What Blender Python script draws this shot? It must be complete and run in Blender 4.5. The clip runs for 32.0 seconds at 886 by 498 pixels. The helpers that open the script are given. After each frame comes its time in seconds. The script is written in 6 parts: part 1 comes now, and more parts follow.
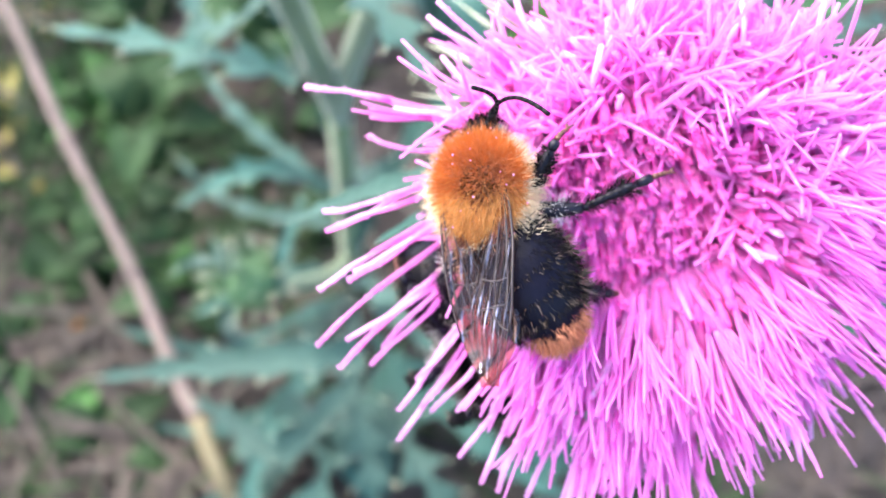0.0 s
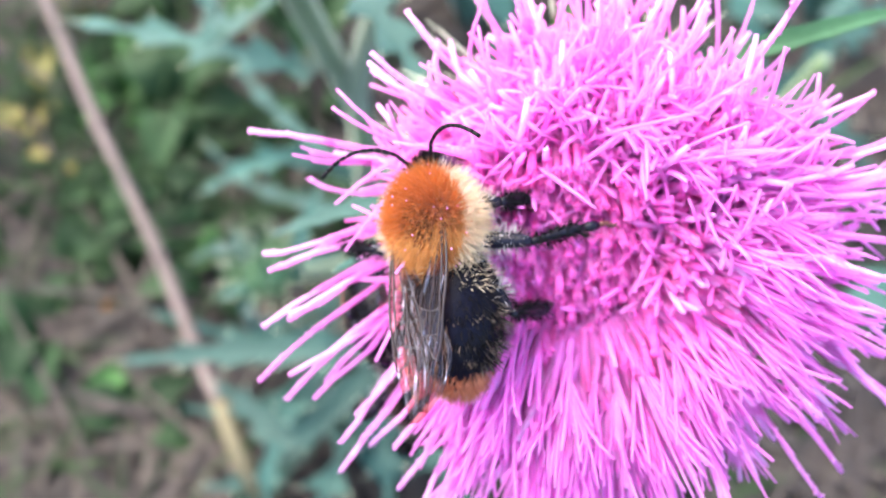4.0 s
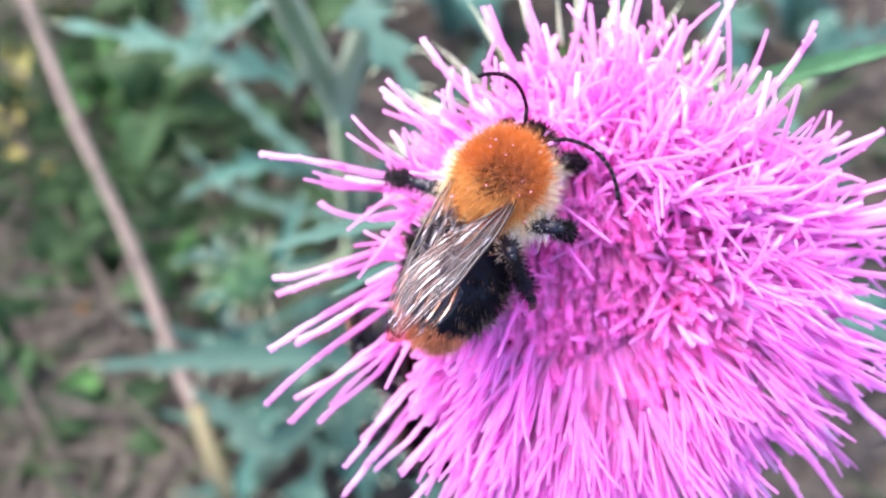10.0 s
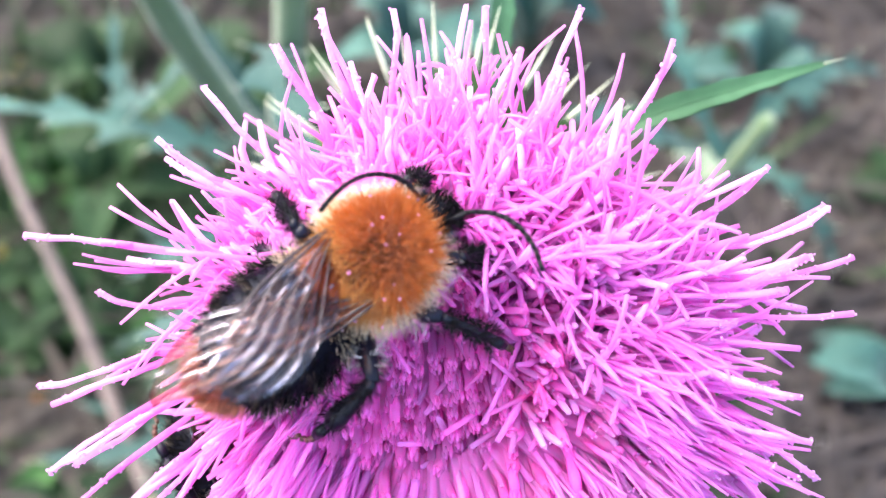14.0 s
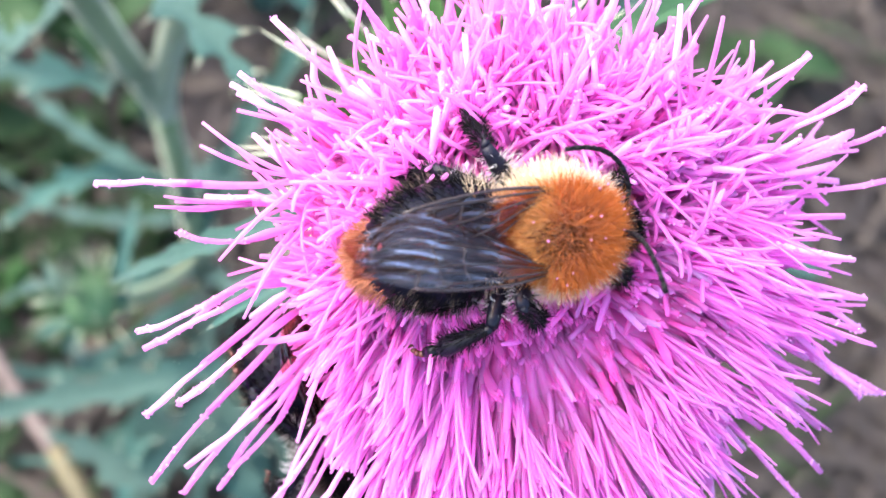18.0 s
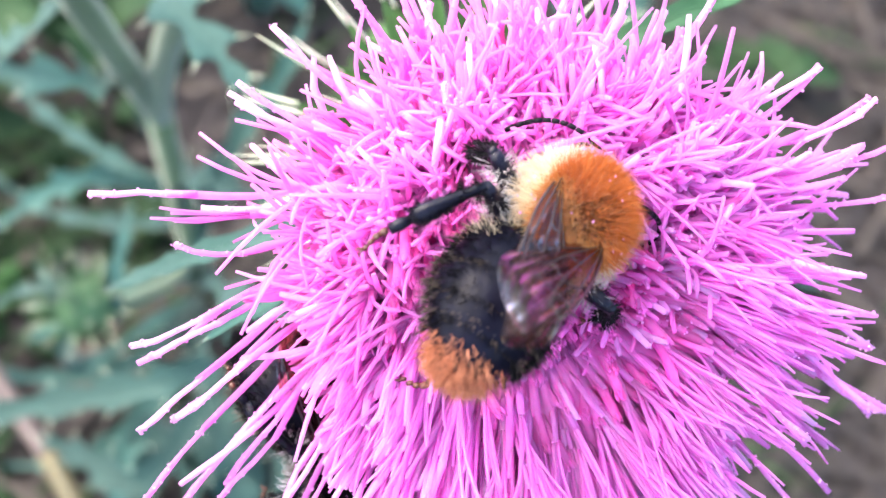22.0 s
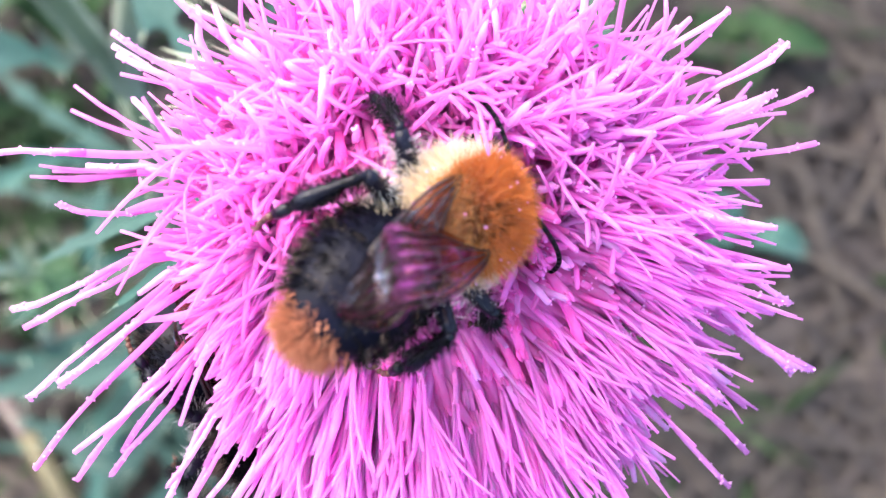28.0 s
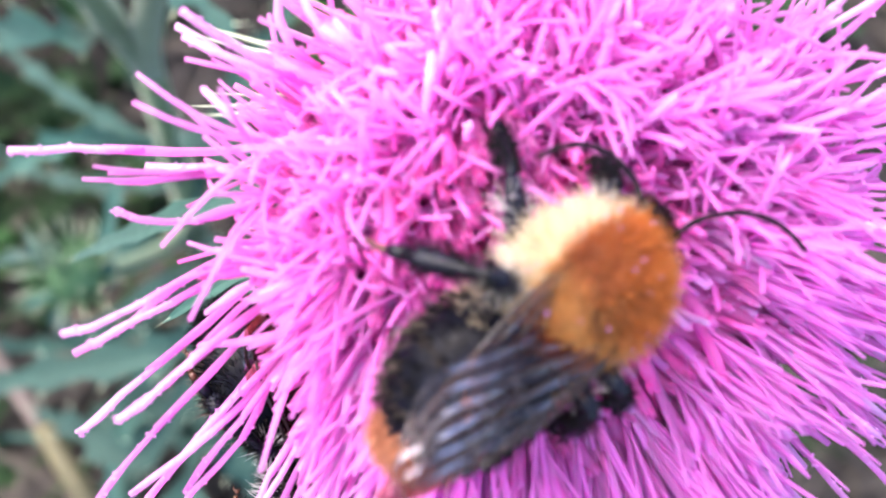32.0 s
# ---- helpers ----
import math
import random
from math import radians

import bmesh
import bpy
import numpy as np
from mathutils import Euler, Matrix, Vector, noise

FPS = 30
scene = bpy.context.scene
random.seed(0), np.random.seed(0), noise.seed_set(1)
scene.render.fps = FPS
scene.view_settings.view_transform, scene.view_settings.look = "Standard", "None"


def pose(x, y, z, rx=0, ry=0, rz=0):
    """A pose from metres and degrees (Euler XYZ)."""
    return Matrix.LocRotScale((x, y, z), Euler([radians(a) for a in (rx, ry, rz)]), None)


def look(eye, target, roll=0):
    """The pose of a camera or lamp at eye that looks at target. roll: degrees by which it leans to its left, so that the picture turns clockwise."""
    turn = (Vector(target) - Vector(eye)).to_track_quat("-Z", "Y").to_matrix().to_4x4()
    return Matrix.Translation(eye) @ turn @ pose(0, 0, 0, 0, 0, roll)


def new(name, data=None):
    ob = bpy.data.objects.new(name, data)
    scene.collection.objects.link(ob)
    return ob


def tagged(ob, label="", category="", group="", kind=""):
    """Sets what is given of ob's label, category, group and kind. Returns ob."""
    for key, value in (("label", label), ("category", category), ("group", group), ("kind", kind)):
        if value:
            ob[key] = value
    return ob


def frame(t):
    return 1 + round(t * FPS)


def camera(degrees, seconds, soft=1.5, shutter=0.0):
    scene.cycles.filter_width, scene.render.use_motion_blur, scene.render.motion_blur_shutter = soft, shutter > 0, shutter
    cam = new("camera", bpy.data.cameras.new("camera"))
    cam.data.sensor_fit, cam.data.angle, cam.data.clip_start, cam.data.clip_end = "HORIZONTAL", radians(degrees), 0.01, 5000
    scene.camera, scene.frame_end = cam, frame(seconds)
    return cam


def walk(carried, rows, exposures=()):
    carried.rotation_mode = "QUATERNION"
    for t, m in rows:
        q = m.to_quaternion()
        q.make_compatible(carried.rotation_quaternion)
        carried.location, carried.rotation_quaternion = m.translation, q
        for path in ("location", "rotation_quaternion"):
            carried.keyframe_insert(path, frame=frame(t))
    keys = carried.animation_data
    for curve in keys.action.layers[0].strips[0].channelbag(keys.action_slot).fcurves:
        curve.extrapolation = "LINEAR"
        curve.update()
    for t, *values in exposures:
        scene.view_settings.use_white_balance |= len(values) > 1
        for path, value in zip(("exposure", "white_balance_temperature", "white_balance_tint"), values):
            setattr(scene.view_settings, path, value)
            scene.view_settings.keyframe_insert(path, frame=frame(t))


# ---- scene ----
SEC = 32.0
cam = camera(44.0, SEC, soft=1.5, shutter=0.0)
cam.data.dof.use_dof = True
cam.data.dof.focus_distance = 0.0560
cam.data.dof.aperture_fstop = 42.0
walk(cam, [(t, pose(x, y, z, rx, ry, rz)) for t, x, y, z, rx, ry, rz in [
    (0, -0.00629, -0.03993, 0.26502, 31.46, -1.24, -2.14),
    (0.5, -0.00618, -0.03694, 0.26609, 29.68, -0.32, -1.41),
    (1, -0.00831, -0.03506, 0.26599, 30.01, -0.05, -0.85),
    (1.5, -0.00584, -0.03277, 0.26332, 30.00, -0.42, -0.50),
    (2, -0.00251, -0.03570, 0.26424, 30.13, -0.23, -0.43),
    (2.5, -0.00039, -0.03715, 0.26784, 30.35, 0.43, -0.09),
    (3, -0.00061, -0.03477, 0.26917, 30.20, 0.31, -0.13),
    (3.5, 0.00069, -0.03725, 0.26891, 29.84, 0.62, -0.14),
    (5.5, 0.00109, -0.03459, 0.26965, 29.74, 0.65, -0.44),
    (6, 0.00041, -0.03391, 0.26983, 29.57, 0.56, -0.09),
    (6.5, -0.00005, -0.03322, 0.27069, 29.99, 0.34, 0.26),
    (7, 0.00006, -0.03460, 0.26989, 29.69, 0.29, 0.38),
    (7.5, 0.00116, -0.03431, 0.27056, 29.67, 0.33, 0.14),
    (8, 0.00084, -0.03496, 0.27090, 29.96, 0.53, 0.08),
    (8.5, -0.00127, -0.03559, 0.26990, 29.89, 0.27, 0.07),
    (9, 0.00000, -0.03500, 0.27062, 30.00, 0.00, 0.00),
    (9.5, -0.00221, -0.03454, 0.26981, 29.72, -0.97, -0.23),
    (10, -0.00167, -0.03572, 0.26998, 29.95, -1.27, -0.10),
    (10.5, 0.00169, -0.03631, 0.26951, 29.66, -1.05, -0.44),
    (11, 0.00243, -0.03739, 0.26874, 29.86, -0.93, -0.43),
    (11.5, 0.00114, -0.03799, 0.26833, 30.10, -1.11, -0.70),
    (12, 0.00079, -0.03659, 0.26856, 29.97, -1.22, -1.04),
    (12.5, 0.00127, -0.03660, 0.26614, 30.01, -1.05, -1.01),
    (13, 0.00509, -0.03315, 0.26414, 29.96, 0.20, -1.11),
    (13.3, 0.00806, -0.02997, 0.26041, 30.49, 0.17, -1.91),
    (13.5, 0.00968, -0.02890, 0.25961, 33.57, 0.79, -2.00),
    (15.5, 0.00340, -0.02822, 0.26092, 30.09, -2.08, -4.41),
    (16, -0.00388, -0.02776, 0.26103, 29.92, -3.92, -6.09),
    (16.5, -0.00459, -0.02605, 0.25898, 29.81, -4.85, -8.36),
    (17, -0.00328, -0.02633, 0.25892, 29.41, -4.32, -9.92),
    (17.5, -0.00524, -0.02700, 0.25945, 29.12, -4.48, -10.95),
    (18, -0.00406, -0.02828, 0.26156, 28.83, -4.10, -12.02),
    (18.5, -0.00515, -0.02949, 0.26237, 28.76, -3.83, -11.79),
    (19, -0.00485, -0.02813, 0.26245, 28.65, -4.23, -12.22),
    (19.5, -0.00501, -0.02768, 0.26043, 28.61, -4.44, -12.51),
    (20, -0.00537, -0.02774, 0.26008, 28.77, -4.48, -12.42),
    (20.5, -0.00202, -0.02876, 0.26076, 29.00, -3.92, -12.32),
    (21, -0.00165, -0.02758, 0.26110, 29.06, -3.85, -12.14),
    (21.5, -0.00136, -0.02861, 0.26064, 28.96, -3.93, -12.25),
    (22, -0.00415, -0.02710, 0.26067, 28.97, -4.50, -11.89),
    (22.5, -0.00260, -0.02643, 0.26085, 28.96, -4.28, -11.78),
    (23, -0.00114, -0.02780, 0.26145, 28.73, -3.55, -11.75),
    (23.5, 0.00025, -0.02915, 0.26193, 28.58, -3.00, -11.77),
    (24, -0.00120, -0.03022, 0.26139, 28.85, -3.47, -11.90),
    (24.5, -0.00041, -0.03181, 0.26222, 28.95, -3.30, -11.67),
    (25, 0.00128, -0.03007, 0.26101, 28.72, -3.14, -11.72),
    (25.5, 0.00043, -0.02965, 0.26070, 28.67, -3.57, -11.85),
    (27.5, 0.00056, -0.02731, 0.25984, 28.44, -3.86, -12.11),
    (28, 0.00150, -0.02844, 0.25862, 28.03, -3.86, -12.39),
    (28.5, 0.00305, -0.02832, 0.25944, 27.87, -3.19, -11.92),
    (29, 0.00083, -0.02575, 0.25839, 27.11, -3.62, -11.98),
    (29.5, 0.00095, -0.02639, 0.25658, 27.33, -3.55, -12.04),
    (30, 0.00177, -0.02679, 0.25561, 27.16, -2.88, -12.11),
    (30.5, 0.00111, -0.02455, 0.25548, 26.76, -2.85, -12.04),
    (31, -0.00172, -0.02471, 0.25353, 27.11, -3.79, -12.09),
    (31.5, -0.00395, -0.02496, 0.25279, 27.30, -4.23, -11.92),
    (32, -0.00187, -0.02256, 0.25222, 26.88, -3.77, -12.19),
]], exposures=[(0, 2.12), (0.8, 1.98), (13, 1.98), (16, 1.93), (24, 1.93), (29, 1.82), (SEC, 1.68)])

# ---- daylight: a bright, hazy sky ----
world = bpy.data.worlds.new("sky")
scene.world = world
world.use_nodes = True
wn = world.node_tree
sky = wn.nodes.new("ShaderNodeTexSky")
sky.sky_type = "NISHITA"
sky.sun_disc = False
sky.sun_elevation = radians(52)
sky.sun_rotation = radians(-50)
sky.air_density = 1.0
sky.dust_density = 4.0
sky.ozone_density = 1.6
wn.nodes["Background"].inputs["Strength"].default_value = 0.235
wn.links.new(sky.outputs["Color"], wn.nodes["Background"].inputs["Color"])
sun = new("sun", bpy.data.lights.new("sun", "SUN"))
sun.data.energy = 1.0
sun.data.angle = radians(90)
sun.data.color = (1.0, 0.95, 0.88)
sun.matrix_world = look((-0.47, 0.40, 1.0), (0, 0, 0.2))

S = 0.0007                               # one working unit, metres
WING = 15.3                              # length of a forewing, working units
HEAD = pose(0, 0, 0.21, 30, 0, 0)        # the bloom's own axes: x across, y up the slope, z out of the bloom


def at(x, y, z):
    """A place on the bloom's axes, working units, as a world place."""
    return HEAD @ Vector((x * S, y * S, z * S))


# ---- materials ----
def material(name, colour, rough=0.5, vary=0.15, scale=300.0, bump=0.0, bump_scale=900.0, metal=0.0, spec=0.5,
             second=None, per="none", thin=0.0, sheen=0.0, alpha=1.0, coat=0.0):
    """Principled surface with two scales of colour variation, grain, and light passing through thin things."""
    m = bpy.data.materials.new(name)
    m.use_nodes = True
    nt = m.node_tree
    n, lk = nt.nodes, nt.links
    b = n["Principled BSDF"]
    b.inputs["Roughness"].default_value = rough
    b.inputs["Metallic"].default_value = metal
    b.inputs["Specular IOR Level"].default_value = spec
    b.inputs["Sheen Weight"].default_value = sheen
    b.inputs["Coat Weight"].default_value = coat
    tc = n.new("ShaderNodeTexCoord")
    big = n.new("ShaderNodeTexNoise")
    big.inputs["Scale"].default_value = scale
    big.inputs["Detail"].default_value = 5
    fine = n.new("ShaderNodeTexNoise")
    fine.inputs["Scale"].default_value = scale * 7
    fine.inputs["Detail"].default_value = 3
    for t in (big, fine):
        lk.new(tc.outputs["Object"], t.inputs["Vector"])
    mixn = n.new("ShaderNodeMath")
    mixn.operation = "MULTIPLY_ADD"
    lk.new(fine.outputs["Fac"], mixn.inputs[0])
    mixn.inputs[1].default_value = 0.35
    half = n.new("ShaderNodeMath")
    half.operation = "MULTIPLY"
    half.inputs[1].default_value = 0.65
    lk.new(big.outputs["Fac"], half.inputs[0])
    lk.new(half.outputs[0], mixn.inputs[2])
    ramp = n.new("ShaderNodeMapRange")
    ramp.inputs["From Min"].default_value = 0.32
    ramp.inputs["From Max"].default_value = 0.68
    lk.new(mixn.outputs[0], ramp.inputs["Value"])
    other = second or tuple(min(1.0, c * (1 + 2.2 * vary)) for c in colour)
    dark = colour if second else tuple(c * (1 - vary) for c in colour)
    mix = n.new("ShaderNodeMix")
    mix.data_type = "RGBA"
    mix.inputs[6].default_value = (*dark, 1)
    mix.inputs[7].default_value = (*other, 1)
    lk.new(ramp.outputs["Result"], mix.inputs[0])
    out = mix.outputs[2]
    if per != "none":
        src = n.new("ShaderNodeObjectInfo") if per == "object" else n.new("ShaderNodeNewGeometry")
        val = n.new("ShaderNodeMapRange")
        val.inputs["To Min"].default_value = 1 - 1.5 * vary
        val.inputs["To Max"].default_value = 1 + 1.5 * vary
        lk.new(src.outputs["Random" if per == "object" else "Random Per Island"], val.inputs["Value"])
        hsv = n.new("ShaderNodeHueSaturation")
        lk.new(val.outputs["Result"], hsv.inputs["Value"])
        lk.new(out, hsv.inputs["Color"])
        out = hsv.outputs["Color"]
    lk.new(out, b.inputs["Base Color"])
    if bump:
        bt = n.new("ShaderNodeTexNoise")
        bt.inputs["Scale"].default_value = bump_scale
        bt.inputs["Detail"].default_value = 4
        lk.new(tc.outputs["Object"], bt.inputs["Vector"])
        bn = n.new("ShaderNodeBump")
        bn.inputs["Strength"].default_value = bump
        bn.inputs["Distance"].default_value = 0.0002
        lk.new(bt.outputs["Fac"], bn.inputs["Height"])
        lk.new(bn.outputs["Normal"], b.inputs["Normal"])
    last = b.outputs[0]
    if thin:
        tr = n.new("ShaderNodeBsdfTranslucent")
        lk.new(out, tr.inputs["Color"])
        ms = n.new("ShaderNodeMixShader")
        ms.inputs[0].default_value = thin
        lk.new(last, ms.inputs[1])
        lk.new(tr.outputs[0], ms.inputs[2])
        last = ms.outputs[0]
    if alpha < 1:
        clear = n.new("ShaderNodeBsdfTransparent")
        ms = n.new("ShaderNodeMixShader")
        ms.inputs[0].default_value = alpha
        lk.new(clear.outputs[0], ms.inputs[1])
        lk.new(last, ms.inputs[2])
        last = ms.outputs[0]
    lk.new(last, n["Material Output"].inputs["Surface"])
    return m


M_FLORET = material("floret_pink", (0.94, 0.38, 0.82), 0.6, 0.08, 250, 0.2, 2500, spec=0.10, second=(0.98, 0.52, 0.92), per="object", thin=0.72, sheen=0.1)
M_FLORET_IN = material("floret_pink_inner", (0.94, 0.36, 0.81), 0.6, 0.10, 250, 0.2, 2500, spec=0.10, second=(0.98, 0.50, 0.91), per="island", thin=0.72, sheen=0.1)
M_SHUT = material("floret_shut_magenta", (0.97, 0.27, 0.70), 0.5, 0.12, 250, 0.25, 2500, spec=0.15, second=(0.98, 0.45, 0.86), per="island", thin=0.75)
M_STYLE = material("style_pale_pink", (0.94, 0.45, 0.86), 0.5, 0.10, 500, 0.3, 3000, spec=0.10, second=(0.97, 0.60, 0.93), per="island", thin=0.55)
M_BRACT = material("bract_green", (0.07, 0.17, 0.04), 0.6, 0.25, 200, 0.3, 1500, second=(0.14, 0.27, 0.09), per="object", thin=0.2)
M_LEAFDARK = material("leaf_dark_green", (0.022, 0.070, 0.028), 0.6, 0.25, 120, 0.3, 900, second=(0.045, 0.12, 0.055), spec=0.2)
M_SPINE = material("spine_straw", (0.50, 0.53, 0.37), 0.4, 0.15, 400)
M_LEAF = material("thistle_leaf_teal", (0.020, 0.071, 0.056), 0.65, 0.25, 90, 0.4, 700, spec=0.3, second=(0.046, 0.120, 0.094), per="object", thin=0.2, sheen=0.2)
M_STEM = material("thistle_stem_green", (0.080, 0.130, 0.056), 0.65, 0.25, 120, 0.4, 900, spec=0.3, second=(0.145, 0.205, 0.10), sheen=0.3)
M_DRY = material("dry_stalk", (0.115, 0.085, 0.074), 0.75, 0.35, 50, 0.4, 700, second=(0.165, 0.12, 0.108), per="object")
M_STRAW = material("straw_blade", (0.036, 0.028, 0.022), 0.7, 0.3, 40, 0.2, 600, second=(0.066, 0.051, 0.039), per="island", thin=0.2)
M_PALESTRAW = material("pale_straw", (0.085, 0.072, 0.034), 0.7, 0.3, 60, 0.3, 600, second=(0.13, 0.11, 0.058), per="object")
M_LITTER = material("litter_brown", (0.016, 0.0125, 0.0112), 0.8, 0.4, 40, 0.3, 600, second=(0.046, 0.035, 0.031), per="island", thin=0.1)
M_GRASS = material("grass_green", (0.017, 0.036, 0.013), 0.6, 0.3, 60, 0.2, 600, spec=0.2, second=(0.034, 0.066, 0.022), per="island", thin=0.3)
M_HERB = material("herb_leaf_green", (0.018, 0.044, 0.016), 0.65, 0.25, 80, 0.3, 600, spec=0.2, second=(0.031, 0.067, 0.025), per="object", thin=0.3)
M_YELLOW = material("yellowed_leaf", (0.22, 0.18, 0.04), 0.6, 0.2, 80, 0.3, 600, second=(0.30, 0.26, 0.07), thin=0.3)
M_FRESH = material("fresh_leaf_green", (0.032, 0.090, 0.023), 0.6, 0.25, 80, 0.3, 600, spec=0.2, second=(0.053, 0.135, 0.038), per="object", thin=0.3)
M_RUST = material("withered_leaf_orange", (0.20, 0.085, 0.03), 0.7, 0.25, 80, 0.3, 600, spec=0.2, second=(0.30, 0.15, 0.06), thin=0.2)
M_BUD = material("bud_pale_green", (0.06, 0.135, 0.06), 0.6, 0.2, 200, 0.3, 1500, second=(0.11, 0.20, 0.10), spec=0.3)
M_SOIL = material("soil", (0.015, 0.012, 0.009), 0.9, 0.3, 25, 0.8, 300, second=(0.042, 0.033, 0.026))
M_PEBBLE = material("pale_pebble", (0.42, 0.40, 0.40), 0.7, 0.15, 120, 0.4, 900)
M_BLACK = material("chitin_black", (0.004, 0.0035, 0.005), 0.42, 0.3, 500, 0.35, 3000, spec=0.12)
M_BLACKFUR = material("fur_black", (0.006, 0.0055, 0.006), 0.6, 0.4, 500, per="island", spec=0.05)
M_GREYFUR = material("fur_grey", (0.075, 0.055, 0.042), 0.5, 0.3, 500, second=(0.16, 0.12, 0.09), per="island", thin=0.2)
M_GOLD = material("fur_golden", (0.50, 0.19, 0.035), 0.5, 0.16, 350, second=(0.74, 0.40, 0.13), per="island", thin=0.3, sheen=0.2)
M_ORANGE = material("fur_orange", (0.44, 0.105, 0.012), 0.5, 0.16, 350, second=(0.62, 0.195, 0.030), per="island", thin=0.25, sheen=0.2)
M_CREAM = material("fur_cream", (0.74, 0.59, 0.36), 0.5, 0.10, 350, second=(0.88, 0.78, 0.60), per="island", thin=0.5, sheen=0.2)
M_PALE = material("fur_white", (0.66, 0.63, 0.60), 0.5, 0.10, 350, second=(0.82, 0.80, 0.78), per="island", thin=0.4)
M_TAIL = material("fur_tail_tan", (0.34, 0.105, 0.05), 0.55, 0.3, 350, second=(0.56, 0.24, 0.135), per="island", thin=0.25)
M_BROWNFUR = material("fur_dark_brown", (0.11, 0.035, 0.010), 0.5, 0.3, 350, second=(0.24, 0.08, 0.022), per="island")
M_SKIN = material("thorax_skin_brown", (0.12, 0.036, 0.010), 0.6, 0.3, 500, 0.3, 2500)
M_DOWN = material("pale_down", (0.70, 0.60, 0.44), 0.9, 0.2, 900, 0.6, 4000, spec=0.1)
M_TARSUS = material("tarsus_red_brown", (0.07, 0.022, 0.012), 0.35, 0.3, 600)
M_VEIN = material("wing_vein_brown", (0.022, 0.010, 0.007), 0.34, 0.2, 500, spec=0.7)
M_LEG = material("leg_black", (0.005, 0.0045, 0.010), 0.28, 0.3, 500, 0.25, 3000, spec=0.22)
M_PLATE = material("tergite_blue_black", (0.004, 0.004, 0.009), 0.28, 0.3, 400, 0.3, 2200, spec=0.08)
M_EYE = material("compound_eye", (0.012, 0.012, 0.016), 0.14, 0.2, 800, 0.25, 9000, spec=0.7)


def wing_film(name):
    """A thin smoky film: it lets tinted light through and mirrors the sky on its folds."""
    m = bpy.data.materials.new(name)
    m.use_nodes = True
    n, lk = m.node_tree.nodes, m.node_tree.links
    n.remove(n["Principled BSDF"])
    tc = n.new("ShaderNodeTexCoord")
    nz = n.new("ShaderNodeTexNoise")
    nz.inputs["Scale"].default_value = 420
    nz.inputs["Detail"].default_value = 4
    lk.new(tc.outputs["Object"], nz.inputs["Vector"])
    tint = n.new("ShaderNodeMix")
    tint.data_type = "RGBA"
    tint.inputs[6].default_value = (0.46, 0.25, 0.15, 1)
    tint.inputs[7].default_value = (0.68, 0.46, 0.33, 1)
    lk.new(nz.outputs["Fac"], tint.inputs[0])
    clear = n.new("ShaderNodeBsdfTransparent")
    lk.new(tint.outputs[2], clear.inputs["Color"])
    bump = n.new("ShaderNodeBump")
    bump.inputs["Strength"].default_value = 0.2
    bump.inputs["Distance"].default_value = 0.0002
    lk.new(nz.outputs["Fac"], bump.inputs["Height"])
    gloss = n.new("ShaderNodeBsdfGlossy")
    gloss.inputs["Color"].default_value = (0.86, 0.80, 0.94, 1)
    gloss.inputs["Roughness"].default_value = 0.10
    lk.new(bump.outputs["Normal"], gloss.inputs["Normal"])
    lw = n.new("ShaderNodeLayerWeight")
    lw.inputs["Blend"].default_value = 0.5
    grazing = n.new("ShaderNodeMath")
    grazing.operation = "POWER"
    grazing.inputs[1].default_value = 2.0
    lk.new(lw.outputs["Facing"], grazing.inputs[0])
    amount = n.new("ShaderNodeMath")
    amount.operation = "MULTIPLY_ADD"
    amount.inputs[1].default_value = 0.32
    amount.inputs[2].default_value = 0.036
    lk.new(grazing.outputs[0], amount.inputs[0])
    # streaks of reflected sky along the wing, put into the gloss as bands
    sky_streak = n.new("ShaderNodeTexWave")
    sky_streak.wave_type, sky_streak.bands_direction = "BANDS", "Y"
    sky_streak.inputs["Scale"].default_value = 560
    sky_streak.inputs["Distortion"].default_value = 4.5
    sky_streak.inputs["Detail"].default_value = 2
    sky_streak.inputs["Detail Scale"].default_value = 0.35
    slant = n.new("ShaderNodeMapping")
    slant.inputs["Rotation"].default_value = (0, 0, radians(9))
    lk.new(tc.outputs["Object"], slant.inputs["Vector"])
    lk.new(slant.outputs["Vector"], sky_streak.inputs["Vector"])
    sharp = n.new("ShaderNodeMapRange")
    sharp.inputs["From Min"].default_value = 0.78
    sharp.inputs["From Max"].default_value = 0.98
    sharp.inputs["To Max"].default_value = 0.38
    lk.new(sky_streak.outputs["Fac"], sharp.inputs["Value"])
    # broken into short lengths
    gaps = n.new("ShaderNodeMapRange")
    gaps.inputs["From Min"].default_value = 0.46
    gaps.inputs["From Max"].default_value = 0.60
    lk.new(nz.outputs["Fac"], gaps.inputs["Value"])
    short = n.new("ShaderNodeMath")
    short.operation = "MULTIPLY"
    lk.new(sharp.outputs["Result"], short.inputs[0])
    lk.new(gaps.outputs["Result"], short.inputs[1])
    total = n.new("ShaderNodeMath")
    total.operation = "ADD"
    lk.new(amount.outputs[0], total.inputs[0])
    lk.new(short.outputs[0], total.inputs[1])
    # sky reflection put in by position: weak on the amber base, strong beyond
    axis = n.new("ShaderNodeSeparateXYZ")
    lk.new(tc.outputs["Object"], axis.inputs[0])
    outer = n.new("ShaderNodeMapRange")
    outer.inputs["From Min"].default_value = 0.38 * WING * S
    outer.inputs["From Max"].default_value = 0.62 * WING * S
    outer.inputs["To Min"].default_value = 0.4
    lk.new(axis.outputs["X"], outer.inputs["Value"])
    bright = n.new("ShaderNodeMath")
    bright.operation = "MULTIPLY"
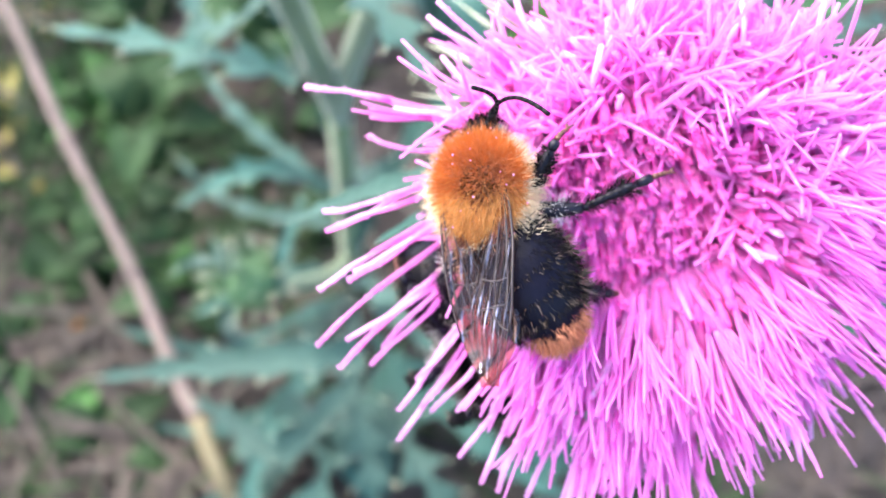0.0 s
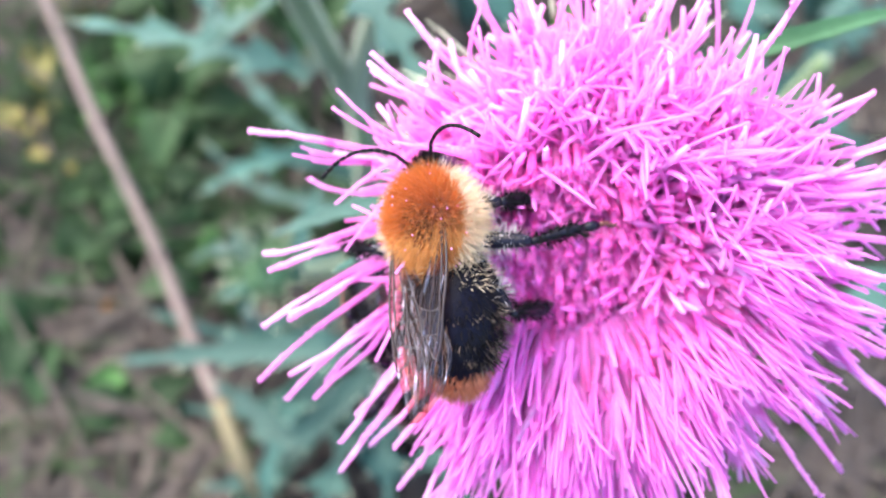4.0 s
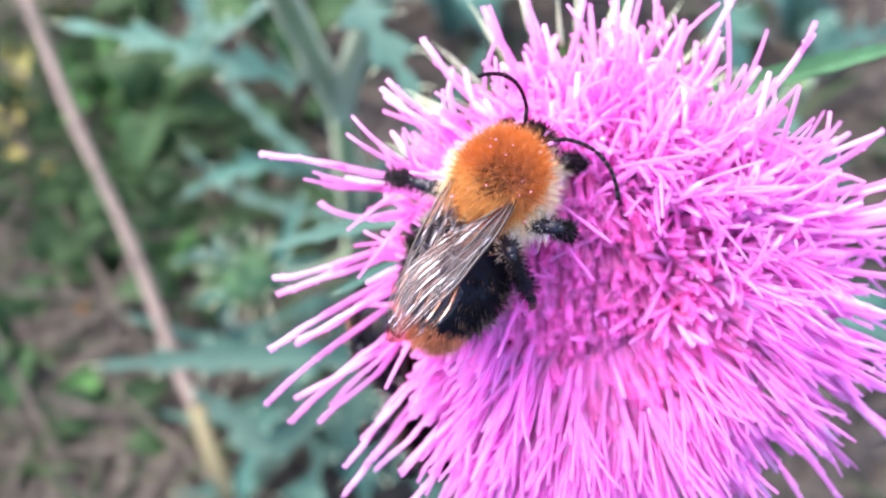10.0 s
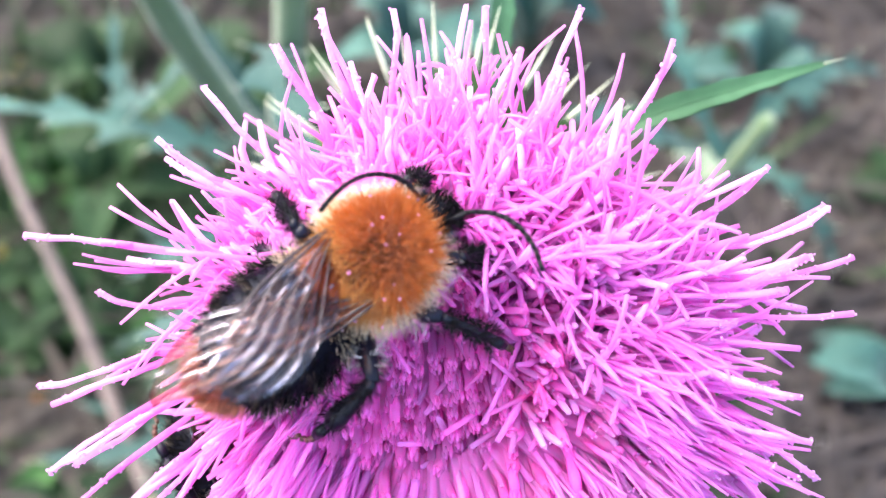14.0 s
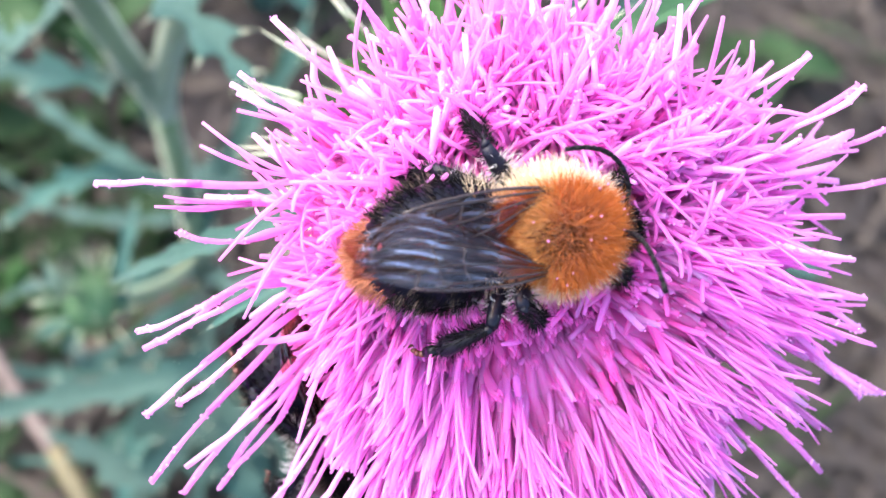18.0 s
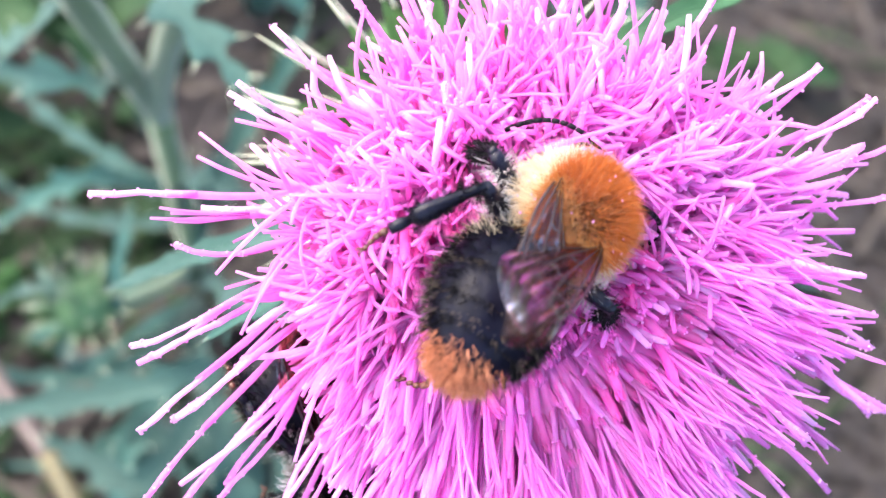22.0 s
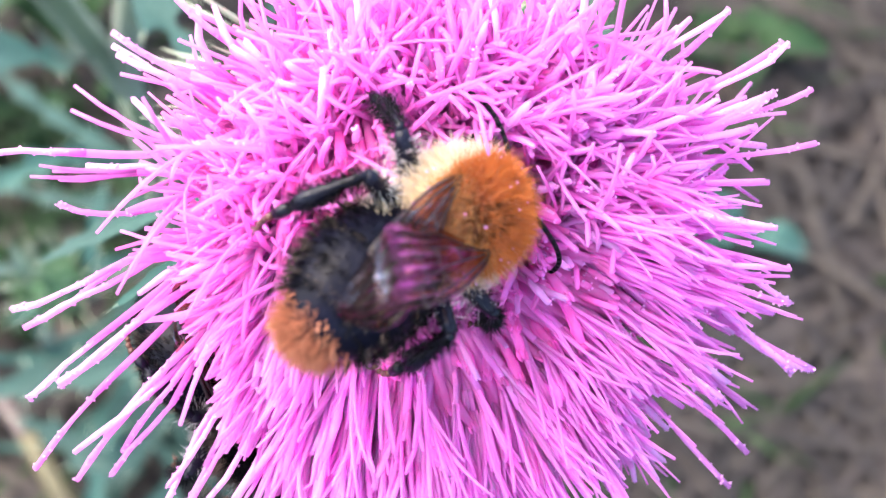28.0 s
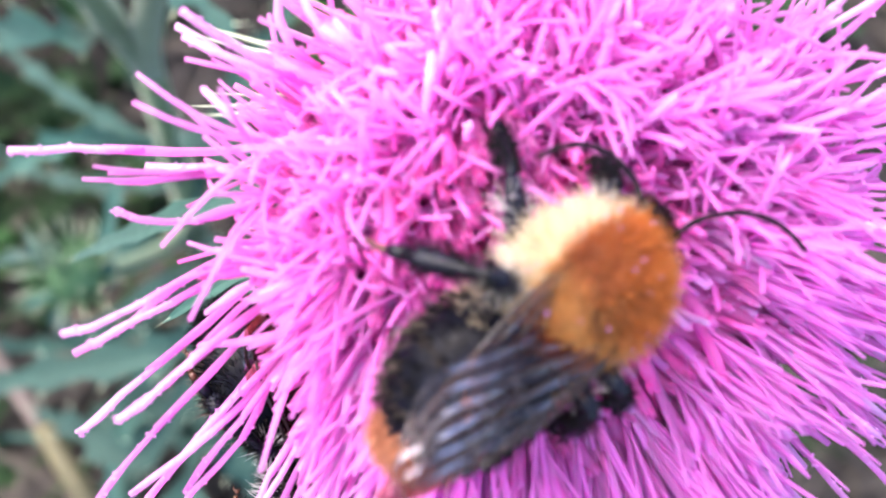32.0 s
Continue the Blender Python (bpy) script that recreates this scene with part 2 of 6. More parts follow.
    lk.new(total.outputs[0], bright.inputs[0])
    lk.new(outer.outputs["Result"], bright.inputs[1])
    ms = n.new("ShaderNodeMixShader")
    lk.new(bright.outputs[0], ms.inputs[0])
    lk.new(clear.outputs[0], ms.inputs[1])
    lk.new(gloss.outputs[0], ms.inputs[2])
    # faint lilac sky sheen put into a diffuse tint, along with fine hairs
    down = n.new("ShaderNodeBsdfDiffuse")
    down.inputs["Color"].default_value = (0.55, 0.48, 0.56, 1)
    sheen_fuzz = n.new("ShaderNodeMixShader")
    sheen_fuzz.inputs[0].default_value = 0.006
    lk.new(ms.outputs[0], sheen_fuzz.inputs[1])
    lk.new(down.outputs[0], sheen_fuzz.inputs[2])
    lk.new(sheen_fuzz.outputs[0], n["Material Output"].inputs["Surface"])
    return m


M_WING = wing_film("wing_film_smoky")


# ---- building helpers ----
def mesh_of(name, verts, faces, mat, smooth=True):
    me = bpy.data.meshes.new(name)
    me.from_pydata([tuple(v) for v in verts], [], faces)
    me.update()
    if smooth:
        me.polygons.foreach_set("use_smooth", [True] * len(me.polygons))
    me.materials.append(mat)
    return me


def part(name, me, parent, label="", loc=(0, 0, 0), kind=""):
    ob = new(name, me)
    ob.parent = parent
    ob.location = loc
    if label or kind:
        tagged(ob, label=label, kind=kind)
    return ob


def thing(name, loc, label, category, group="", kind=""):
    ob = new(name)
    ob.location = loc
    ob.empty_display_size = 0.005
    return tagged(ob, label, category, group, kind)


def tube(points, radii, sides=7, cap=True):
    """A round tube along points; returns vertices and faces."""
    pts = [Vector(p) for p in points]
    verts, faces = [], []
    side = Vector((0.31, 0.77, 0.55))
    for i, p in enumerate(pts):
        d = (pts[min(i + 1, len(pts) - 1)] - pts[max(i - 1, 0)]).normalized()
        a = side - d * side.dot(d)
        if a.length < 1e-3:
            a = d.orthogonal()
        a.normalize()
        side = a
        b = d.cross(a)
        for k in range(sides):
            w = 2 * math.pi * k / sides
            verts.append(p + (a * math.cos(w) + b * math.sin(w)) * radii[i])
    for i in range(len(pts) - 1):
        for k in range(sides):
            k2 = (k + 1) % sides
            faces.append((i * sides + k, i * sides + k2, (i + 1) * sides + k2, (i + 1) * sides + k))
    if cap:
        faces.append(tuple(reversed(range(sides))))
        faces.append(tuple(range((len(pts) - 1) * sides, len(pts) * sides)))
    return verts, faces


def merge(*pieces):
    verts, faces = [], []
    for v, f in pieces:
        n = len(verts)
        verts += list(v)
        faces += [tuple(i + n for i in q) for q in f]
    return verts, faces


def bezier(a, b, c, n):
    a, b, c = Vector(a), Vector(b), Vector(c)
    return [a * (1 - t) ** 2 + b * 2 * t * (1 - t) + c * t * t for t in (i / (n - 1) for i in range(n))]


def spline(points, n):
    """A smooth line through the points."""
    p = [Vector(q) for q in points]
    p = [2 * p[0] - p[1]] + p + [2 * p[-1] - p[-2]]
    out = []
    m = len(p) - 3
    for i in range(n):
        u = i / (n - 1) * m
        k = min(int(u), m - 1)
        t = u - k
        a, b, c, d = p[k:k + 4]
        out.append(0.5 * (2 * b + (c - a) * t + (2 * a - 5 * b + 4 * c - d) * t * t + (3 * b - a - 3 * c + d) * t ** 3))
    return out


def ball(centre, radii, nu=20, nv=14, shape=None):
    """An ellipsoid; shape(x, y, z) may bend its unit points."""
    verts, faces = [], []
    for j in range(nv + 1):
        th = math.pi * j / nv
        for i in range(nu):
            ph = 2 * math.pi * i / nu
            x, y, z = math.cos(th), math.sin(th) * math.cos(ph), math.sin(th) * math.sin(ph)
            if shape:
                x, y, z = shape(x, y, z)
            verts.append((centre[0] + radii[0] * x, centre[1] + radii[1] * y, centre[2] + radii[2] * z))
    for j in range(nv):
        for i in range(nu):
            a, b = j * nu + i, j * nu + (i + 1) % nu
            faces.append((a, b, b + nu, a + nu))
    return verts, faces


def scaled(vf, k=None):
    k = S if k is None else k
    return [Vector(v) * k for v in vf[0]], vf[1]


def hair_mesh(name, roots, ways, lengths, width, mat, curl=0.25, seed=1):
    """Tapered hairs standing on roots along ways; all arrays in working units."""
    rng = np.random.default_rng(seed)
    n = len(roots)
    ways = ways / np.linalg.norm(ways, axis=1, keepdims=True)
    side = np.cross(ways, rng.normal(size=(n, 3)))
    side /= np.linalg.norm(side, axis=1, keepdims=True)
    bend = rng.normal(size=(n, 3)) * curl
    L = np.asarray(lengths)[:, None]
    mid = roots + ways * L * 0.55 + bend * L * 0.12
    tip = roots + ways * L + bend * L * 0.4
    v = np.stack([roots - side * width, roots + side * width, mid + side * width * 0.8, mid - side * width * 0.8, tip], 1) * S
    idx = np.arange(n)[:, None] * 5
    quads = (idx + [0, 1, 2, 3]).tolist()
    tris = (idx + [3, 2, 4]).tolist()
    return mesh_of(name, v.reshape(-1, 3).tolist(), quads + tris, mat)


def shell_points(n, radii, centre, keep, seed, shape=None):
    """Random points and normals on an ellipsoid where keep(x, y, z in units of the radii) holds."""
    rng = np.random.default_rng(seed)
    d = rng.normal(size=(n * 8, 3))
    d /= np.linalg.norm(d, axis=1, keepdims=True)
    d = d[keep(d[:, 0], d[:, 1], d[:, 2])][:n]
    q = shape(d) if shape is not None else d
    r = np.asarray(radii)
    nrm = d / r
    nrm /= np.linalg.norm(nrm, axis=1, keepdims=True)
    return np.asarray(centre) + q * r, nrm


# ---- ground and litter ----
def ground():
    """One sheet, fine near the plants and coarse towards the horizon, with small humps."""
    ring = [0.0, 0.02, 0.04, 0.06, 0.08, 0.10, 0.12, 0.14, 0.16, 0.18, 0.20, 0.23, 0.27, 0.32, 0.4, 0.55, 0.8, 1.3, 2.5, 6, 18, 60, 220, 900]
    line = [-r for r in reversed(ring[1:])] + ring
    verts = []
    for y in line:
        for x in line:
            k = 1.0 if max(abs(x), abs(y)) < 1 else 0.0
            h = noise.noise(Vector((x * 14, y * 14, 0.3))) * 0.006 + noise.noise(Vector((x * 45, y * 45, 2.3))) * 0.003
            verts.append((x + 0.03, y + 0.11, h * k - 0.002))
    n = len(line)
    faces = [(j * n + i, j * n + i + 1, (j + 1) * n + i + 1, (j + 1) * n + i) for j in range(n - 1) for i in range(n - 1)]
    return tagged(new("ground", mesh_of("ground", verts, faces, M_SOIL)), "dark bare soil under dry grass litter", "ground", kind="structure")


def blades(name, n, box, length, width, stand, mat, seed, z=0.0, clump=0.0, clear=None):
    """Grass blades: strips with a fold along the middle, lying (stand 0) or upright (stand 1)."""
    rng = np.random.default_rng(seed)
    x = rng.uniform(box[0], box[1], n)
    y = rng.uniform(box[2], box[3], n)
    if clump:
        cx, cy = rng.uniform(box[0], box[1], 40), rng.uniform(box[2], box[3], 40)
        pick = rng.integers(0, 40, n)
        x, y = cx[pick] + rng.normal(size=n) * clump, cy[pick] + rng.normal(size=n) * clump
    if clear:
        keep = ~((x > clear[0]) & (x < clear[1]) & (y > clear[2]) & (y < clear[3]))
        x, y = x[keep], y[keep]
        n = len(x)
    L = rng.uniform(length[0], length[1], n)
    w = rng.uniform(width[0], width[1], n)
    az = rng.uniform(0, 2 * math.pi, n)
    el = np.clip(rng.normal(stand, 0.06 + 0.3 * stand, n), 0.0, 1.0) * 1.45
    d = np.stack([np.cos(az) * np.cos(el), np.sin(az) * np.cos(el), np.sin(el)], 1)
    s = np.stack([-np.sin(az), np.cos(az), 0 * az], 1)
    up = np.cross(d, s)
    up *= np.sign(up[:, 2:3] + 1e-9)
    root = np.stack([x, y, z + rng.uniform(0, 0.006, n)], 1)
    bend = rng.uniform(-0.35, 0.1, n)[:, None]
    cols = []
    for t in (0.0, 0.3, 0.65, 1.0):
        c = root + d * (L * t)[:, None] + np.array([0, 0, 1.0]) * bend * (L * t * t)[:, None] * (0.3 + stand)
        c[:, 2] = np.maximum(c[:, 2], 0.0015)
        k = (w * (1.0, 0.95, 0.7, 0.05)[int(t * 3 + 0.5)])[:, None]
        cols += [c - s * k, c + up * k * 0.5, c + s * k]
    v = np.stack(cols, 1).reshape(-1, 3)
    base = np.arange(n)[:, None] * 12
    faces = []
    for i in range(3):
        for j in range(2):
            a = i * 3 + j
            faces += (base + [a, a + 1, a + 4, a + 3]).tolist()
    me = mesh_of(name, v.tolist(), faces, mat)
    return new(name, me)


ground()
NEAR = (-0.20, 0.26, -0.04, 0.28)
FAR = (-0.9, 1.0, -0.6, 1.3)
tagged(blades("dry_grass", 7000, NEAR, (0.02, 0.07), (0.0006, 0.0016), 0.0, M_LITTER, 3, 0.001), "brown dead grass blades lying on the soil", "dry grass", kind="stuff")
tagged(blades("straw", 1500, NEAR, (0.03, 0.08), (0.0005, 0.0013), 0.03, M_STRAW, 4, 0.003), "pale straw-coloured dead grass blades", "straw", kind="stuff")
tagged(blades("grass", 620, (-0.20, -0.02, 0.0, 0.28), (0.02, 0.05), (0.0006, 0.0013), 0.45, M_GRASS, 5, 0.0, 0.012), "green grass blades in loose tufts", "grass", kind="stuff")
tagged(blades("grass", 260, (0.0, 0.26, -0.02, 0.28), (0.015, 0.04), (0.0007, 0.0014), 0.4, M_GRASS, 6, 0.0, 0.014), "sparse green grass among dead stalks", "grass", kind="stuff")
tagged(blades("far_grass", 7000, FAR, (0.05, 0.14), (0.001, 0.003), 0.45, M_GRASS, 7, 0.0, 0.16, (-0.3, 0.36, -0.14, 0.38)), "rough green grass around the thistles", "grass", kind="stuff")
tagged(blades("meadow_grass", 16000, (-4.5, 4.5, -4.5, 4.5), (0.10, 0.30), (0.002, 0.006), 0.5, M_GRASS, 17, 0.0, 0.9, FAR), "rough green meadow grass", "grass", kind="stuff")
tagged(blades("far_litter", 6000, FAR, (0.05, 0.14), (0.001, 0.003), 0.05, M_LITTER, 8, 0.0, 0.0, NEAR), "brown dead grass around the thistles", "dry grass", kind="stuff")


# ---- leaves, stems, thistle heads ----
def lobed_leaf(line, width, lobes, cut=1.0, seed=0, normal=(0, 0, 1)):
    """A thistle leaf along a line of world places: folded along the midrib, with pointed lobes that end in spines."""
    rng = random.Random(seed)
    pts = spline(line, lobes * 4 + 1)
    n = len(pts)
    verts, faces, spines = [], [], []
    up0 = Vector(normal)
    rows = []
    for i, p in enumerate(pts):
        s = i / (n - 1)
        d = (pts[min(i + 1, n - 1)] - pts[max(i - 1, 0)]).normalized()
        side = d.cross(up0).normalized()
        up = side.cross(d)
        ph = i % 4
        env = (math.sin(math.pi * min(1.0, 0.12 + 0.88 * s) ** 0.9) ** 0.8) if s < 0.999 else 0.0
        w = width * (0.22 + 0.5 * (1 - cut) + cut * (0, 0.35, 0.95, 0.25)[ph] * rng.uniform(0.75, 1.2)) * max(env, 0.03)
        if s > 0.93:
            w = width * 0.2 * (1 - s) / 0.07
        lean = d * (width * cut * (0, 0.2, 0.75, 0.1)[ph] * env)
        wave = cut * rng.uniform(-0.25, 0.35) * (1 if ph == 2 else 0.2)
        a = p - side * w + lean + up * (w * (0.3 + wave))
        b = p + side * w + lean + up * (w * (0.3 - wave))
        rows.append(len(verts))
        verts += [a, p.lerp(a, 0.5) + up * w * 0.05, p, p.lerp(b, 0.5) + up * w * 0.05, b]
        if ph == 2 and env > 0.3 and cut > 0.5:
            for q, sg in ((a, -1), (b, 1)):
                tipway = (side * sg + d * 0.8 + up * 0.25).normalized()
                spines.append((q - tipway * width * 0.1, q + tipway * width * 0.42))
    for i in range(n - 1):
        for k in range(4):
            a, b = rows[i] + k, rows[i + 1] + k
            faces.append((a, a + 1, b + 1, b))
    spines.append((pts[-2], pts[-1] + (pts[-1] - pts[-3]).normalized() * width * 0.8))
    mats = [0] * len(faces)
    # the underside, a leaf's thickness below
    m = len(verts)
    verts += [v - up0 * 0.00025 for v in verts]
    low = [tuple(reversed([i + m for i in f])) for f in faces]
    faces += low
    mats += [0] * len(low)
    rib = tube(pts, [width * 0.10 * (1 - 0.8 * i / (n - 1)) for i in range(n)], 6)
    for vf, k in [(rib, 0)] + [(tube([a, a.lerp(b, 0.5), b], [width * 0.035, width * 0.02, width * 0.002], 5), 1) for a, b in spines]:
        o = len(verts)
        verts += vf[0]
        faces += [tuple(i + o for i in f) for f in vf[1]]
        mats += [k] * len(vf[1])
    return verts, faces, mats


def leaf_part(name, line, width, lobes, parent, seed, mat=None, label="", normal=(0, 0, 1), cut=1.0):
    base = parent.location
    v, f, k = lobed_leaf(line, width, lobes, cut, seed, normal)
    me = mesh_of(name, [p - base for p in v], f, mat or M_LEAF)
    me.materials.append(M_SPINE)
    me.polygons.foreach_set("material_index", k)
    return part(name, me, parent, label)


def stem_part(line, r0, r1, parent, mat=None, name="stem", n=24):
    pts = spline(line, n)
    v, f = tube(pts, [(r0 + (r1 - r0) * i / (n - 1)) * (1 + 0.06 * math.sin(i * 2.4)) for i in range(n)], 10)
    # ribs along the stem
    v = [p + (p - pts[i // 10]) * (0.12 if i % 2 else -0.05) for i, p in enumerate(v)]
    base = parent.location
    return part(name, mesh_of(name, [p - base for p in v], f, mat or M_STEM), parent)


def bract_mesh(k=1.0, mat=None):
    """A narrow green bract that ends in a straw-coloured spine; z runs along it. Sizes in working units."""
    verts, faces, mats = [], [], []
    rows = 7
    for i in range(rows):
        s = i / (rows - 1)
        w = 1.05 * k * (1 - s) ** 0.7 * (0.55 + 0.9 * s) if s < 1 else 0.04
        x = 0.9 * k * s * s
        for j, c in enumerate((-1, -0.5, 0, 0.5, 1)):
            verts.append(Vector((x + 0.3 * w * (1 - c * c) , c * w, 6.5 * k * s)))
    for i in range(rows - 1):
        for j in range(4):
            a = i * 5 + j
            faces.append((a, a + 1, a + 6, a + 5))
            mats.append(0)
    m = len(verts)
    verts += [v - Vector((0.22 * k, 0, 0)) for v in verts]
    low = [tuple(reversed([i + m for i in f])) for f in faces]
    faces, mats = faces + low, mats + [0] * len(low)
    a = Vector((0.8 * k, 0, 6.2 * k))
    v, f = tube(bezier(a, a + Vector((0.9 * k, 0, 2.2 * k)), a + Vector((2.4 * k, 0, 4.6 * k)), 6), [0.24 * k, 0.2 * k, 0.16 * k, 0.11 * k, 0.07 * k, 0.015], 6)
    o = len(verts)
    verts += v
    faces += [tuple(i + o for i in q) for q in f]
    mats += [1] * len(f)
    me = mesh_of("bract", [p * S for p in verts], faces, mat or M_BRACT)
    me.materials.append(M_SPINE)
    me.polygons.foreach_set("material_index", mats)
    return me


AXIS = Vector((-0.087, -0.433, 0.897))
CENTRE = Vector((13.0, -5.0, -2.0))     # where the innermost florets end
SHUT = Vector((10.8, -5.4, 2.2))
RIGHT, LEFT, UP, DOWN = 32.0, 25.0, 27.5, 28.5     # how far the florets spread
ROOT = Vector((14.6, 4.0, -21.0))       # the floor of the head, from which they rise


def floret_lines(base, tip, rng, kind, side_bend, over):
    """Tubes of one floret, as (points, radii, slot): the corolla, its five lobes, the style."""
    base, tip = Vector(base), Vector(tip)
    L = (tip - base).length
    single = kind == "rim"
    fork = kind == "fork"
    kind = "long" if single or fork else kind
    if kind == "long":
        # rises out of the head, then lies outwards over the florets below it
        mid = over + side_bend * L
    elif kind == "bed":
        mid = over - AXIS * 3.5 + side_bend * L
        kind = "closed"
    else:
        mid = base.lerp(tip, 0.55) + AXIS * (0.10 * L) + side_bend * L
    line = bezier(base, mid, tip, 13)
    if kind == "long":
        d = (tip - mid).normalized()
        a = d.orthogonal().normalized()
        b = d.cross(a)
        f1, f2, amp = rng.uniform(0, 6.28), rng.uniform(0, 6.28), rng.uniform(0.2, 0.8) * (2.6 if fork else 1.0)
        line = [p + (a * math.sin(f1 + i * 0.75) + b * math.sin(f2 + i * 0.6)) * amp * math.sin(math.pi * i / 12) for i, p in enumerate(line)]
    out = []
    fat = rng.uniform(0.82, 1.05) if single else rng.uniform(0.72, 1.15) * (1.15 if fork else 1.0)
    if kind == "closed":
        out.append((line, [0.33] * 8 + [0.34, 0.36, 0.39, 0.42, 0.34], 0))
        d = (line[-1] - line[-3]).normalized()
        a = d.orthogonal().normalized()
        b = d.cross(a)
        for k in range(5):
            w = 2 * math.pi * k / 5 + rng.uniform(0, 0.4)
            o = line[-1] + (a * math.cos(w) + b * math.sin(w)) * 0.30
            out.append(([o - d * 0.35, o + d * 0.05, o + d * 0.38], [0.11, 0.19, 0.08], 0))
        return out
    cut = 9 if kind == "long" else 8
    out.append((line[:cut + 1], [fat * (0.22 + 0.012 * i) for i in range(cut)] + [0.28 * fat], 0))
    # style with a faintly swollen end
    rest = line[cut - 1:]
    wob = [p + Vector((rng.uniform(-1, 1), rng.uniform(-1, 1), rng.uniform(-1, 1))) * 0.10 for p in rest[:-1]] + [rest[-1]]
    k = len(wob)
    out.append((wob, [fat * (0.25 - 0.04 * i / k) for i in range(k - 2)] + ([0.25, 0.23] if single else [0.30, 0.22]), 1 if rng.random() < 0.5 else 0))
    d = (line[cut] - line[cut - 1]).normalized()
    a = d.orthogonal().normalized()
    b = d.cross(a)
    turn = rng.uniform(0, 6.28)
    for q in range(4 if kind != "long" or fork else (0 if single else 3)):
        w = turn + 2 * math.pi * q / 5
        o = a * math.cos(w) + b * math.sin(w)
        ll = rng.uniform(3.0, 7.0) if fork else rng.uniform(0.14, 0.30) * L if kind == "long" else rng.uniform(2.8, 6.5)
        spread = rng.uniform(0.25, 0.95) if fork else rng.uniform(0.03, 0.2) if kind == "long" else rng.uniform(0.25, 1.1)
        p0 = line[cut] + o * 0.2 - d * 0.3
        p1 = p0 + d * ll * 0.55 + o * ll * spread * 0.35
        curl = Vector((rng.uniform(-1, 1), rng.uniform(-1, 1), rng.uniform(-0.6, 0.8))) * ll * (0.65 if fork else 0.12 if kind == "long" else 0.8)
        p2 = p0 + d * ll * (1 - 0.35 * spread) + o * ll * spread + curl
        w = fat * (0.75 if kind == "long" else 1.2)
        out.append((bezier(p0, p1, p2, 6), [c * w for c in (0.21, 0.22, 0.22, 0.21, 0.20, 0.15)], 0))
    return out


def floret_geometry(lines, sides, origin):
    verts, faces, mats = [], [], []
    for pts, radii, slot in lines:
        radii = [r * (1 + 0.16 * math.sin(7.3 * i + 31 * p.x) * math.cos(3.1 * i + 17 * p.y)) for i, (r, p) in enumerate(zip(radii, pts))]
        v, f = tube(pts, radii, sides if slot == 1 or len(pts) > 6 else max(4, sides - 1))
        o = len(verts)
        verts += [(p - origin) * S for p in v]
        faces += [tuple(i + o for i in q) for q in f]
        mats += [slot] * len(f)
    return verts, faces, mats


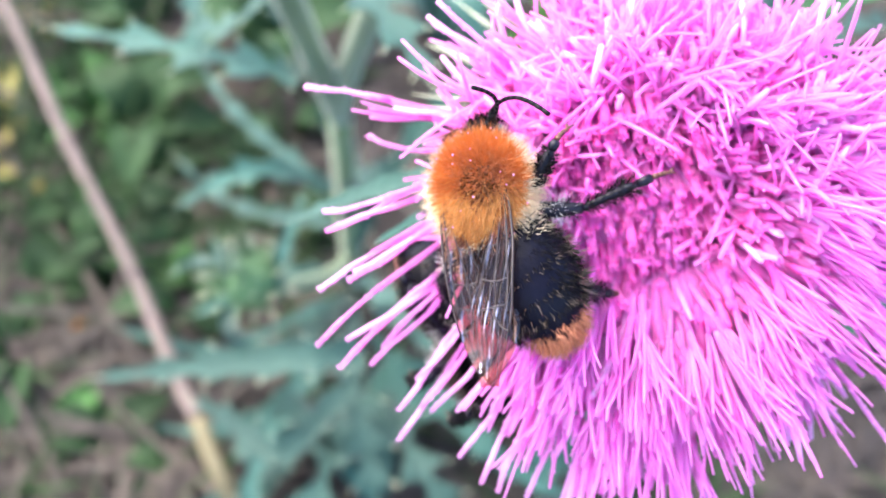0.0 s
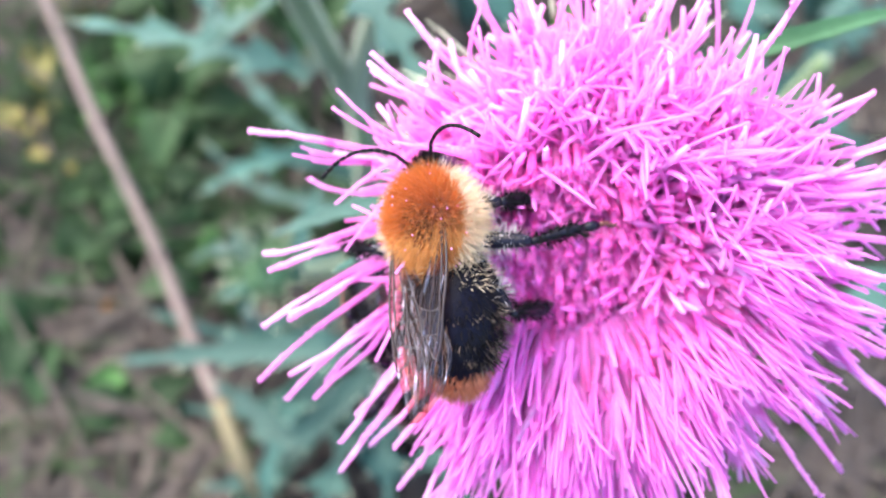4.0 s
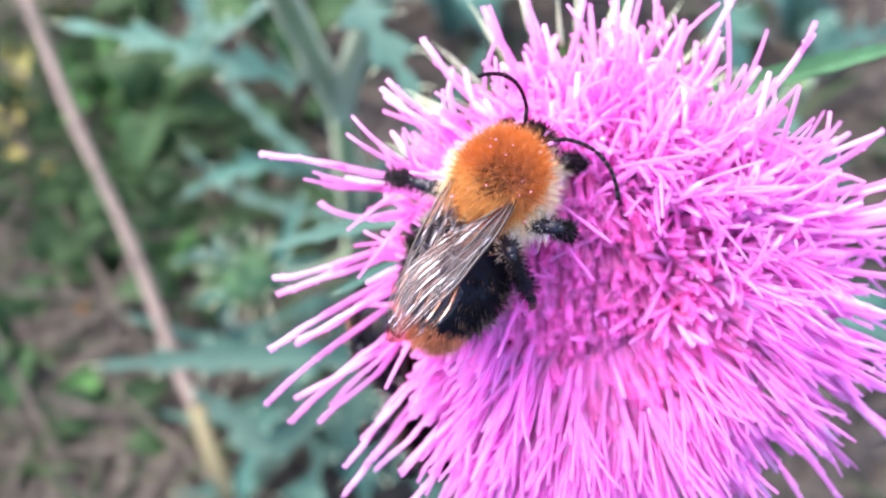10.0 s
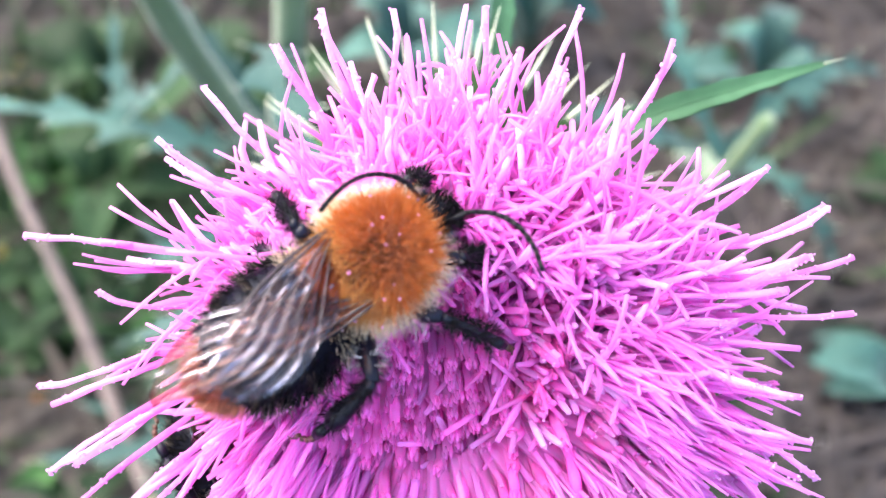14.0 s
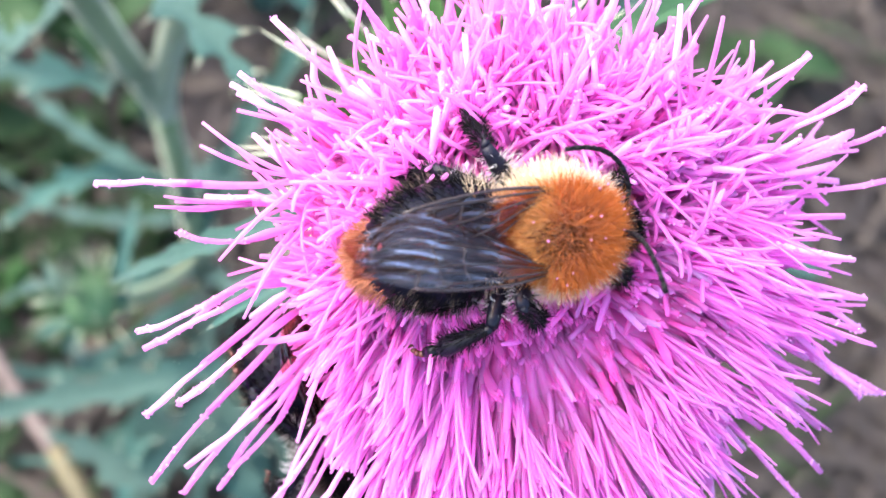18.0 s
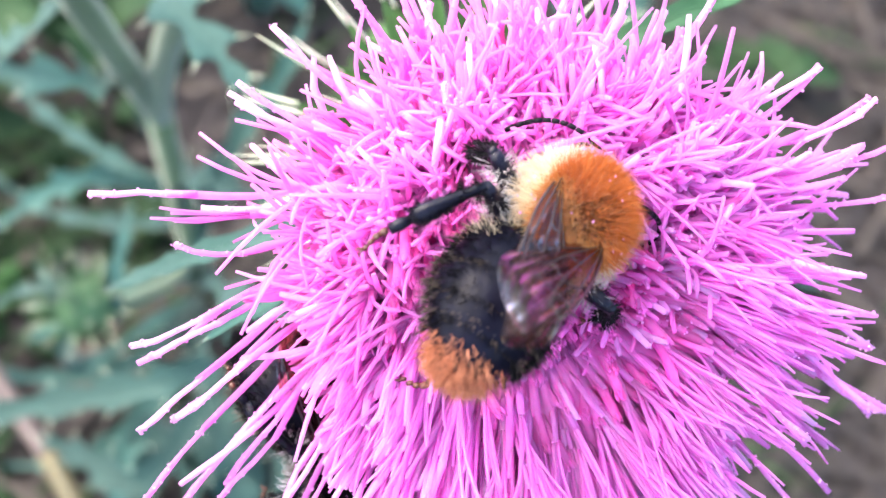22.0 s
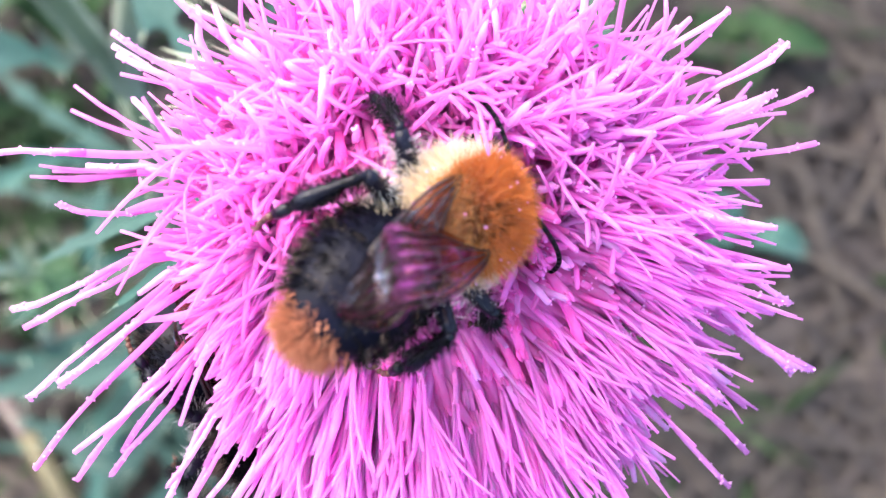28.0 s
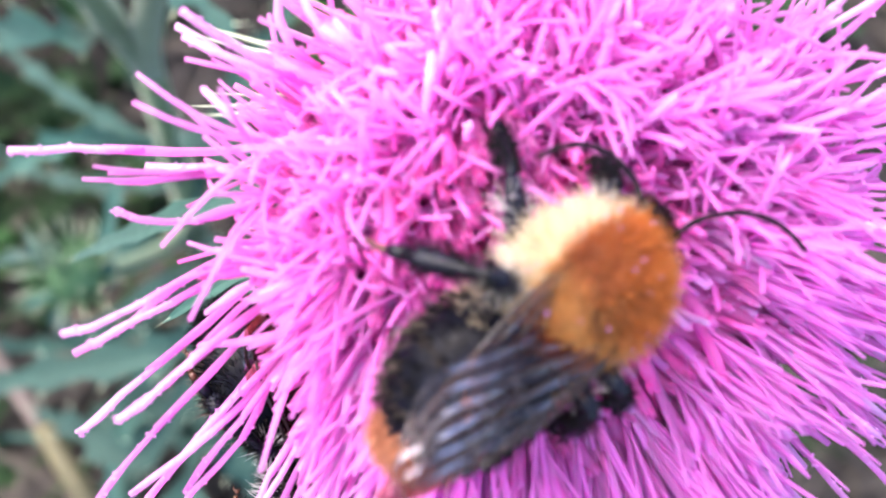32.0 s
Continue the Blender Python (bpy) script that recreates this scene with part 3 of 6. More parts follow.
def build_bloom():
    foot = at(30, 40, -369)
    foot.z = 0
    plant = thing("thistle", foot, "thistle in bloom with a large bright pink flower head", "thistle")
    stem_part([foot, at(28, 40, -240), at(22, 32, -110), at(17.5, 17, -58), at(15.6, 9, -33)], 0.0030, 0.0022, plant, M_BRACT)
    local = Matrix.Translation(-foot) @ HEAD
    globe = ball((15.4, 8.2, -30), (10, 10, 10), 28, 20)
    head = part("flower_head", mesh_of("flower_head", *scaled(globe), M_BRACT), plant, "shaggy pink flower head with spiny green bracts")
    head.matrix_basis = local
    # bracts in spirals round the globe
    me = bract_mesh(1.25)
    q = AXIS.to_track_quat("Z", "Y").to_matrix()
    for i in range(110):
        th = 0.42 + 1.75 * (i / 110) ** 0.8
        ph = i * 2.39996
        d = q @ Vector((math.sin(th) * math.cos(ph), math.sin(th) * math.sin(ph), math.cos(th)))
        p = Vector((15.4, 8.2, -30)) + d * 9.6
        along = (AXIS - d * AXIS.dot(d)).normalized()
        z = (along * 0.75 + d * (0.35 + 0.5 * min(1, th / 1.6)) + Vector((random.uniform(-0.2, 0.2), random.uniform(-0.2, 0.2), 0))).normalized()
        y = z.cross(d).normalized()
        x = y.cross(z)
        m = Matrix((x, y, z)).transposed().to_4x4()
        ob = part("bract", me, head)
        ob.matrix_basis = Matrix.Translation(p * S) @ m
    # florets
    rng = random.Random(11)
    rim = [(-17.4, 7.3, -2.3), (-15.8, -4.2, -0.2), (-16.6, -11.1, -4.5), (-5.5, 13.3, 4), (34.1, 8.4, 4.1), (37.6, 9.1, 5.3), (-13.2, -9.6, 2),
           (22.8, 16.3, 6.8), (34.3, 9.4, -0.4), (33.1, -18.7, 4.8), (38, -6.8, 7.2), (-16.8, -16.2, -3.3), (-15.1, -18.7, -8.9), (-11.8, 2.7, -2.1),
           (39.9, -10.2, 4.3), (43.6, -19.4, -1.9), (35.5, 2.9, 6.2), (39.8, 2.9, 6.1), (38.6, -12.5, 5.4), (41.9, -19.3, -1.6),
           (-2.5, 17.3, 2), (-5.8, 12.4, 0), (31.4, 18.5, 6), (6.5, 22.5, 3), (2.9, 19.9, 3)]
    rim_top = [(6.2, 22.3, 2), (11.7, 22.5, 2), (18.5, 22.4, 2), (25.6, 22, 2), (3.1, 20, 2), (24.3, 17.2, 2), (16, 19.2, 2), (8.4, 18.7, 2), (21, 19.2, 2)]
    rim_right = [(31.6, 17.6, 5), (23.5, 17.1, 5), (37.7, 9.2, 5), (42, 6.3, 5), (40.3, 2.8, 5), (38.6, 0.6, 5), (38.2, 9.5, 4), (42.1, 6.5, 4), (34.1, 8.6, 4), (40.9, 2.9, 4),
                 (43.9, 2.7, 4), (39.1, 0.6, 4), (43.6, -1.3, 4), (39.6, -7.1, 4), (41.3, -13.3, 1), (35.1, -17.3, 1), (41, -18.5, 1), (42.5, -18.8, 1), (36.1, -24.2, 1), (34.3, -26.6, 1), (34.8, -19.8, 1)]
    rim_left = [(-14.4, -5.4, -2), (-15.8, -5.8, -3), (-13.8, -10.3, -2), (-14.2, -15.8, -5), (-11.8, -15.1, -5), (-10.9, -16.6, -6), (-12, -18.2, -6), (-9.5, -22.5, -6), (-7.5, -22.2, -5),
                (-6.5, -22.5, -5), (-9.6, -25.4, -7), (-4.2, -22.5, -4), (-4, -27, -6), (-2, -29.5, -6), (-0.4, -30.3, -6), (-9.4, 5.1, -2), (-7.8, -19.4, -4), (-6.2, 13.4, -2), (2.2, -31, -6), (5.5, -31.5, -6)]
    jobs = []

    def droop(ph):
        """How far a floret at this side of the head rises before it hangs over."""
        side = abs(math.cos(ph)) * (0.20 if math.cos(ph) < 0 else 0.11)
        return side * min(1.0, max(-0.15, 0.55 - 1.6 * math.sin(ph)))

    for tip in rim + rim_left + rim_top + rim_right:
        away = Vector((tip[0] - CENTRE.x, tip[1] - CENTRE.y, 0))
        ph = math.atan2(away.y, away.x)
        base = ROOT + Vector((6.3 * math.cos(ph), 6.0 * math.sin(ph), 0.5))
        jobs.append((base, Vector(tip), "rim", Vector((rng.uniform(-0.04, 0.04), droop(ph) + rng.uniform(-0.05, 0.05), 0)), True))
        short = CENTRE.lerp(Vector(tip), rng.uniform(0.50, 0.74)) + Vector((rng.gauss(0, 2.2), rng.gauss(0, 2.2), rng.gauss(0, 0.8)))
        jobs.append((base + Vector((rng.gauss(0, 0.4), rng.gauss(0, 0.4), 0)), short, "long", Vector((rng.gauss(0, 0.03), droop(ph) + rng.gauss(0, 0.04), 0)), False))

    def disc(r, ph, jitter):
        u = 0.5 + 0.5 * math.cos(ph)
        rx = RIGHT if math.cos(ph) > 0 else LEFT
        ry = UP if math.sin(ph) > 0 else DOWN
        x = CENTRE.x + rx * r * math.cos(ph)
        y = CENTRE.y + ry * r * math.sin(ph)
        ring = min(1.0, max(0.0, (r - 0.08) / 0.22))
        z = 0.0 + 4.5 * ring * ring * (3 - 2 * ring) - 8.0 * max(0, r - 0.45) / 0.55 + 2.5 * (u - 0.5)
        return Vector((x, y, z)) + Vector((rng.gauss(0, 1), rng.gauss(0, 1), rng.gauss(0, 1))) * jitter

    def over(tip):
        """The place above the head from which a floret bends down to its tip."""
        x, y = tip.x - CENTRE.x, tip.y - CENTRE.y
        ph = math.atan2(y, x)
        r = math.hypot(x / (RIGHT if x > 0 else LEFT), y / (UP if y > 0 else DOWN))
        return disc(max(0.27, r - 0.42), ph + rng.gauss(0, 0.06), 0.3) + AXIS * rng.uniform(-0.5, 1.8)

    total = 1850
    for i in range(total):
        f = (i + 0.5) / total
        r = math.sqrt(f) * 0.99
        ph = i * 2.39996 + rng.uniform(-0.2, 0.2)
        base = ROOT + Vector((6.6 * math.sqrt(f) * math.cos(ph), 6.2 * math.sqrt(f) * math.sin(ph), 0.8 * (1 - f)))
        upper = min(1.0, max(0.0, 0.5 + 1.4 * math.sin(ph)))
        if r < 0.2:
            kind, tip = "closed", disc(r, ph, 0.45)
        elif r < 0.27 + 0.24 * upper:
            kind, tip = "curly", disc(r, ph, 1.6)
        else:
            if r > 0.86 and math.cos(ph) < -0.15 and math.sin(ph) > -0.6:
                continue
            if r > 0.84 and rng.random() < (0.85 if math.cos(ph) > 0.3 else 0.6):
                continue
            if rng.random() < 0.40:
                tip = disc(r * rng.uniform(0.62, 0.92), ph + rng.gauss(0, 0.06), 1.0) - AXIS * rng.uniform(1.5, 4.0)
                jobs.append((base, tip, "bed", Vector((rng.gauss(0, 0.05), rng.gauss(0, 0.05), 0)), False))
                continue
            far = r + (1 - r) * 0.40 * (1 - upper)
            kind, tip = ("fork" if upper > 0.55 else "long"), disc(far * rng.uniform(0.78, 1.0), ph + rng.gauss(0, 0.05 + 0.10 * upper), 1.2 + 0.8 * upper)
        # round the middle the florets are still shut and short
        if kind in ("curly", "closed") and (tip - SHUT).to_2d().length < 7.6:
            continue
        bend = Vector((rng.gauss(0, 0.05 + 0.07 * upper), rng.gauss(0, 0.05 + 0.05 * upper), rng.gauss(0, 0.03)))
        if kind == "long":
            bend.y += droop(ph)
        if kind == "curly":
            away = tip - SHUT
            tip += Vector((away.x, away.y, 0)).normalized() * 2.0
        near = r > 0.60 and (i % 3 == 0 or r > 0.84) or (r < 0.2)
        jobs.append((base, tip, kind, bend, near))
    # the shut middle: straight columns side by side, leaning down the slope
    count = 215
    for i in range(count):
        r, ph = 8.6 * math.sqrt((i + 0.5) / count), i * 2.39996
        tip = SHUT + Vector((r * math.cos(ph), r * math.sin(ph), 1.0 + 0.34 * r * math.sin(ph) - 0.016 * (r - 3) ** 2)) + Vector((rng.gauss(0, 0.25), rng.gauss(0, 0.25), rng.gauss(0, 0.7)))
        base = tip + Vector((0.4 - 0.22 * r * math.cos(ph), 8.5 - 0.20 * r * math.sin(ph), -8.0))
        jobs.append((base, tip, "closed", Vector((rng.gauss(0, 0.012), rng.gauss(0, 0.012), 0)), False))
    for i in range(800):
        r, ph = rng.uniform(0.20, 0.62), rng.uniform(-0.5, math.pi + 0.5)
        base = ROOT + Vector((5.0 * r * math.cos(ph), 5.0 * r * math.sin(ph), 0.4))
        tip = disc(r, ph, 1.2) - AXIS * rng.uniform(0.8, 4.5)
        if (tip - SHUT).to_2d().length < 8.0:
            continue
        jobs.append((base, tip, "under", Vector((rng.gauss(0, 0.05), rng.gauss(0, 0.05), 0)), False))
    single = 0
    ends = []
    inner = ([], [], [])
    shown = []
    for base, tip, kind, bend, near in jobs:
        lines = floret_lines(base, tip, rng, kind, bend, over(tip))
        # the second bee has pushed the florets apart
        if kind != "rim" and rng.random() < 0.8 and any(-10.0 < p.x < -3.8 and -20.5 < p.y < -4.0 for a, b, c in lines for p in a):
            continue
        shown.append((tip, kind))
        if kind not in ("closed", "bed"):
            ends += [(a, b) for a, b, c in lines[1:2] if kind == "rim" or rng.random() < 0.2]
        if kind in ("closed", "under", "bed"):
            lines = [(a, b, 2) for a, b, c in lines]
        if near and single < 300:
            single += 1
            v, f, k = floret_geometry(lines, 7, base)
            me = mesh_of("floret", v, f, M_FLORET)
            me.materials.append(M_STYLE)
            me.materials.append(M_SHUT)
            me.polygons.foreach_set("material_index", k)
            part("floret", me, head, loc=base * S)
        else:
            v, f, k = floret_geometry(lines, 5, Vector((0, 0, 0)))
            o = len(inner[0])
            inner[0].extend(v)
            inner[1].extend(tuple(i + o for i in q) for q in f)
            inner[2].extend(k)
    me = mesh_of("floret_tuft", inner[0], inner[1], M_FLORET_IN)
    me.materials.append(M_STYLE)
    me.materials.append(M_SHUT)
    me.polygons.foreach_set("material_index", inner[2])
    part("floret_tuft", me, head, "dense inner pink florets with curled lobes", kind="stuff")
    # pink ball added below the shut florets so gaps between them look lit
    bed = ball((SHUT.x + 0.4, SHUT.y + 3.0, SHUT.z - 7.0), (10.5, 9.5, 7.2), 24, 16)
    part("receptacle", mesh_of("receptacle", *scaled(bed), M_SHUT), head, "deep pink ball added to brighten gaps between shut florets")
    # solid pink sheet in place of packed floret bases, added to brighten the gaps
    verts, faces = [], []
    across, around = 12, 240
    for i in range(across + 1):
        for j in range(around):
            ph = 2 * math.pi * j / around
            reach = 0.56 - 0.15 * max(0.0, math.cos(ph - 3.75)) ** 2
            q = i / across
            p = disc(0.24 + (reach - 0.24) * min(1.0, q * 1.25), ph, 0.0) - AXIS * (3.2 + 9.0 * max(0.0, q - 0.8) / 0.2)
            verts.append((p + AXIS * (0.45 * math.sin(61 * ph + 1.7 * math.sin(5 * ph)) + 0.3 * math.sin(23 * ph + 2 * q))) * S)
    for i in range(across):
        for j in range(around):
            k = (j + 1) % around
            faces.append((i * around + j, (i + 1) * around + j, (i + 1) * around + k, i * around + k))
    part("floret_mass", mesh_of("floret_mass", verts, faces, M_SHUT), head, "magenta sheet for packed floret bases, added to brighten gaps", kind="stuff")
    # pollen grains and dew-like specks on the styles
    grains = [], []
    for line, radii in ends:
        for q in range(26):
            u = 1 - rng.random() ** 1.3
            x = u * (len(line) - 1)
            i = min(int(x), len(line) - 2)
            way = Vector((rng.gauss(0, 1), rng.gauss(0, 1), rng.gauss(0.6, 1))).normalized()
            k = rng.uniform(0.06, 0.14)
            v, f = ball(line[i].lerp(line[i + 1], x - i) + way * (radii[i] + 0.4 * k), (k, k, k), 6, 4)
            o = len(grains[0])
            grains[0].extend(Vector(c) * S for c in v)
            grains[1].extend(tuple(i + o for i in q) for q in f)
    for tip, kind in shown:
        if kind in ("long", "curly", "fork"):
            for q in range(4):
                p = tip + Vector((rng.uniform(-1, 1), rng.uniform(-1, 1), rng.uniform(-1, 1))) * 0.13
                v, f = ball(p, (0.09, 0.09, 0.09), 5, 4)
                o = len(grains[0])
                grains[0].extend(Vector(c) * S for c in v)
                grains[1].extend(tuple(i + o for i in q) for q in f)
    part("pollen", mesh_of("pollen", grains[0], grains[1], M_STYLE), head, "pale pollen grains on the styles", kind="stuff")
    # spiny leaves just beneath the head
    leaf_part("leaf", [at(18, 12, -26), at(31, 16, -17), at(42, 19, -16), at(51, 21.2, -16)], 0.0012, 7, plant, 1, M_LEAFDARK, "narrow dark green leaf with a pale spine", (0, -0.3, 1), 0.12)
    leaf_part("leaf", [at(8, 2, -26), at(-2, -2, -18), at(-7, -4, -18), at(-12, -6.5, -20)], 0.0008, 5, plant, 2, M_LEAF, "grey-green spiny leaf", (0, -0.3, 1), 0.25)
    leaf_part("leaf", [at(6, 4, -32), at(-8, 2, -40), at(-18, 0, -52), at(-26, -2, -64)], 0.0012, 6, plant, 3, M_LEAF, "dark teal spiny leaf", (0, -0.3, 1), 0.3)
    leaf_part("leaf", [at(17, 13, -34), at(21, 26, -32), at(23, 34, -36), at(24, 42, -44)], 0.0014, 6, plant, 4, M_LEAFDARK, "narrow green spiny leaf", (0.5, -0.3, 1), 0.2)
    return plant


bloom = build_bloom()


def build_bud(parent, p, size, way, seed):
    """A closed, spiny green bud."""
    rng = random.Random(seed)
    base = parent.location
    v, f = ball((0, 0, 0), (1, 1, 1), 16, 12)
    k = size * S
    bud = part("bud", mesh_of("bud", [Vector(c) * k for c in v], f, M_BUD), parent, "closed pale green bud with spiny bracts", loc=p - base)
    me = bract_mesh(size / 6.5, M_BUD)
    w = Vector(way).normalized()
    q = w.to_track_quat("Z", "Y").to_matrix()
    for i in range(44):
        th = 0.15 + 1.9 * (i / 44) ** 0.7
        ph = i * 2.39996
        d = q @ Vector((math.sin(th) * math.cos(ph), math.sin(th) * math.sin(ph), math.cos(th)))
        along = (w - d * w.dot(d)).normalized()
        z = (along * 0.8 + d * 0.5).normalized()
        y = z.cross(d).normalized()
        m = Matrix((y.cross(z), y, z)).transposed().to_4x4()
        ob = part("bract", me, bud)
        ob.matrix_basis = Matrix.Translation(d * k * 0.95) @ m
    return bud


def build_companion():
    """The branching thistle behind, with teal leaves and a bud."""
    fork = at(-27, 40, -240)
    foot = at(-27, -16, -337)
    foot.z = 0
    plant = thing("thistle", foot, "branching thistle with teal spiny leaves and a green bud", "thistle")
    stem_part([foot, foot.lerp(fork, 0.5), fork], 0.0030, 0.0026, plant)
    stem_part([fork, at(-30, 46, -190), at(-36, 60, -128), at(-42, 84, -80), at(-46, 110, -40)], 0.0026, 0.0020, plant)
    stem_part([fork, at(-22, 44, -190), at(-12, 52, -130), at(-6, 70, -90), at(-2, 100, -50)], 0.0025, 0.0018, plant)
    j = at(-54, -11, -230)
    stem_part([foot.lerp(fork, 0.25), at(-36, -10, -280), at(-48, -12, -245), j], 0.0018, 0.0014, plant)
    build_bud(plant, j, 7.0, HEAD.to_3x3() @ Vector((-0.2, 0.5, 1)), 4)
    up = (0.0, -0.3, 1.0)
    def leaf(w, n, *line):
        leaf_part("leaf", [at(*q) for q in line], w, n, plant, 30 + len(plant.children), normal=up, cut=1.0 if line[-1][2] > -232 else 0.55)

    leaf(0.0042, 6, (-30, 44, -200), (-41, 43, -180), (-68, 51, -188), (-103, 59, -200))
    leaf(0.0031, 5, (-36, 55, -150), (-52, 52, -175), (-60, 58, -182), (-62, 78, -186))
    leaf(0.0039, 4, (-12, 52, -128), (-14, 44, -112), (-8, 34, -104), (-3, 25, -100))
    leaf(0.0044, 6, (-20, -30, -210), (-38, -32, -205), (-70, -35, -225), (-104, -39, -242))
    leaf(0.0039, 5, (-24, -40, -240), (-45, -60, -225), (-62, -52, -238), (-74, -46, -244))
    leaf(0.0024, 5, (-30, -16, -300), (-62, -30, -262), (-60, -14, -236), (-66, 4, -236))
    leaf(0.0020, 4, (-44, -14, -236), (-58, -6, -228), (-70, -4, -232), (-80, -8, -240))
    leaf(0.0020, 4, (-46, -16, -234), (-44, -4, -226), (-40, 8, -228), (-38, 16, -236))
    leaf(0.0042, 5, (-28, 8, -300), (-22, 20, -230), (-12, 16, -215), (2, 10, -205))
    leaf(0.0048, 6, (-27, -10, -320), (-10, -18, -250), (4, -28, -230), (14, -44, -225))
    leaf(0.0048, 6, (-28, -20, -320), (-26, -44, -250), (-20, -64, -235), (-18, -84, -230))
    leaf(0.0039, 6, (-27, 0, -300), (-8, 30, -260), (8, 46, -240), (18, 62, -235))
    leaf(0.0034, 5, (-30, 20, -290), (-50, 26, -262), (-66, 22, -258), (-82, 14, -262))
    leaf(0.0038, 6, (-27, 30, -260), (-40, 66, -240), (-52, 84, -236), (-64, 96, -240))
    leaf(0.0045, 6, (-20, -40, -320), (-8, -62, -240), (4, -78, -226), (18, -92, -222))
    leaf(0.0041, 6, (-24, -44, -310), (-34, -70, -236), (-40, -86, -226), (-42, -104, -224))
    leaf(0.0038, 6, (-26, -30, -310), (-46, -48, -262), (-56, -70, -246), (-58, -92, -244))
    leaf(0.0041, 6, (-20, -20, -310), (6, -34, -262), (26, -40, -250), (44, -52, -250))
    leaf(0.0038, 6, (-22, -30, -315), (10, -60, -270), (30, -76, -262), (50, -86, -262))
    leaf(0.0035, 6, (-27, -10, -320), (-44, -8, -290), (-62, -14, -280), (-82, -22, -286))
    leaf(0.0035, 6, (-27, -16, -325), (-38, -26, -285), (-50, -34, -272), (-66, -44, -272))
    leaf(0.0030, 6, (-30, -30, -320), (-60, -36, -300), (-84, -34, -296), (-112, -26, -302))
    leaf(0.0028, 6, (-30, -34, -320), (-58, -56, -292), (-76, -62, -288), (-100, -60, -292))
    leaf(0.0028, 6, (-30, 20, -310), (-56, 40, -320), (-76, 60, -330), (-92, 84, -346))
    leaf(0.0026, 5, (-30, 10, -310), (-56, 14, -318), (-78, 22, -326), (-98, 40, -336))
    leaf(0.0026, 5, (-34, -50, -310), (-52, -76, -280), (-70, -92, -274), (-92, -100, -276))
    leaf(0.0037, 6, (-34, -30, -330), (-50, -66, -270), (-66, -80, -262), (-84, -84, -266))
    return plant


def build_right():
    """Another thistle, farther off on the bare side."""
    foot = at(120, 60, -381)
    foot.z = 0
    plant = thing("thistle", foot, "young grey-green thistle among dead grass", "thistle")
    top = at(100, 44, -190)
    stem_part([foot, at(112, 50, -300), at(96, 34, -225), top], 0.0024, 0.0016, plant)
    stem_part([at(104, 42, -262), at(80, 24, -220), at(70, 14, -205)], 0.0016, 0.0012, plant)
    rows = [
        ([(112, 50, -300), (92, 52, -270), (76, 58, -262), (58, 60, -262)], 0.0042, 6),
        ([(104, 42, -262), (84, 22, -256), (66, 10, -256), (52, 4, -262)], 0.0038, 6),
        ([(112, 50, -300), (130, 40, -282), (142, 26, -280), (150, 8, -286)], 0.0038, 6),
        ([(100, 40, -240), (118, 58, -232), (136, 66, -236), (152, 66, -244)], 0.0035, 6),
        ([(98, 36, -225), (88, 56, -216), (84, 72, -216), (84, 88, -222)], 0.0034, 5),
    ]
    for i, (line, w, n) in enumerate(rows):
        leaf_part("leaf", [at(*q) for q in line], w, n, plant, 60 + i, normal=(0, -0.3, 1))
    return plant


build_companion()
build_right()


# ---- dead stalks, herbs, pebbles ----
def dead_stalk(line, r0, r1, label, joints=3, mat=None, pale=0):
    pts = [at(*q) for q in line]
    pts[0].z = 0.001
    foot = pts[0].copy()
    st = thing("dry_stalk", foot, label, "dry stalk", "dead stalks on the ground")
    stem_part(pts[pale:], r0, r1, st, mat or M_DRY, "stalk", 28)
    if pale:
        base = stem_part(pts[:pale + 1], r0 * 1.25, r0 * 1.05, st, M_PALESTRAW, "stalk_base", 12)
        tagged(base, "yellowed straw-pale lower end")
    smooth = spline(pts[pale:], 28)
    for j in range(joints):
        i = int((j + 1) * 27 / (joints + 1))
        d = (smooth[i + 1] - smooth[i - 1]).normalized()
        v, f = tube([smooth[i] - d * 0.0012, smooth[i], smooth[i] + d * 0.0012], [r0 * 0.95, r0 * 1.25, r0 * 0.95], 10)
        part("node", mesh_of("node", [p - foot for p in v], f, mat or M_DRY), st)
    return st


dead_stalk([(-52, -104, -286), (-65, -77, -256), (-77, -56, -268), (-87, -39, -278), (-108, 0, -300), (-136, 45, -326), (-166, 98, -357), (-182, 123, -371)], 0.0018, 0.0014, "long pinkish-brown dry stalk leaning across the grass", 4, pale=2)
dead_stalk([(-97, -50, -310), (-104, -39, -306), (-140, 8, -333), (-172, 49, -356), (-188, 72, -370)], 0.0012, 0.0009, "thin yellowish dry stalk on the ground", 3, M_STRAW)
dead_stalk([(-60, -96, -276), (-80, -70, -296), (-84, -50, -306)], 0.0018, 0.0013, "pale straw-coloured broken stalk", 1, M_PALESTRAW)
dead_stalk([(-112, -82, -294), (-100, -66, -303), (-92, -52, -312)], 0.0015, 0.0011, "pinkish broken dry stalk in the litter", 1)
dead_stalk([(-112, -72, -296), (-100, -48, -312), (-92, -36, -318)], 0.0013, 0.0010, "reddish broken dry stalk", 1)
dead_stalk([(60, -90, -285), (110, -30, -320), (150, 40, -362), (170, 90, -390)], 0.0013, 0.0009, "brown dry stalk lying in dead grass", 3)
dead_stalk([(120, -110, -276), (140, -50, -312), (190, 10, -345)], 0.0012, 0.0009, "thin brown dry stalk lying in dead grass", 2)
dead_stalk([(-40, 60, -378), (20, 76, -384), (80, 110, -402)], 0.0013, 0.0010, "grey-brown dry stalk behind the thistles", 2)


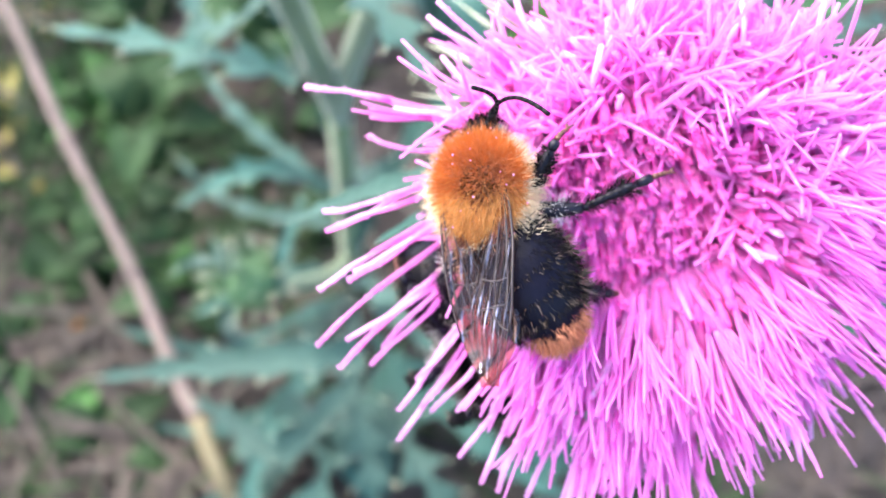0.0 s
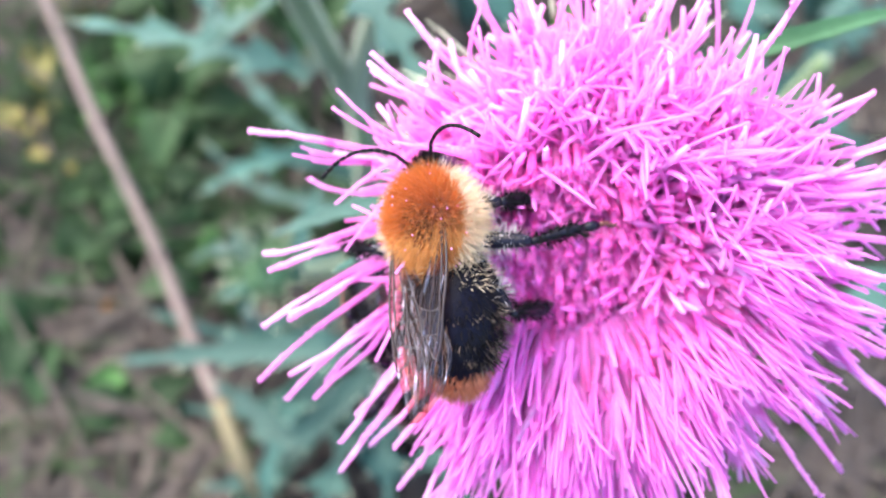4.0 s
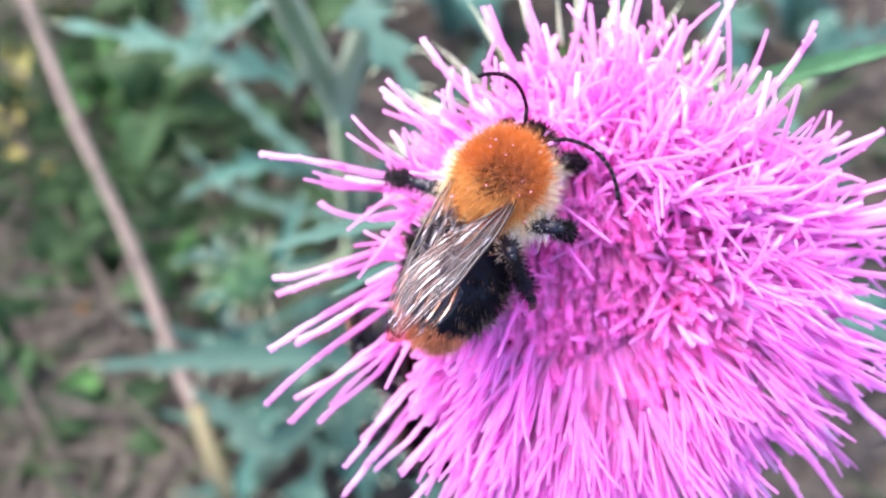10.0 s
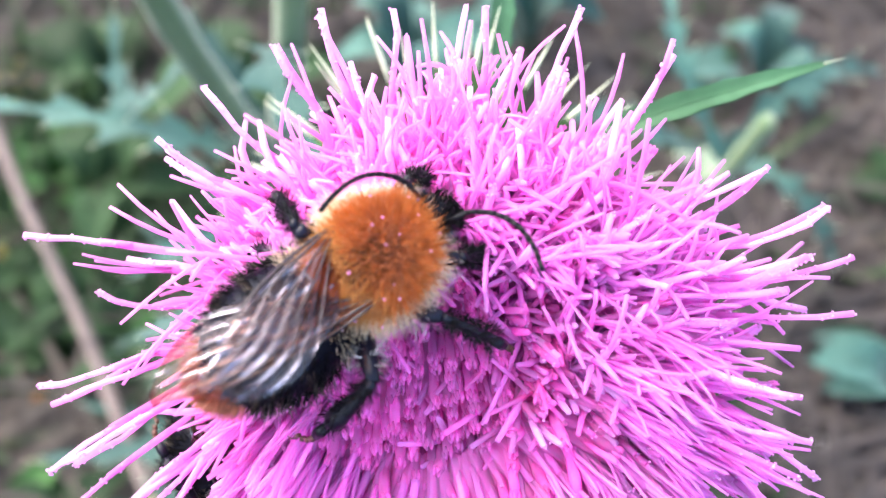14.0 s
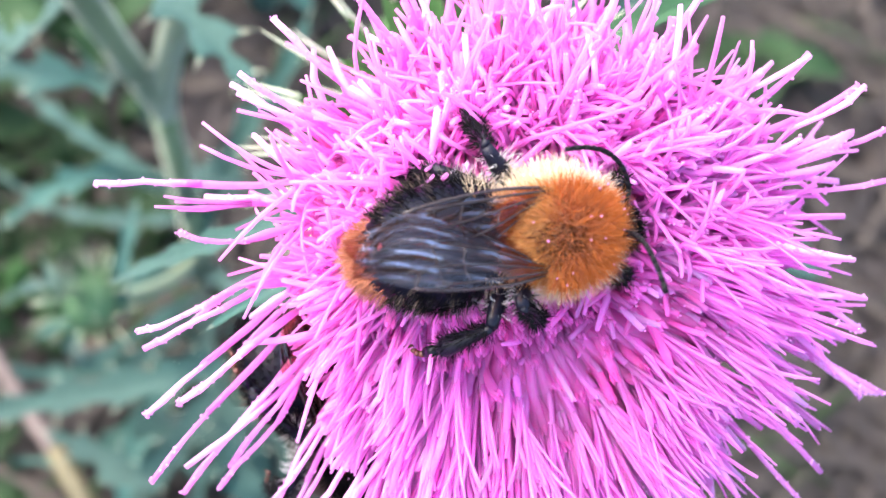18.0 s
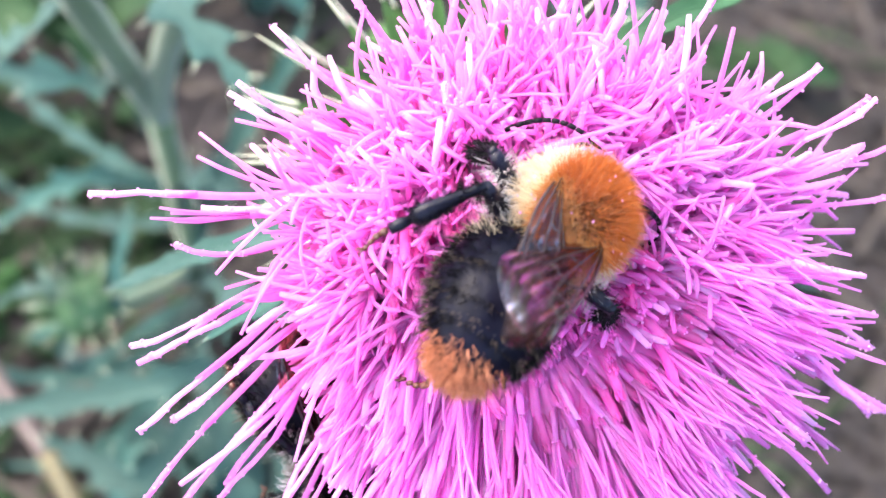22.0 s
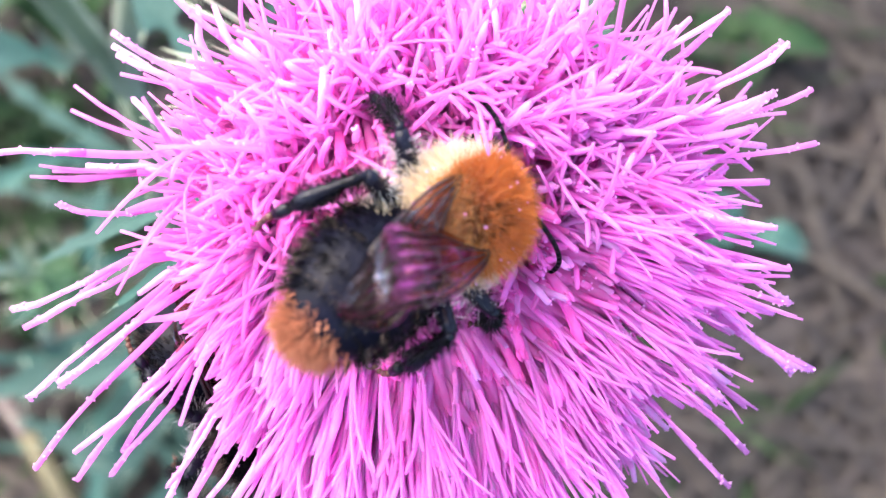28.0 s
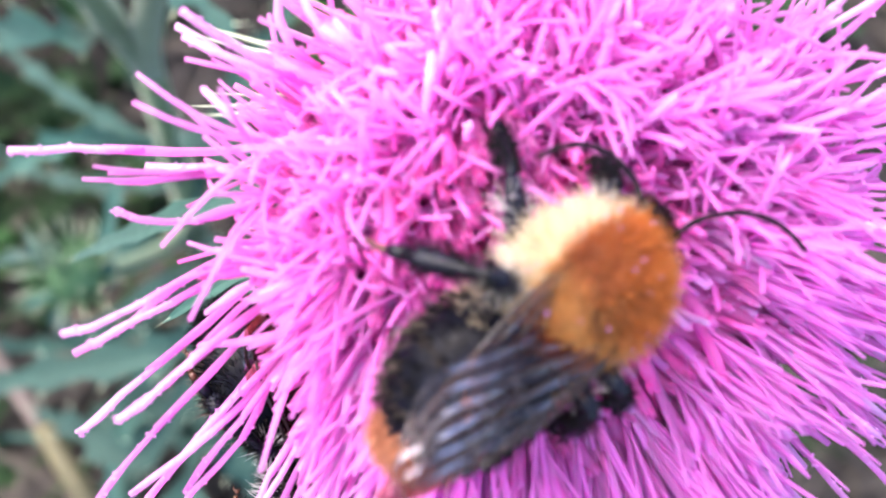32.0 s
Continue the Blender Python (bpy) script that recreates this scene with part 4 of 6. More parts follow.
tagged(blades("dead_stems", 230, (-0.135, -0.04, 0.0, 0.075), (0.025, 0.07), (0.0006, 0.0012), 0.02, M_STRAW, 9, 0.005), "thin brown dead stems strewn on the soil", "dead stems", kind="stuff")


def herb(name, x, y, n, size, mat, label, seed, high=0.02):
    """A low rosette or tuft of broad leaves, each a part."""
    rng = random.Random(seed)
    h = thing(name, (x, y, 0.0), label, "herb", "low herbs in the grass")
    for i in range(n):
        w = rng.uniform(0, 6.28)
        L = size * rng.uniform(0.7, 1.2)
        d = Vector((math.cos(w), math.sin(w), 0))
        top = high * rng.uniform(0.6, 1.3)
        line = spline([(0, 0, 0), tuple(d * L * 0.35 + Vector((0, 0, top))), tuple(d * L + Vector((0, 0, top * 0.8)))], 9)
        verts, faces = [], []
        side = Vector((-d.y, d.x, 0))
        for k, p in enumerate(line):
            s = k / 8
            ww = L * 0.26 * (math.sin(math.pi * s ** 1.3) ** 0.8 if 0 < s < 1 else 0.03)
            for c in (-1, -0.5, 0, 0.5, 1):
                verts.append(p + side * ww * c + Vector((0, 0, abs(c) * ww * 0.35)))
        for k in range(8):
            for c in range(4):
                a = k * 5 + c
                faces.append((a, a + 1, a + 6, a + 5))
        part("leaf", mesh_of("leaf", verts, faces, mat), h)
    return h


SORTS = {M_YELLOW: "yellowed broad-leaved herb in the grass", M_RUST: "withered orange-brown leaves in the litter", M_FRESH: "fresh bright green herb in the grass"}


def plant_herb(u, n, size, mat, high, seed):
    p = at(*u)
    herb("herb", p.x, p.y, n, size, mat, SORTS.get(mat, "low broad-leaved green herb in the grass"), seed, high)


# first seven herbs added to darken open ground that should lie in shade
plant_herb((-130, 18, -357), 9, 0.019, M_HERB, 0.012, 41)
plant_herb((-108, 26, -362), 9, 0.02, M_HERB, 0.014, 42)
plant_herb((-121, -13, -339), 8, 0.017, M_HERB, 0.01, 43)
plant_herb((-97, -7, -343), 9, 0.018, M_HERB, 0.012, 44)
plant_herb((-149, -16, -337), 8, 0.018, M_HERB, 0.01, 45)
plant_herb((-90, -25, -332), 8, 0.017, M_HERB, 0.012, 46)
plant_herb((-114, 4, -348), 9, 0.018, M_HERB, 0.014, 47)
plant_herb((-70, -9, -341), 8, 0.014, M_HERB, 0.012, 55)
plant_herb((-50, 5, -349), 7, 0.014, M_HERB, 0.012, 56)
plant_herb((-56, 46, -372), 7, 0.015, M_HERB, 0.014, 57)
plant_herb((-87, -14, -337), 6, 0.013, M_FRESH, 0.012, 58)
plant_herb((-72, 28, -360), 6, 0.013, M_HERB, 0.012, 59)
plant_herb((-140, 92, -370), 7, 0.026, M_HERB, 0.008, 70)
plant_herb((-176, 50, -365), 6, 0.022, M_HERB, 0.006, 71)
plant_herb((-112, 56, -355), 6, 0.024, M_HERB, 0.02, 72)
plant_herb((-118, 104, -392), 7, 0.028, M_HERB, 0.016, 73)
plant_herb((-110, -70, -300), 5, 0.020, M_HERB, 0.012, 74)
plant_herb((-150, -40, -320), 6, 0.022, M_HERB, 0.014, 75)
plant_herb((-60, 80, -380), 6, 0.028, M_HERB, 0.03, 76)
plant_herb((-30, -70, -306), 6, 0.028, M_LEAF, 0.03, 77)
plant_herb((40, -70, -306), 6, 0.026, M_LEAF, 0.03, 78)
plant_herb((10, 90, -398), 7, 0.028, M_LEAF, 0.03, 79)
plant_herb((60, 110, -410), 6, 0.026, M_LEAF, 0.03, 80)
plant_herb((180, -40, -320), 6, 0.022, M_LEAF, 0.015, 81)
plant_herb((210, 30, -360), 6, 0.022, M_HERB, 0.014, 82)
plant_herb((160, 90, -395), 6, 0.024, M_LEAF, 0.02, 83)
plant_herb((-178, 100, -390), 5, 0.024, M_YELLOW, 0.006, 84)
plant_herb((-176, 57, -375), 5, 0.016, M_YELLOW, 0.010, 85)
plant_herb((-158, 31, -360), 4, 0.012, M_YELLOW, 0.008, 86)
plant_herb((-124, -25, -327), 3, 0.012, M_RUST, 0.006, 87)
plant_herb((-136, 57, -374), 7, 0.017, M_FRESH, 0.012, 88)
plant_herb((-146, 69, -381), 6, 0.015, M_FRESH, 0.012, 89)
plant_herb((-119, 17, -352), 6, 0.014, M_FRESH, 0.010, 90)
plant_herb((-130, -65, -304), 5, 0.014, M_FRESH, 0.008, 91)


def pebble(u, size, seed):
    p = at(*u)
    rng = random.Random(seed)
    v, f = ball((0, 0, size * 0.35), (size, size * 0.8, size * 0.6), 14, 10)
    v = [Vector(q) * (1 + 0.18 * noise.noise(Vector(q) / size * 1.3 + Vector((seed, 0, 0)))) for q in v]
    ob = new("pebble", mesh_of("pebble", v, f, M_PEBBLE))
    ob.location = (p.x, p.y, -0.001)
    return tagged(ob, "small pale grey pebble lying in the litter", "pebble", "pebbles in the litter")


for i, (u, sz) in enumerate([((161, -39, -324), 0.0065), ((150, -55, -314), 0.005), ((175, -95, -292), 0.006), ((60, -95, -290), 0.0055), ((200, 60, -380), 0.006)]):
    pebble(u, sz, i + 1)


# ---- the bumblebee ----
WING_BASE = (-0.3, 2.75, 2.35)

def wing_outline(length, width):
    """Leading and trailing edge of a wing at a share t of its length."""
    def edges(t):
        lead = width * 0.20 * math.sin(math.pi * min(1, t * 1.05)) ** 0.7
        trail = -width * 0.86 * (math.sin(math.pi * min(1.0, 0.05 + 0.93 * t) ** 1.55) ** 0.75)
        return lead, trail
    return edges


def pleat(s, t, depth):
    """Fine lengthwise folds, deeper in the outer half."""
    return depth * (math.sin(38.0 * s - 11.0 * t + 1.3 * math.sin(7 * t)) * min(1, 0.35 + 2.0 * t * t) + 0.8 * math.sin(11 * s + 3 * t))


def membrane(length, width, side, rows=36, cols=61, depth=0.09):
    edges = wing_outline(length, width)
    verts, faces = [], []
    for i in range(rows):
        t = i / (rows - 1)
        lead, trail = edges(t)
        for j in range(cols):
            s = j / (cols - 1)
            y = lead + (trail - lead) * s
            fold = pleat(s, t, depth)
            camber = 0.35 * math.sin(math.pi * s) * (1 - 0.4 * t)
            verts.append(Vector((length * t, -y * side, camber + fold)))
    for i in range(rows - 1):
        for j in range(cols - 1):
            a = i * cols + j
            q = (a, a + cols, a + cols + 1, a + 1)
            faces.append(q if side < 0 else q[::-1])
    return verts, faces, edges


def build_wing(name, bee, base, side, turn):
    verts, faces, edges = membrane(WING, 4.9, side)
    wing = part(name, mesh_of(name, [v * S for v in verts], faces, M_WING), bee, "smoky translucent forewing with dark veins")
    wing.matrix_basis = pose(*(c * S for c in base), *turn)

    def vein(pts, r0, r1):
        line = []
        for p in spline([(t, s, 0) for t, s in pts], 14):
            t, s = max(0.0, min(1.0, p.x)), p.y
            lead, trail = edges(t)
            y = lead + (trail - lead) * s
            fold = pleat(s, t, 0.09)
            line.append(Vector((WING * t, -y * side, 0.35 * math.sin(math.pi * max(0, min(1, s))) * (1 - 0.4 * t) + fold)))
        k = len(line)
        return tube(line, [r0 + (r1 - r0) * i / (k - 1) for i in range(k)], 5)

    routes = [
        ([(0, 0.02), (0.2, 0.0), (0.45, 0.0), (0.72, 0.0)], 0.20, 0.12),
        ([(0, 0.25), (0.2, 0.16), (0.45, 0.10), (0.62, 0.05)], 0.16, 0.10),
        ([(0.02, 0.5), (0.2, 0.42), (0.42, 0.36), (0.58, 0.30), (0.74, 0.22)], 0.13, 0.06),
        ([(0.02, 0.7), (0.25, 0.66), (0.45, 0.60), (0.62, 0.55)], 0.12, 0.05),
        ([(0.0, 0.85), (0.2, 0.90), (0.45, 0.92)], 0.12, 0.05),
        ([(0.45, 0.10), (0.47, 0.36), (0.46, 0.60)], 0.08, 0.07),
        ([(0.58, 0.06), (0.60, 0.30), (0.62, 0.55)], 0.08, 0.06),
        ([(0.72, 0.02), (0.68, 0.22), (0.60, 0.30)], 0.10, 0.06),
        ([(0.28, 0.42), (0.30, 0.64)], 0.08, 0.07),
        ([(0.62, 0.55), (0.78, 0.62), (0.90, 0.60)], 0.05, 0.02),
        ([(0.45, 0.60), (0.60, 0.78), (0.70, 0.92)], 0.05, 0.02),
    ]
    # dark streaks on the folds of the outer half, drawn in as thin tubes
    for k in range(8):
        s0 = 0.10 + 0.105 * k
        routes.append(([(0.50 - 0.012 * k, s0), (0.68, s0 + 0.015 * math.sin(2.3 * k)), (0.80, s0 + 0.03 * math.cos(1.7 * k)), (0.95 - 0.008 * k, 0.1 + 0.85 * s0)], 0.042, 0.022))
    for route, r0, r1 in routes:
        v, f = vein(route, r0 * 0.62, r1 * 0.75)
        part("vein", mesh_of("vein", [p * S for p in v], f, M_VEIN), wing)
    hv, hf, _ = membrane(10.2, 3.6, side, 24, 45, 0.07)
    hind = part("hindwing", mesh_of("hindwing", [(v + Vector((0.3, 2.6 * side * 0.35, -0.35))) * S for v in hv], hf, M_WING), wing)
    return wing


def build_leg(bee, base, size, kind, turn, low, seed):
    """Upper and lower leg, which turn at the hip and at the knee. Returns both."""
    F, T = size
    femur = tube(spline([(0, 0, 0), (0.5 * F, 0, 0.22), (F, 0, 0)], 8), [0.58, 0.72, 0.76, 0.75, 0.70, 0.63, 0.55, 0.45], 10)
    upper = part("upper_leg", mesh_of("upper_leg", *scaled(femur), M_LEG), bee, "shiny black upper leg")
    upper.matrix_basis = pose(*(c * S for c in base), *turn)
    rng = np.random.default_rng(seed)
    n = 240
    u = rng.uniform(0.0, 0.75, n)
    pts = np.stack([u * F, 0 * u, 0 * u], 1)
    way = rng.normal(size=(n, 3)) * [0.3, 1, 1] + [0.4, 0, 0]
    root = pts + way / np.linalg.norm(way, axis=1, keepdims=True) * 0.6
    part("pale_hair", hair_mesh("pale_hair", root, way, rng.uniform(0.6, 1.6, n), 0.03, M_PALE, 0.2, seed + 50), upper, kind="stuff")
    n = 260
    u = rng.uniform(0.25, 1.0, n)
    way = rng.normal(size=(n, 3)) * [0.3, 1, 1] + [0.5, 0, 0]
    side = way * [0, 1, 1]
    root = np.stack([u * F, 0 * u, 0.2 * np.sin(u * math.pi)], 1) + side / np.linalg.norm(side, axis=1, keepdims=True) * 0.6
    part("bristles", hair_mesh("bristles", root, way, rng.uniform(0.3, 0.85, n), 0.026, M_BLACKFUR, 0.25, seed + 90), upper, kind="stuff")
    wide = 0.84 if kind == "hind" else 0.60
    E = T * 0.60
    v, f = tube(spline([(0, 0, 0), (0.5 * E, 0, 0.1), (E, 0, 0)], 10), [0.40, 0.44] + [0.44 + (wide - 0.44) * min(1, i / 5) for i in range(6)] + [wide * 0.95, 0.6 * wide], 12)
    v = [Vector((p.x, p.y * 0.75, p.z)) for p in v]
    lower = part("lower_leg", mesh_of("lower_leg", *scaled((v, f)), M_LEG), bee, "black bristly lower leg with a red-brown foot")
    lower.matrix_basis = pose(*(c * S for c in low[:3]), *low[3:])
    x = E
    for i, share in enumerate((0.45, 0.16, 0.14, 0.13, 0.12)):
        length = (T - E) * share
        r = (0.46, 0.27, 0.24, 0.21, 0.19)[i]
        drop = -0.14 * i * i * 0.5
        v, f = tube([(x, 0, drop), (x + length * 0.5, 0, drop - 0.05), (x + length * 0.93, 0, drop - 0.12)], [r * 0.75, r, r * 0.85], 8)
        part("tarsus", mesh_of("tarsus", *scaled((v, f)), M_TARSUS if i else M_LEG), lower)
        x += length
    end = Vector((T, 0, -1.2))
    for s in (1, -1):
        claw = tube(bezier(end, end + Vector((0.35, 0.25 * s, 0.1)), end + Vector((0.5, 0.3 * s, -0.35)), 5), [0.1, 0.09, 0.07, 0.05, 0.02], 5)
        part("claw", mesh_of("claw", *scaled(claw), M_TARSUS), lower)
    n = 620
    u = rng.uniform(0.03, 1, n)
    way = rng.normal(size=(n, 3)) * [0.3, 1, 1] + [0.75, 0, 0.1]
    side = way * [0, 1, 1]
    root = np.stack([u * E, 0 * u, 0 * u], 1) + side / np.linalg.norm(side, axis=1, keepdims=True) * (0.38 + 0.25 * wide * u[:, None])
    part("bristles", hair_mesh("bristles", root, way, rng.uniform(0.4, 1.1, n), 0.03, M_BLACKFUR, 0.2, seed), lower, kind="stuff")
    return upper, lower


def build_antenna(name, bee, base, side, turn):
    scape = tube([(0, 0, 0), (0.8, -0.7 * side, 0.35), (1.6, -1.4 * side, 0.6)], [0.22, 0.18, 0.2], 7)
    ant = part(name, mesh_of("antenna", *scaled(scape), M_BLACK), bee, "thin black elbowed antenna")
    ant.matrix_basis = pose(*(c * S for c in base), *turn)
    line = bezier((1.6, -1.4 * side, 0.6), (5.2, -3.2 * side, 0.9), (8.0, 0, 0), 12)
    for i in range(11):
        a, b = line[i], line[i].lerp(line[i + 1], 0.94)
        v, f = tube([a, a.lerp(b, 0.5), b], [0.175, 0.19, 0.18], 7)
        part("flagellum", mesh_of("flagellum", *scaled((v, f)), M_BLACK), ant)
    return ant


ABD_R = np.array((6.2, 4.3, 3.75))
ABD_C = np.array((-5.0, 0.0, -0.2))


def egg(d):
    """Blunter in front, drawn together towards the tail, belly flatter."""
    q = np.array(d, float)
    k = 1 - 0.22 * np.clip(-q[..., 0], 0, 1) ** 2 + 0.02 * q[..., 0]
    q[..., 1] *= k
    q[..., 2] *= k * np.where(q[..., 2] < 0, 0.8, 1.0)
    return q


def build_bee(rest, label, top, rear, patch, sides, tail):
    bee = thing("bumblebee", (0, 0, 0), label, "bee")
    rng = np.random.default_rng(5)
    # thorax
    R = np.array((3.75, 3.45, 3.0))
    v, f = ball((0, 0, 0), R, 30, 22)
    me = mesh_of("thorax", *scaled((v, f)), M_SKIN)
    me.materials.append(M_DOWN if sides is M_CREAM else M_SKIN)
    low = [sum(v[i][2] / R[2] - (0.08 if v[i][1] < 0 else 0.42) * abs(v[i][1] / R[1]) + 0.2 * v[i][0] / R[0] for i in q) / 4 < 0.22 for q in f]
    me.polygons.foreach_set("material_index", [1 if b else 0 for b in low])
    thorax = part("thorax", me, bee, "")
    p, nr = shell_points(13500, R, (0, 0, 0), lambda x, y, z: ((z > 0.22 - 0.2 * x + np.where(y < 0, 0.08, 0.42) * np.abs(y)) & ~((z > 0.2) & (((x - 0.08) / 0.42) ** 2 + ((y + 0.18) / 0.34) ** 2 < 1) & (np.sin(x * 41 + y * 37) > -0.6))) | ((x > 0.55) & (z > 0.0) & (np.abs(y) < 0.6)), 1)
    way = nr + np.array([-0.22, 0, 0.12]) + rng.normal(size=p.shape) * 0.24
    size = rng.uniform(0.9, 2.1, len(p))
    fore = p[:, 0] + rng.normal(size=len(p)) * 0.6 > 0.2
    way[~fore] += np.array([-0.75, 0, 0.1])
    part("upper_fur", hair_mesh("upper_fur", p[fore], way[fore], size[fore], 0.027, top, 0.35, 2), thorax, "ginger-orange fur", kind="stuff")
    hind = ~fore
    part("rear_fur", hair_mesh("rear_fur", p[hind], way[hind], size[hind] * 0.85, 0.027, rear, 0.35, 3), thorax, "paler golden fur", kind="stuff")
    p, nr = shell_points(900, R * 1.06, (0, 0, 0), lambda x, y, z: (z > 0.2) & (((x - 0.08) / 0.46) ** 2 + ((y + 0.18) / 0.38) ** 2 < 1), 6)
    way = nr + rng.normal(size=p.shape) * 0.5
    part("middle_fur", hair_mesh("middle_fur", p, way, rng.uniform(0.5, 1.35, len(p)), 0.042, patch, 0.4, 7), thorax, kind="stuff")
    p, nr = shell_points(7500, R, (0, 0, 0), lambda x, y, z: (z < 0.29 - 0.2 * x + np.where(y < 0, 0.08, 0.42) * np.abs(y)) & ~((x > 0.6) & (z > 0.05) & (np.abs(y) < 0.55)), 3)
    way = nr + np.array([-0.15, 0, -0.1]) + rng.normal(size=p.shape) * 0.26
    part("side_fur", hair_mesh("side_fur", p, way, rng.uniform(0.9, 2.2, len(p)), 0.045, sides, 0.35, 4), thorax, kind="stuff")
    p, nr = shell_points(34, R * 1.42, (0, 0, 0), lambda x, y, z: z > 0.25, 31)
    dust = merge(*[ball(c, (k, k, k), 6, 4) for c, k in zip(p.tolist(), rng.uniform(0.05, 0.10, 34).tolist())])
    part("pollen", mesh_of("pollen", *scaled(dust), M_STYLE), thorax, "pale pollen specks in the fur", kind="stuff")
    # head
    head = part("head", mesh_of("head", *scaled(ball((4.1, 0, -2.0), (1.55, 1.95, 1.95), 20, 14)), M_BLACK), bee, "black head with large dark eyes", (0.5 * S, 0, 0.4 * S))
    for s in (1, -1):
        v, f = ball((0, 0, 0), (0.75, 0.42, 1.25), 14, 12)
        part("eye", mesh_of("eye", [(Vector(q) + Vector((4.3, 1.72 * s, -1.75))) * S for q in v], f, M_EYE), head)
        jaw = tube(bezier((4.8, 0.7 * s, -3.4), (5.5, 0.55 * s, -3.9), (5.7, 0.1 * s, -4.3), 6), [0.34, 0.36, 0.32, 0.28, 0.2, 0.1], 8)
        part("mandible", mesh_of("mandible", *scaled(jaw), M_BLACK), head)
    tongue = tube(bezier((4.9, 0, -3.6), (5.4, 0, -4.9), (4.8, 0, -7.0), 9), [0.34, 0.32, 0.3, 0.27, 0.24, 0.2, 0.16, 0.12, 0.08], 8)
    part("proboscis", mesh_of("proboscis", *scaled(tongue), M_TARSUS), head)
    p, nr = shell_points(900, (1.55, 1.95, 1.95), (4.1, 0, -2.0), lambda x, y, z: (np.abs(y) < 0.72) & (x > -0.6), 8)
    way = nr + np.array([0.1, 0, 0.25]) + rng.normal(size=p.shape) * 0.3
    part("face_fur", hair_mesh("face_fur", p, way, rng.uniform(0.4, 0.95, len(p)), 0.035, M_BLACKFUR, 0.3, 9), head, kind="stuff")
    # abdomen: a core with overlapping plates
    v, f = ball((0, 0, 0), (1, 1, 1), 28, 22)
    q = egg(np.array(v)) * ABD_R * 0.97 + ABD_C
    abdomen = part("abdomen", mesh_of("abdomen", [Vector(c) * S for c in q.tolist()], f, M_BLACK), bee, "")
    abdomen.matrix_basis = pose(-3.0 * S, 0, -0.4 * S, *rest["abdomen"])
    bands = [(0.80, 0.42), (0.46, 0.06), (0.10, -0.30), (-0.26, -0.60), (-0.56, -0.84), (-0.80, -0.985)]
    for i, (x0, x1) in enumerate(bands):
        vs, fs = [], []
        steps, ring = 5, 34
        for a in range(steps + 1):
            x = x0 + (x1 - x0) * a / steps
            r = math.sqrt(max(0.0, 1 - x * x))
            lift = 1.0 + 0.022 * (a / steps) + 0.004 * i
            for b in range(ring):
                w = 2 * math.pi * b / ring
                d = egg(np.array([x, r * math.cos(w), r * math.sin(w)])) * ABD_R * np.array([1, lift, lift]) + ABD_C
                vs.append(Vector(d.tolist()) * S)
        for a in range(steps):
            for b in range(ring):
                c = (b + 1) % ring
                fs.append((a * ring + b, a * ring + c, (a + 1) * ring + c, (a + 1) * ring + b))
        part("tergite", mesh_of("tergite", vs, fs, M_PLATE), abdomen)
    back = np.array([-0.85, 0, 0])

    def coat(name, n, keep, lo, hi, mat, seed, lean=1.0, w=0.042):
        p, nr = shell_points(n, ABD_R * 1.02, ABD_C, keep, seed, egg)
        way = nr + back * lean + rng.normal(size=p.shape) * 0.26
        part(name, hair_mesh(name, p, way, rng.uniform(lo, hi, len(p)), w, mat, 0.3, seed), abdomen, kind="stuff")

    coat("black_fur", 3000, lambda x, y, z: (x > -0.66) & (z > -0.5) & ((x > 0.42) | (np.abs(y) > 0.62 - 0.1 * np.sin(31 * x)) | (z < 0.25)), 0.4, 1.1, M_BLACKFUR, 11, 0.9, 0.03)
    coat("black_fringe", 900, lambda x, y, z: ((np.abs(x - 0.08) < 0.035) | (np.abs(x + 0.28) < 0.035) | (np.abs(x + 0.55) < 0.03)) & (z > 0), 0.5, 1.0, M_BLACKFUR, 16, 1.2, 0.028)
    coat("grey_fringe", 420, lambda x, y, z: ((np.abs(x - 0.06) < 0.05) | (np.abs(x + 0.30) < 0.05) | (np.abs(x + 0.50) < 0.06)) & (z > -0.4), 0.4, 0.9, M_GREYFUR, 12, 0.9, 0.025)
    coat("side_fringe", 260, lambda x, y, z: (x > -0.7) & (np.abs(y) > 0.72) & (z < 0.35), 0.8, 1.6, M_GREYFUR, 13, 0.5)
    coat("tail_fur", 3000, lambda x, y, z: (x < -0.64 - 0.20 * np.abs(np.sin(913 * x + 571 * y))) & (x > -0.985) & (z > -0.75), 0.5, 1.35, tail, 14, 0.6, 0.026)
    coat("front_fur", 800, lambda x, y, z: (x > 0.66 - 0.25 * (np.abs(y) > 0.6)), 0.5, 1.1, sides, 15, 0.3)
    moves = {"abdomen": abdomen}
    for s, tag in ((1, "wing_l"), (-1, "wing_r")):
        moves[tag] = build_wing("wing", bee, (WING_BASE[0], WING_BASE[1] * s, WING_BASE[2]), s, rest[tag])
    for tag, x, size, kind in (("f", 1.4, (3.6, 5.2), "front"), ("m", -1.9, (5.0, 8.0), "mid"), ("h", -3.3, (5.6, 8.8), "hind")):
        for s in (1, -1):
            y = {"f": 1.6, "m": 2.3, "h": 1.9}[tag]
            key = "leg_" + ("l" if s > 0 else "r") + tag
            hip = (x, y * s, {"f": -1.8, "m": -1.5, "h": -1.6}[tag])
            moves[key], moves["low" + key] = build_leg(bee, hip, size, kind, rest[key], rest["low" + key], 20 + 3 * int(x + 4) + s)
    for s in (1, -1):
        key = "antenna_l" if s > 0 else "antenna_r"
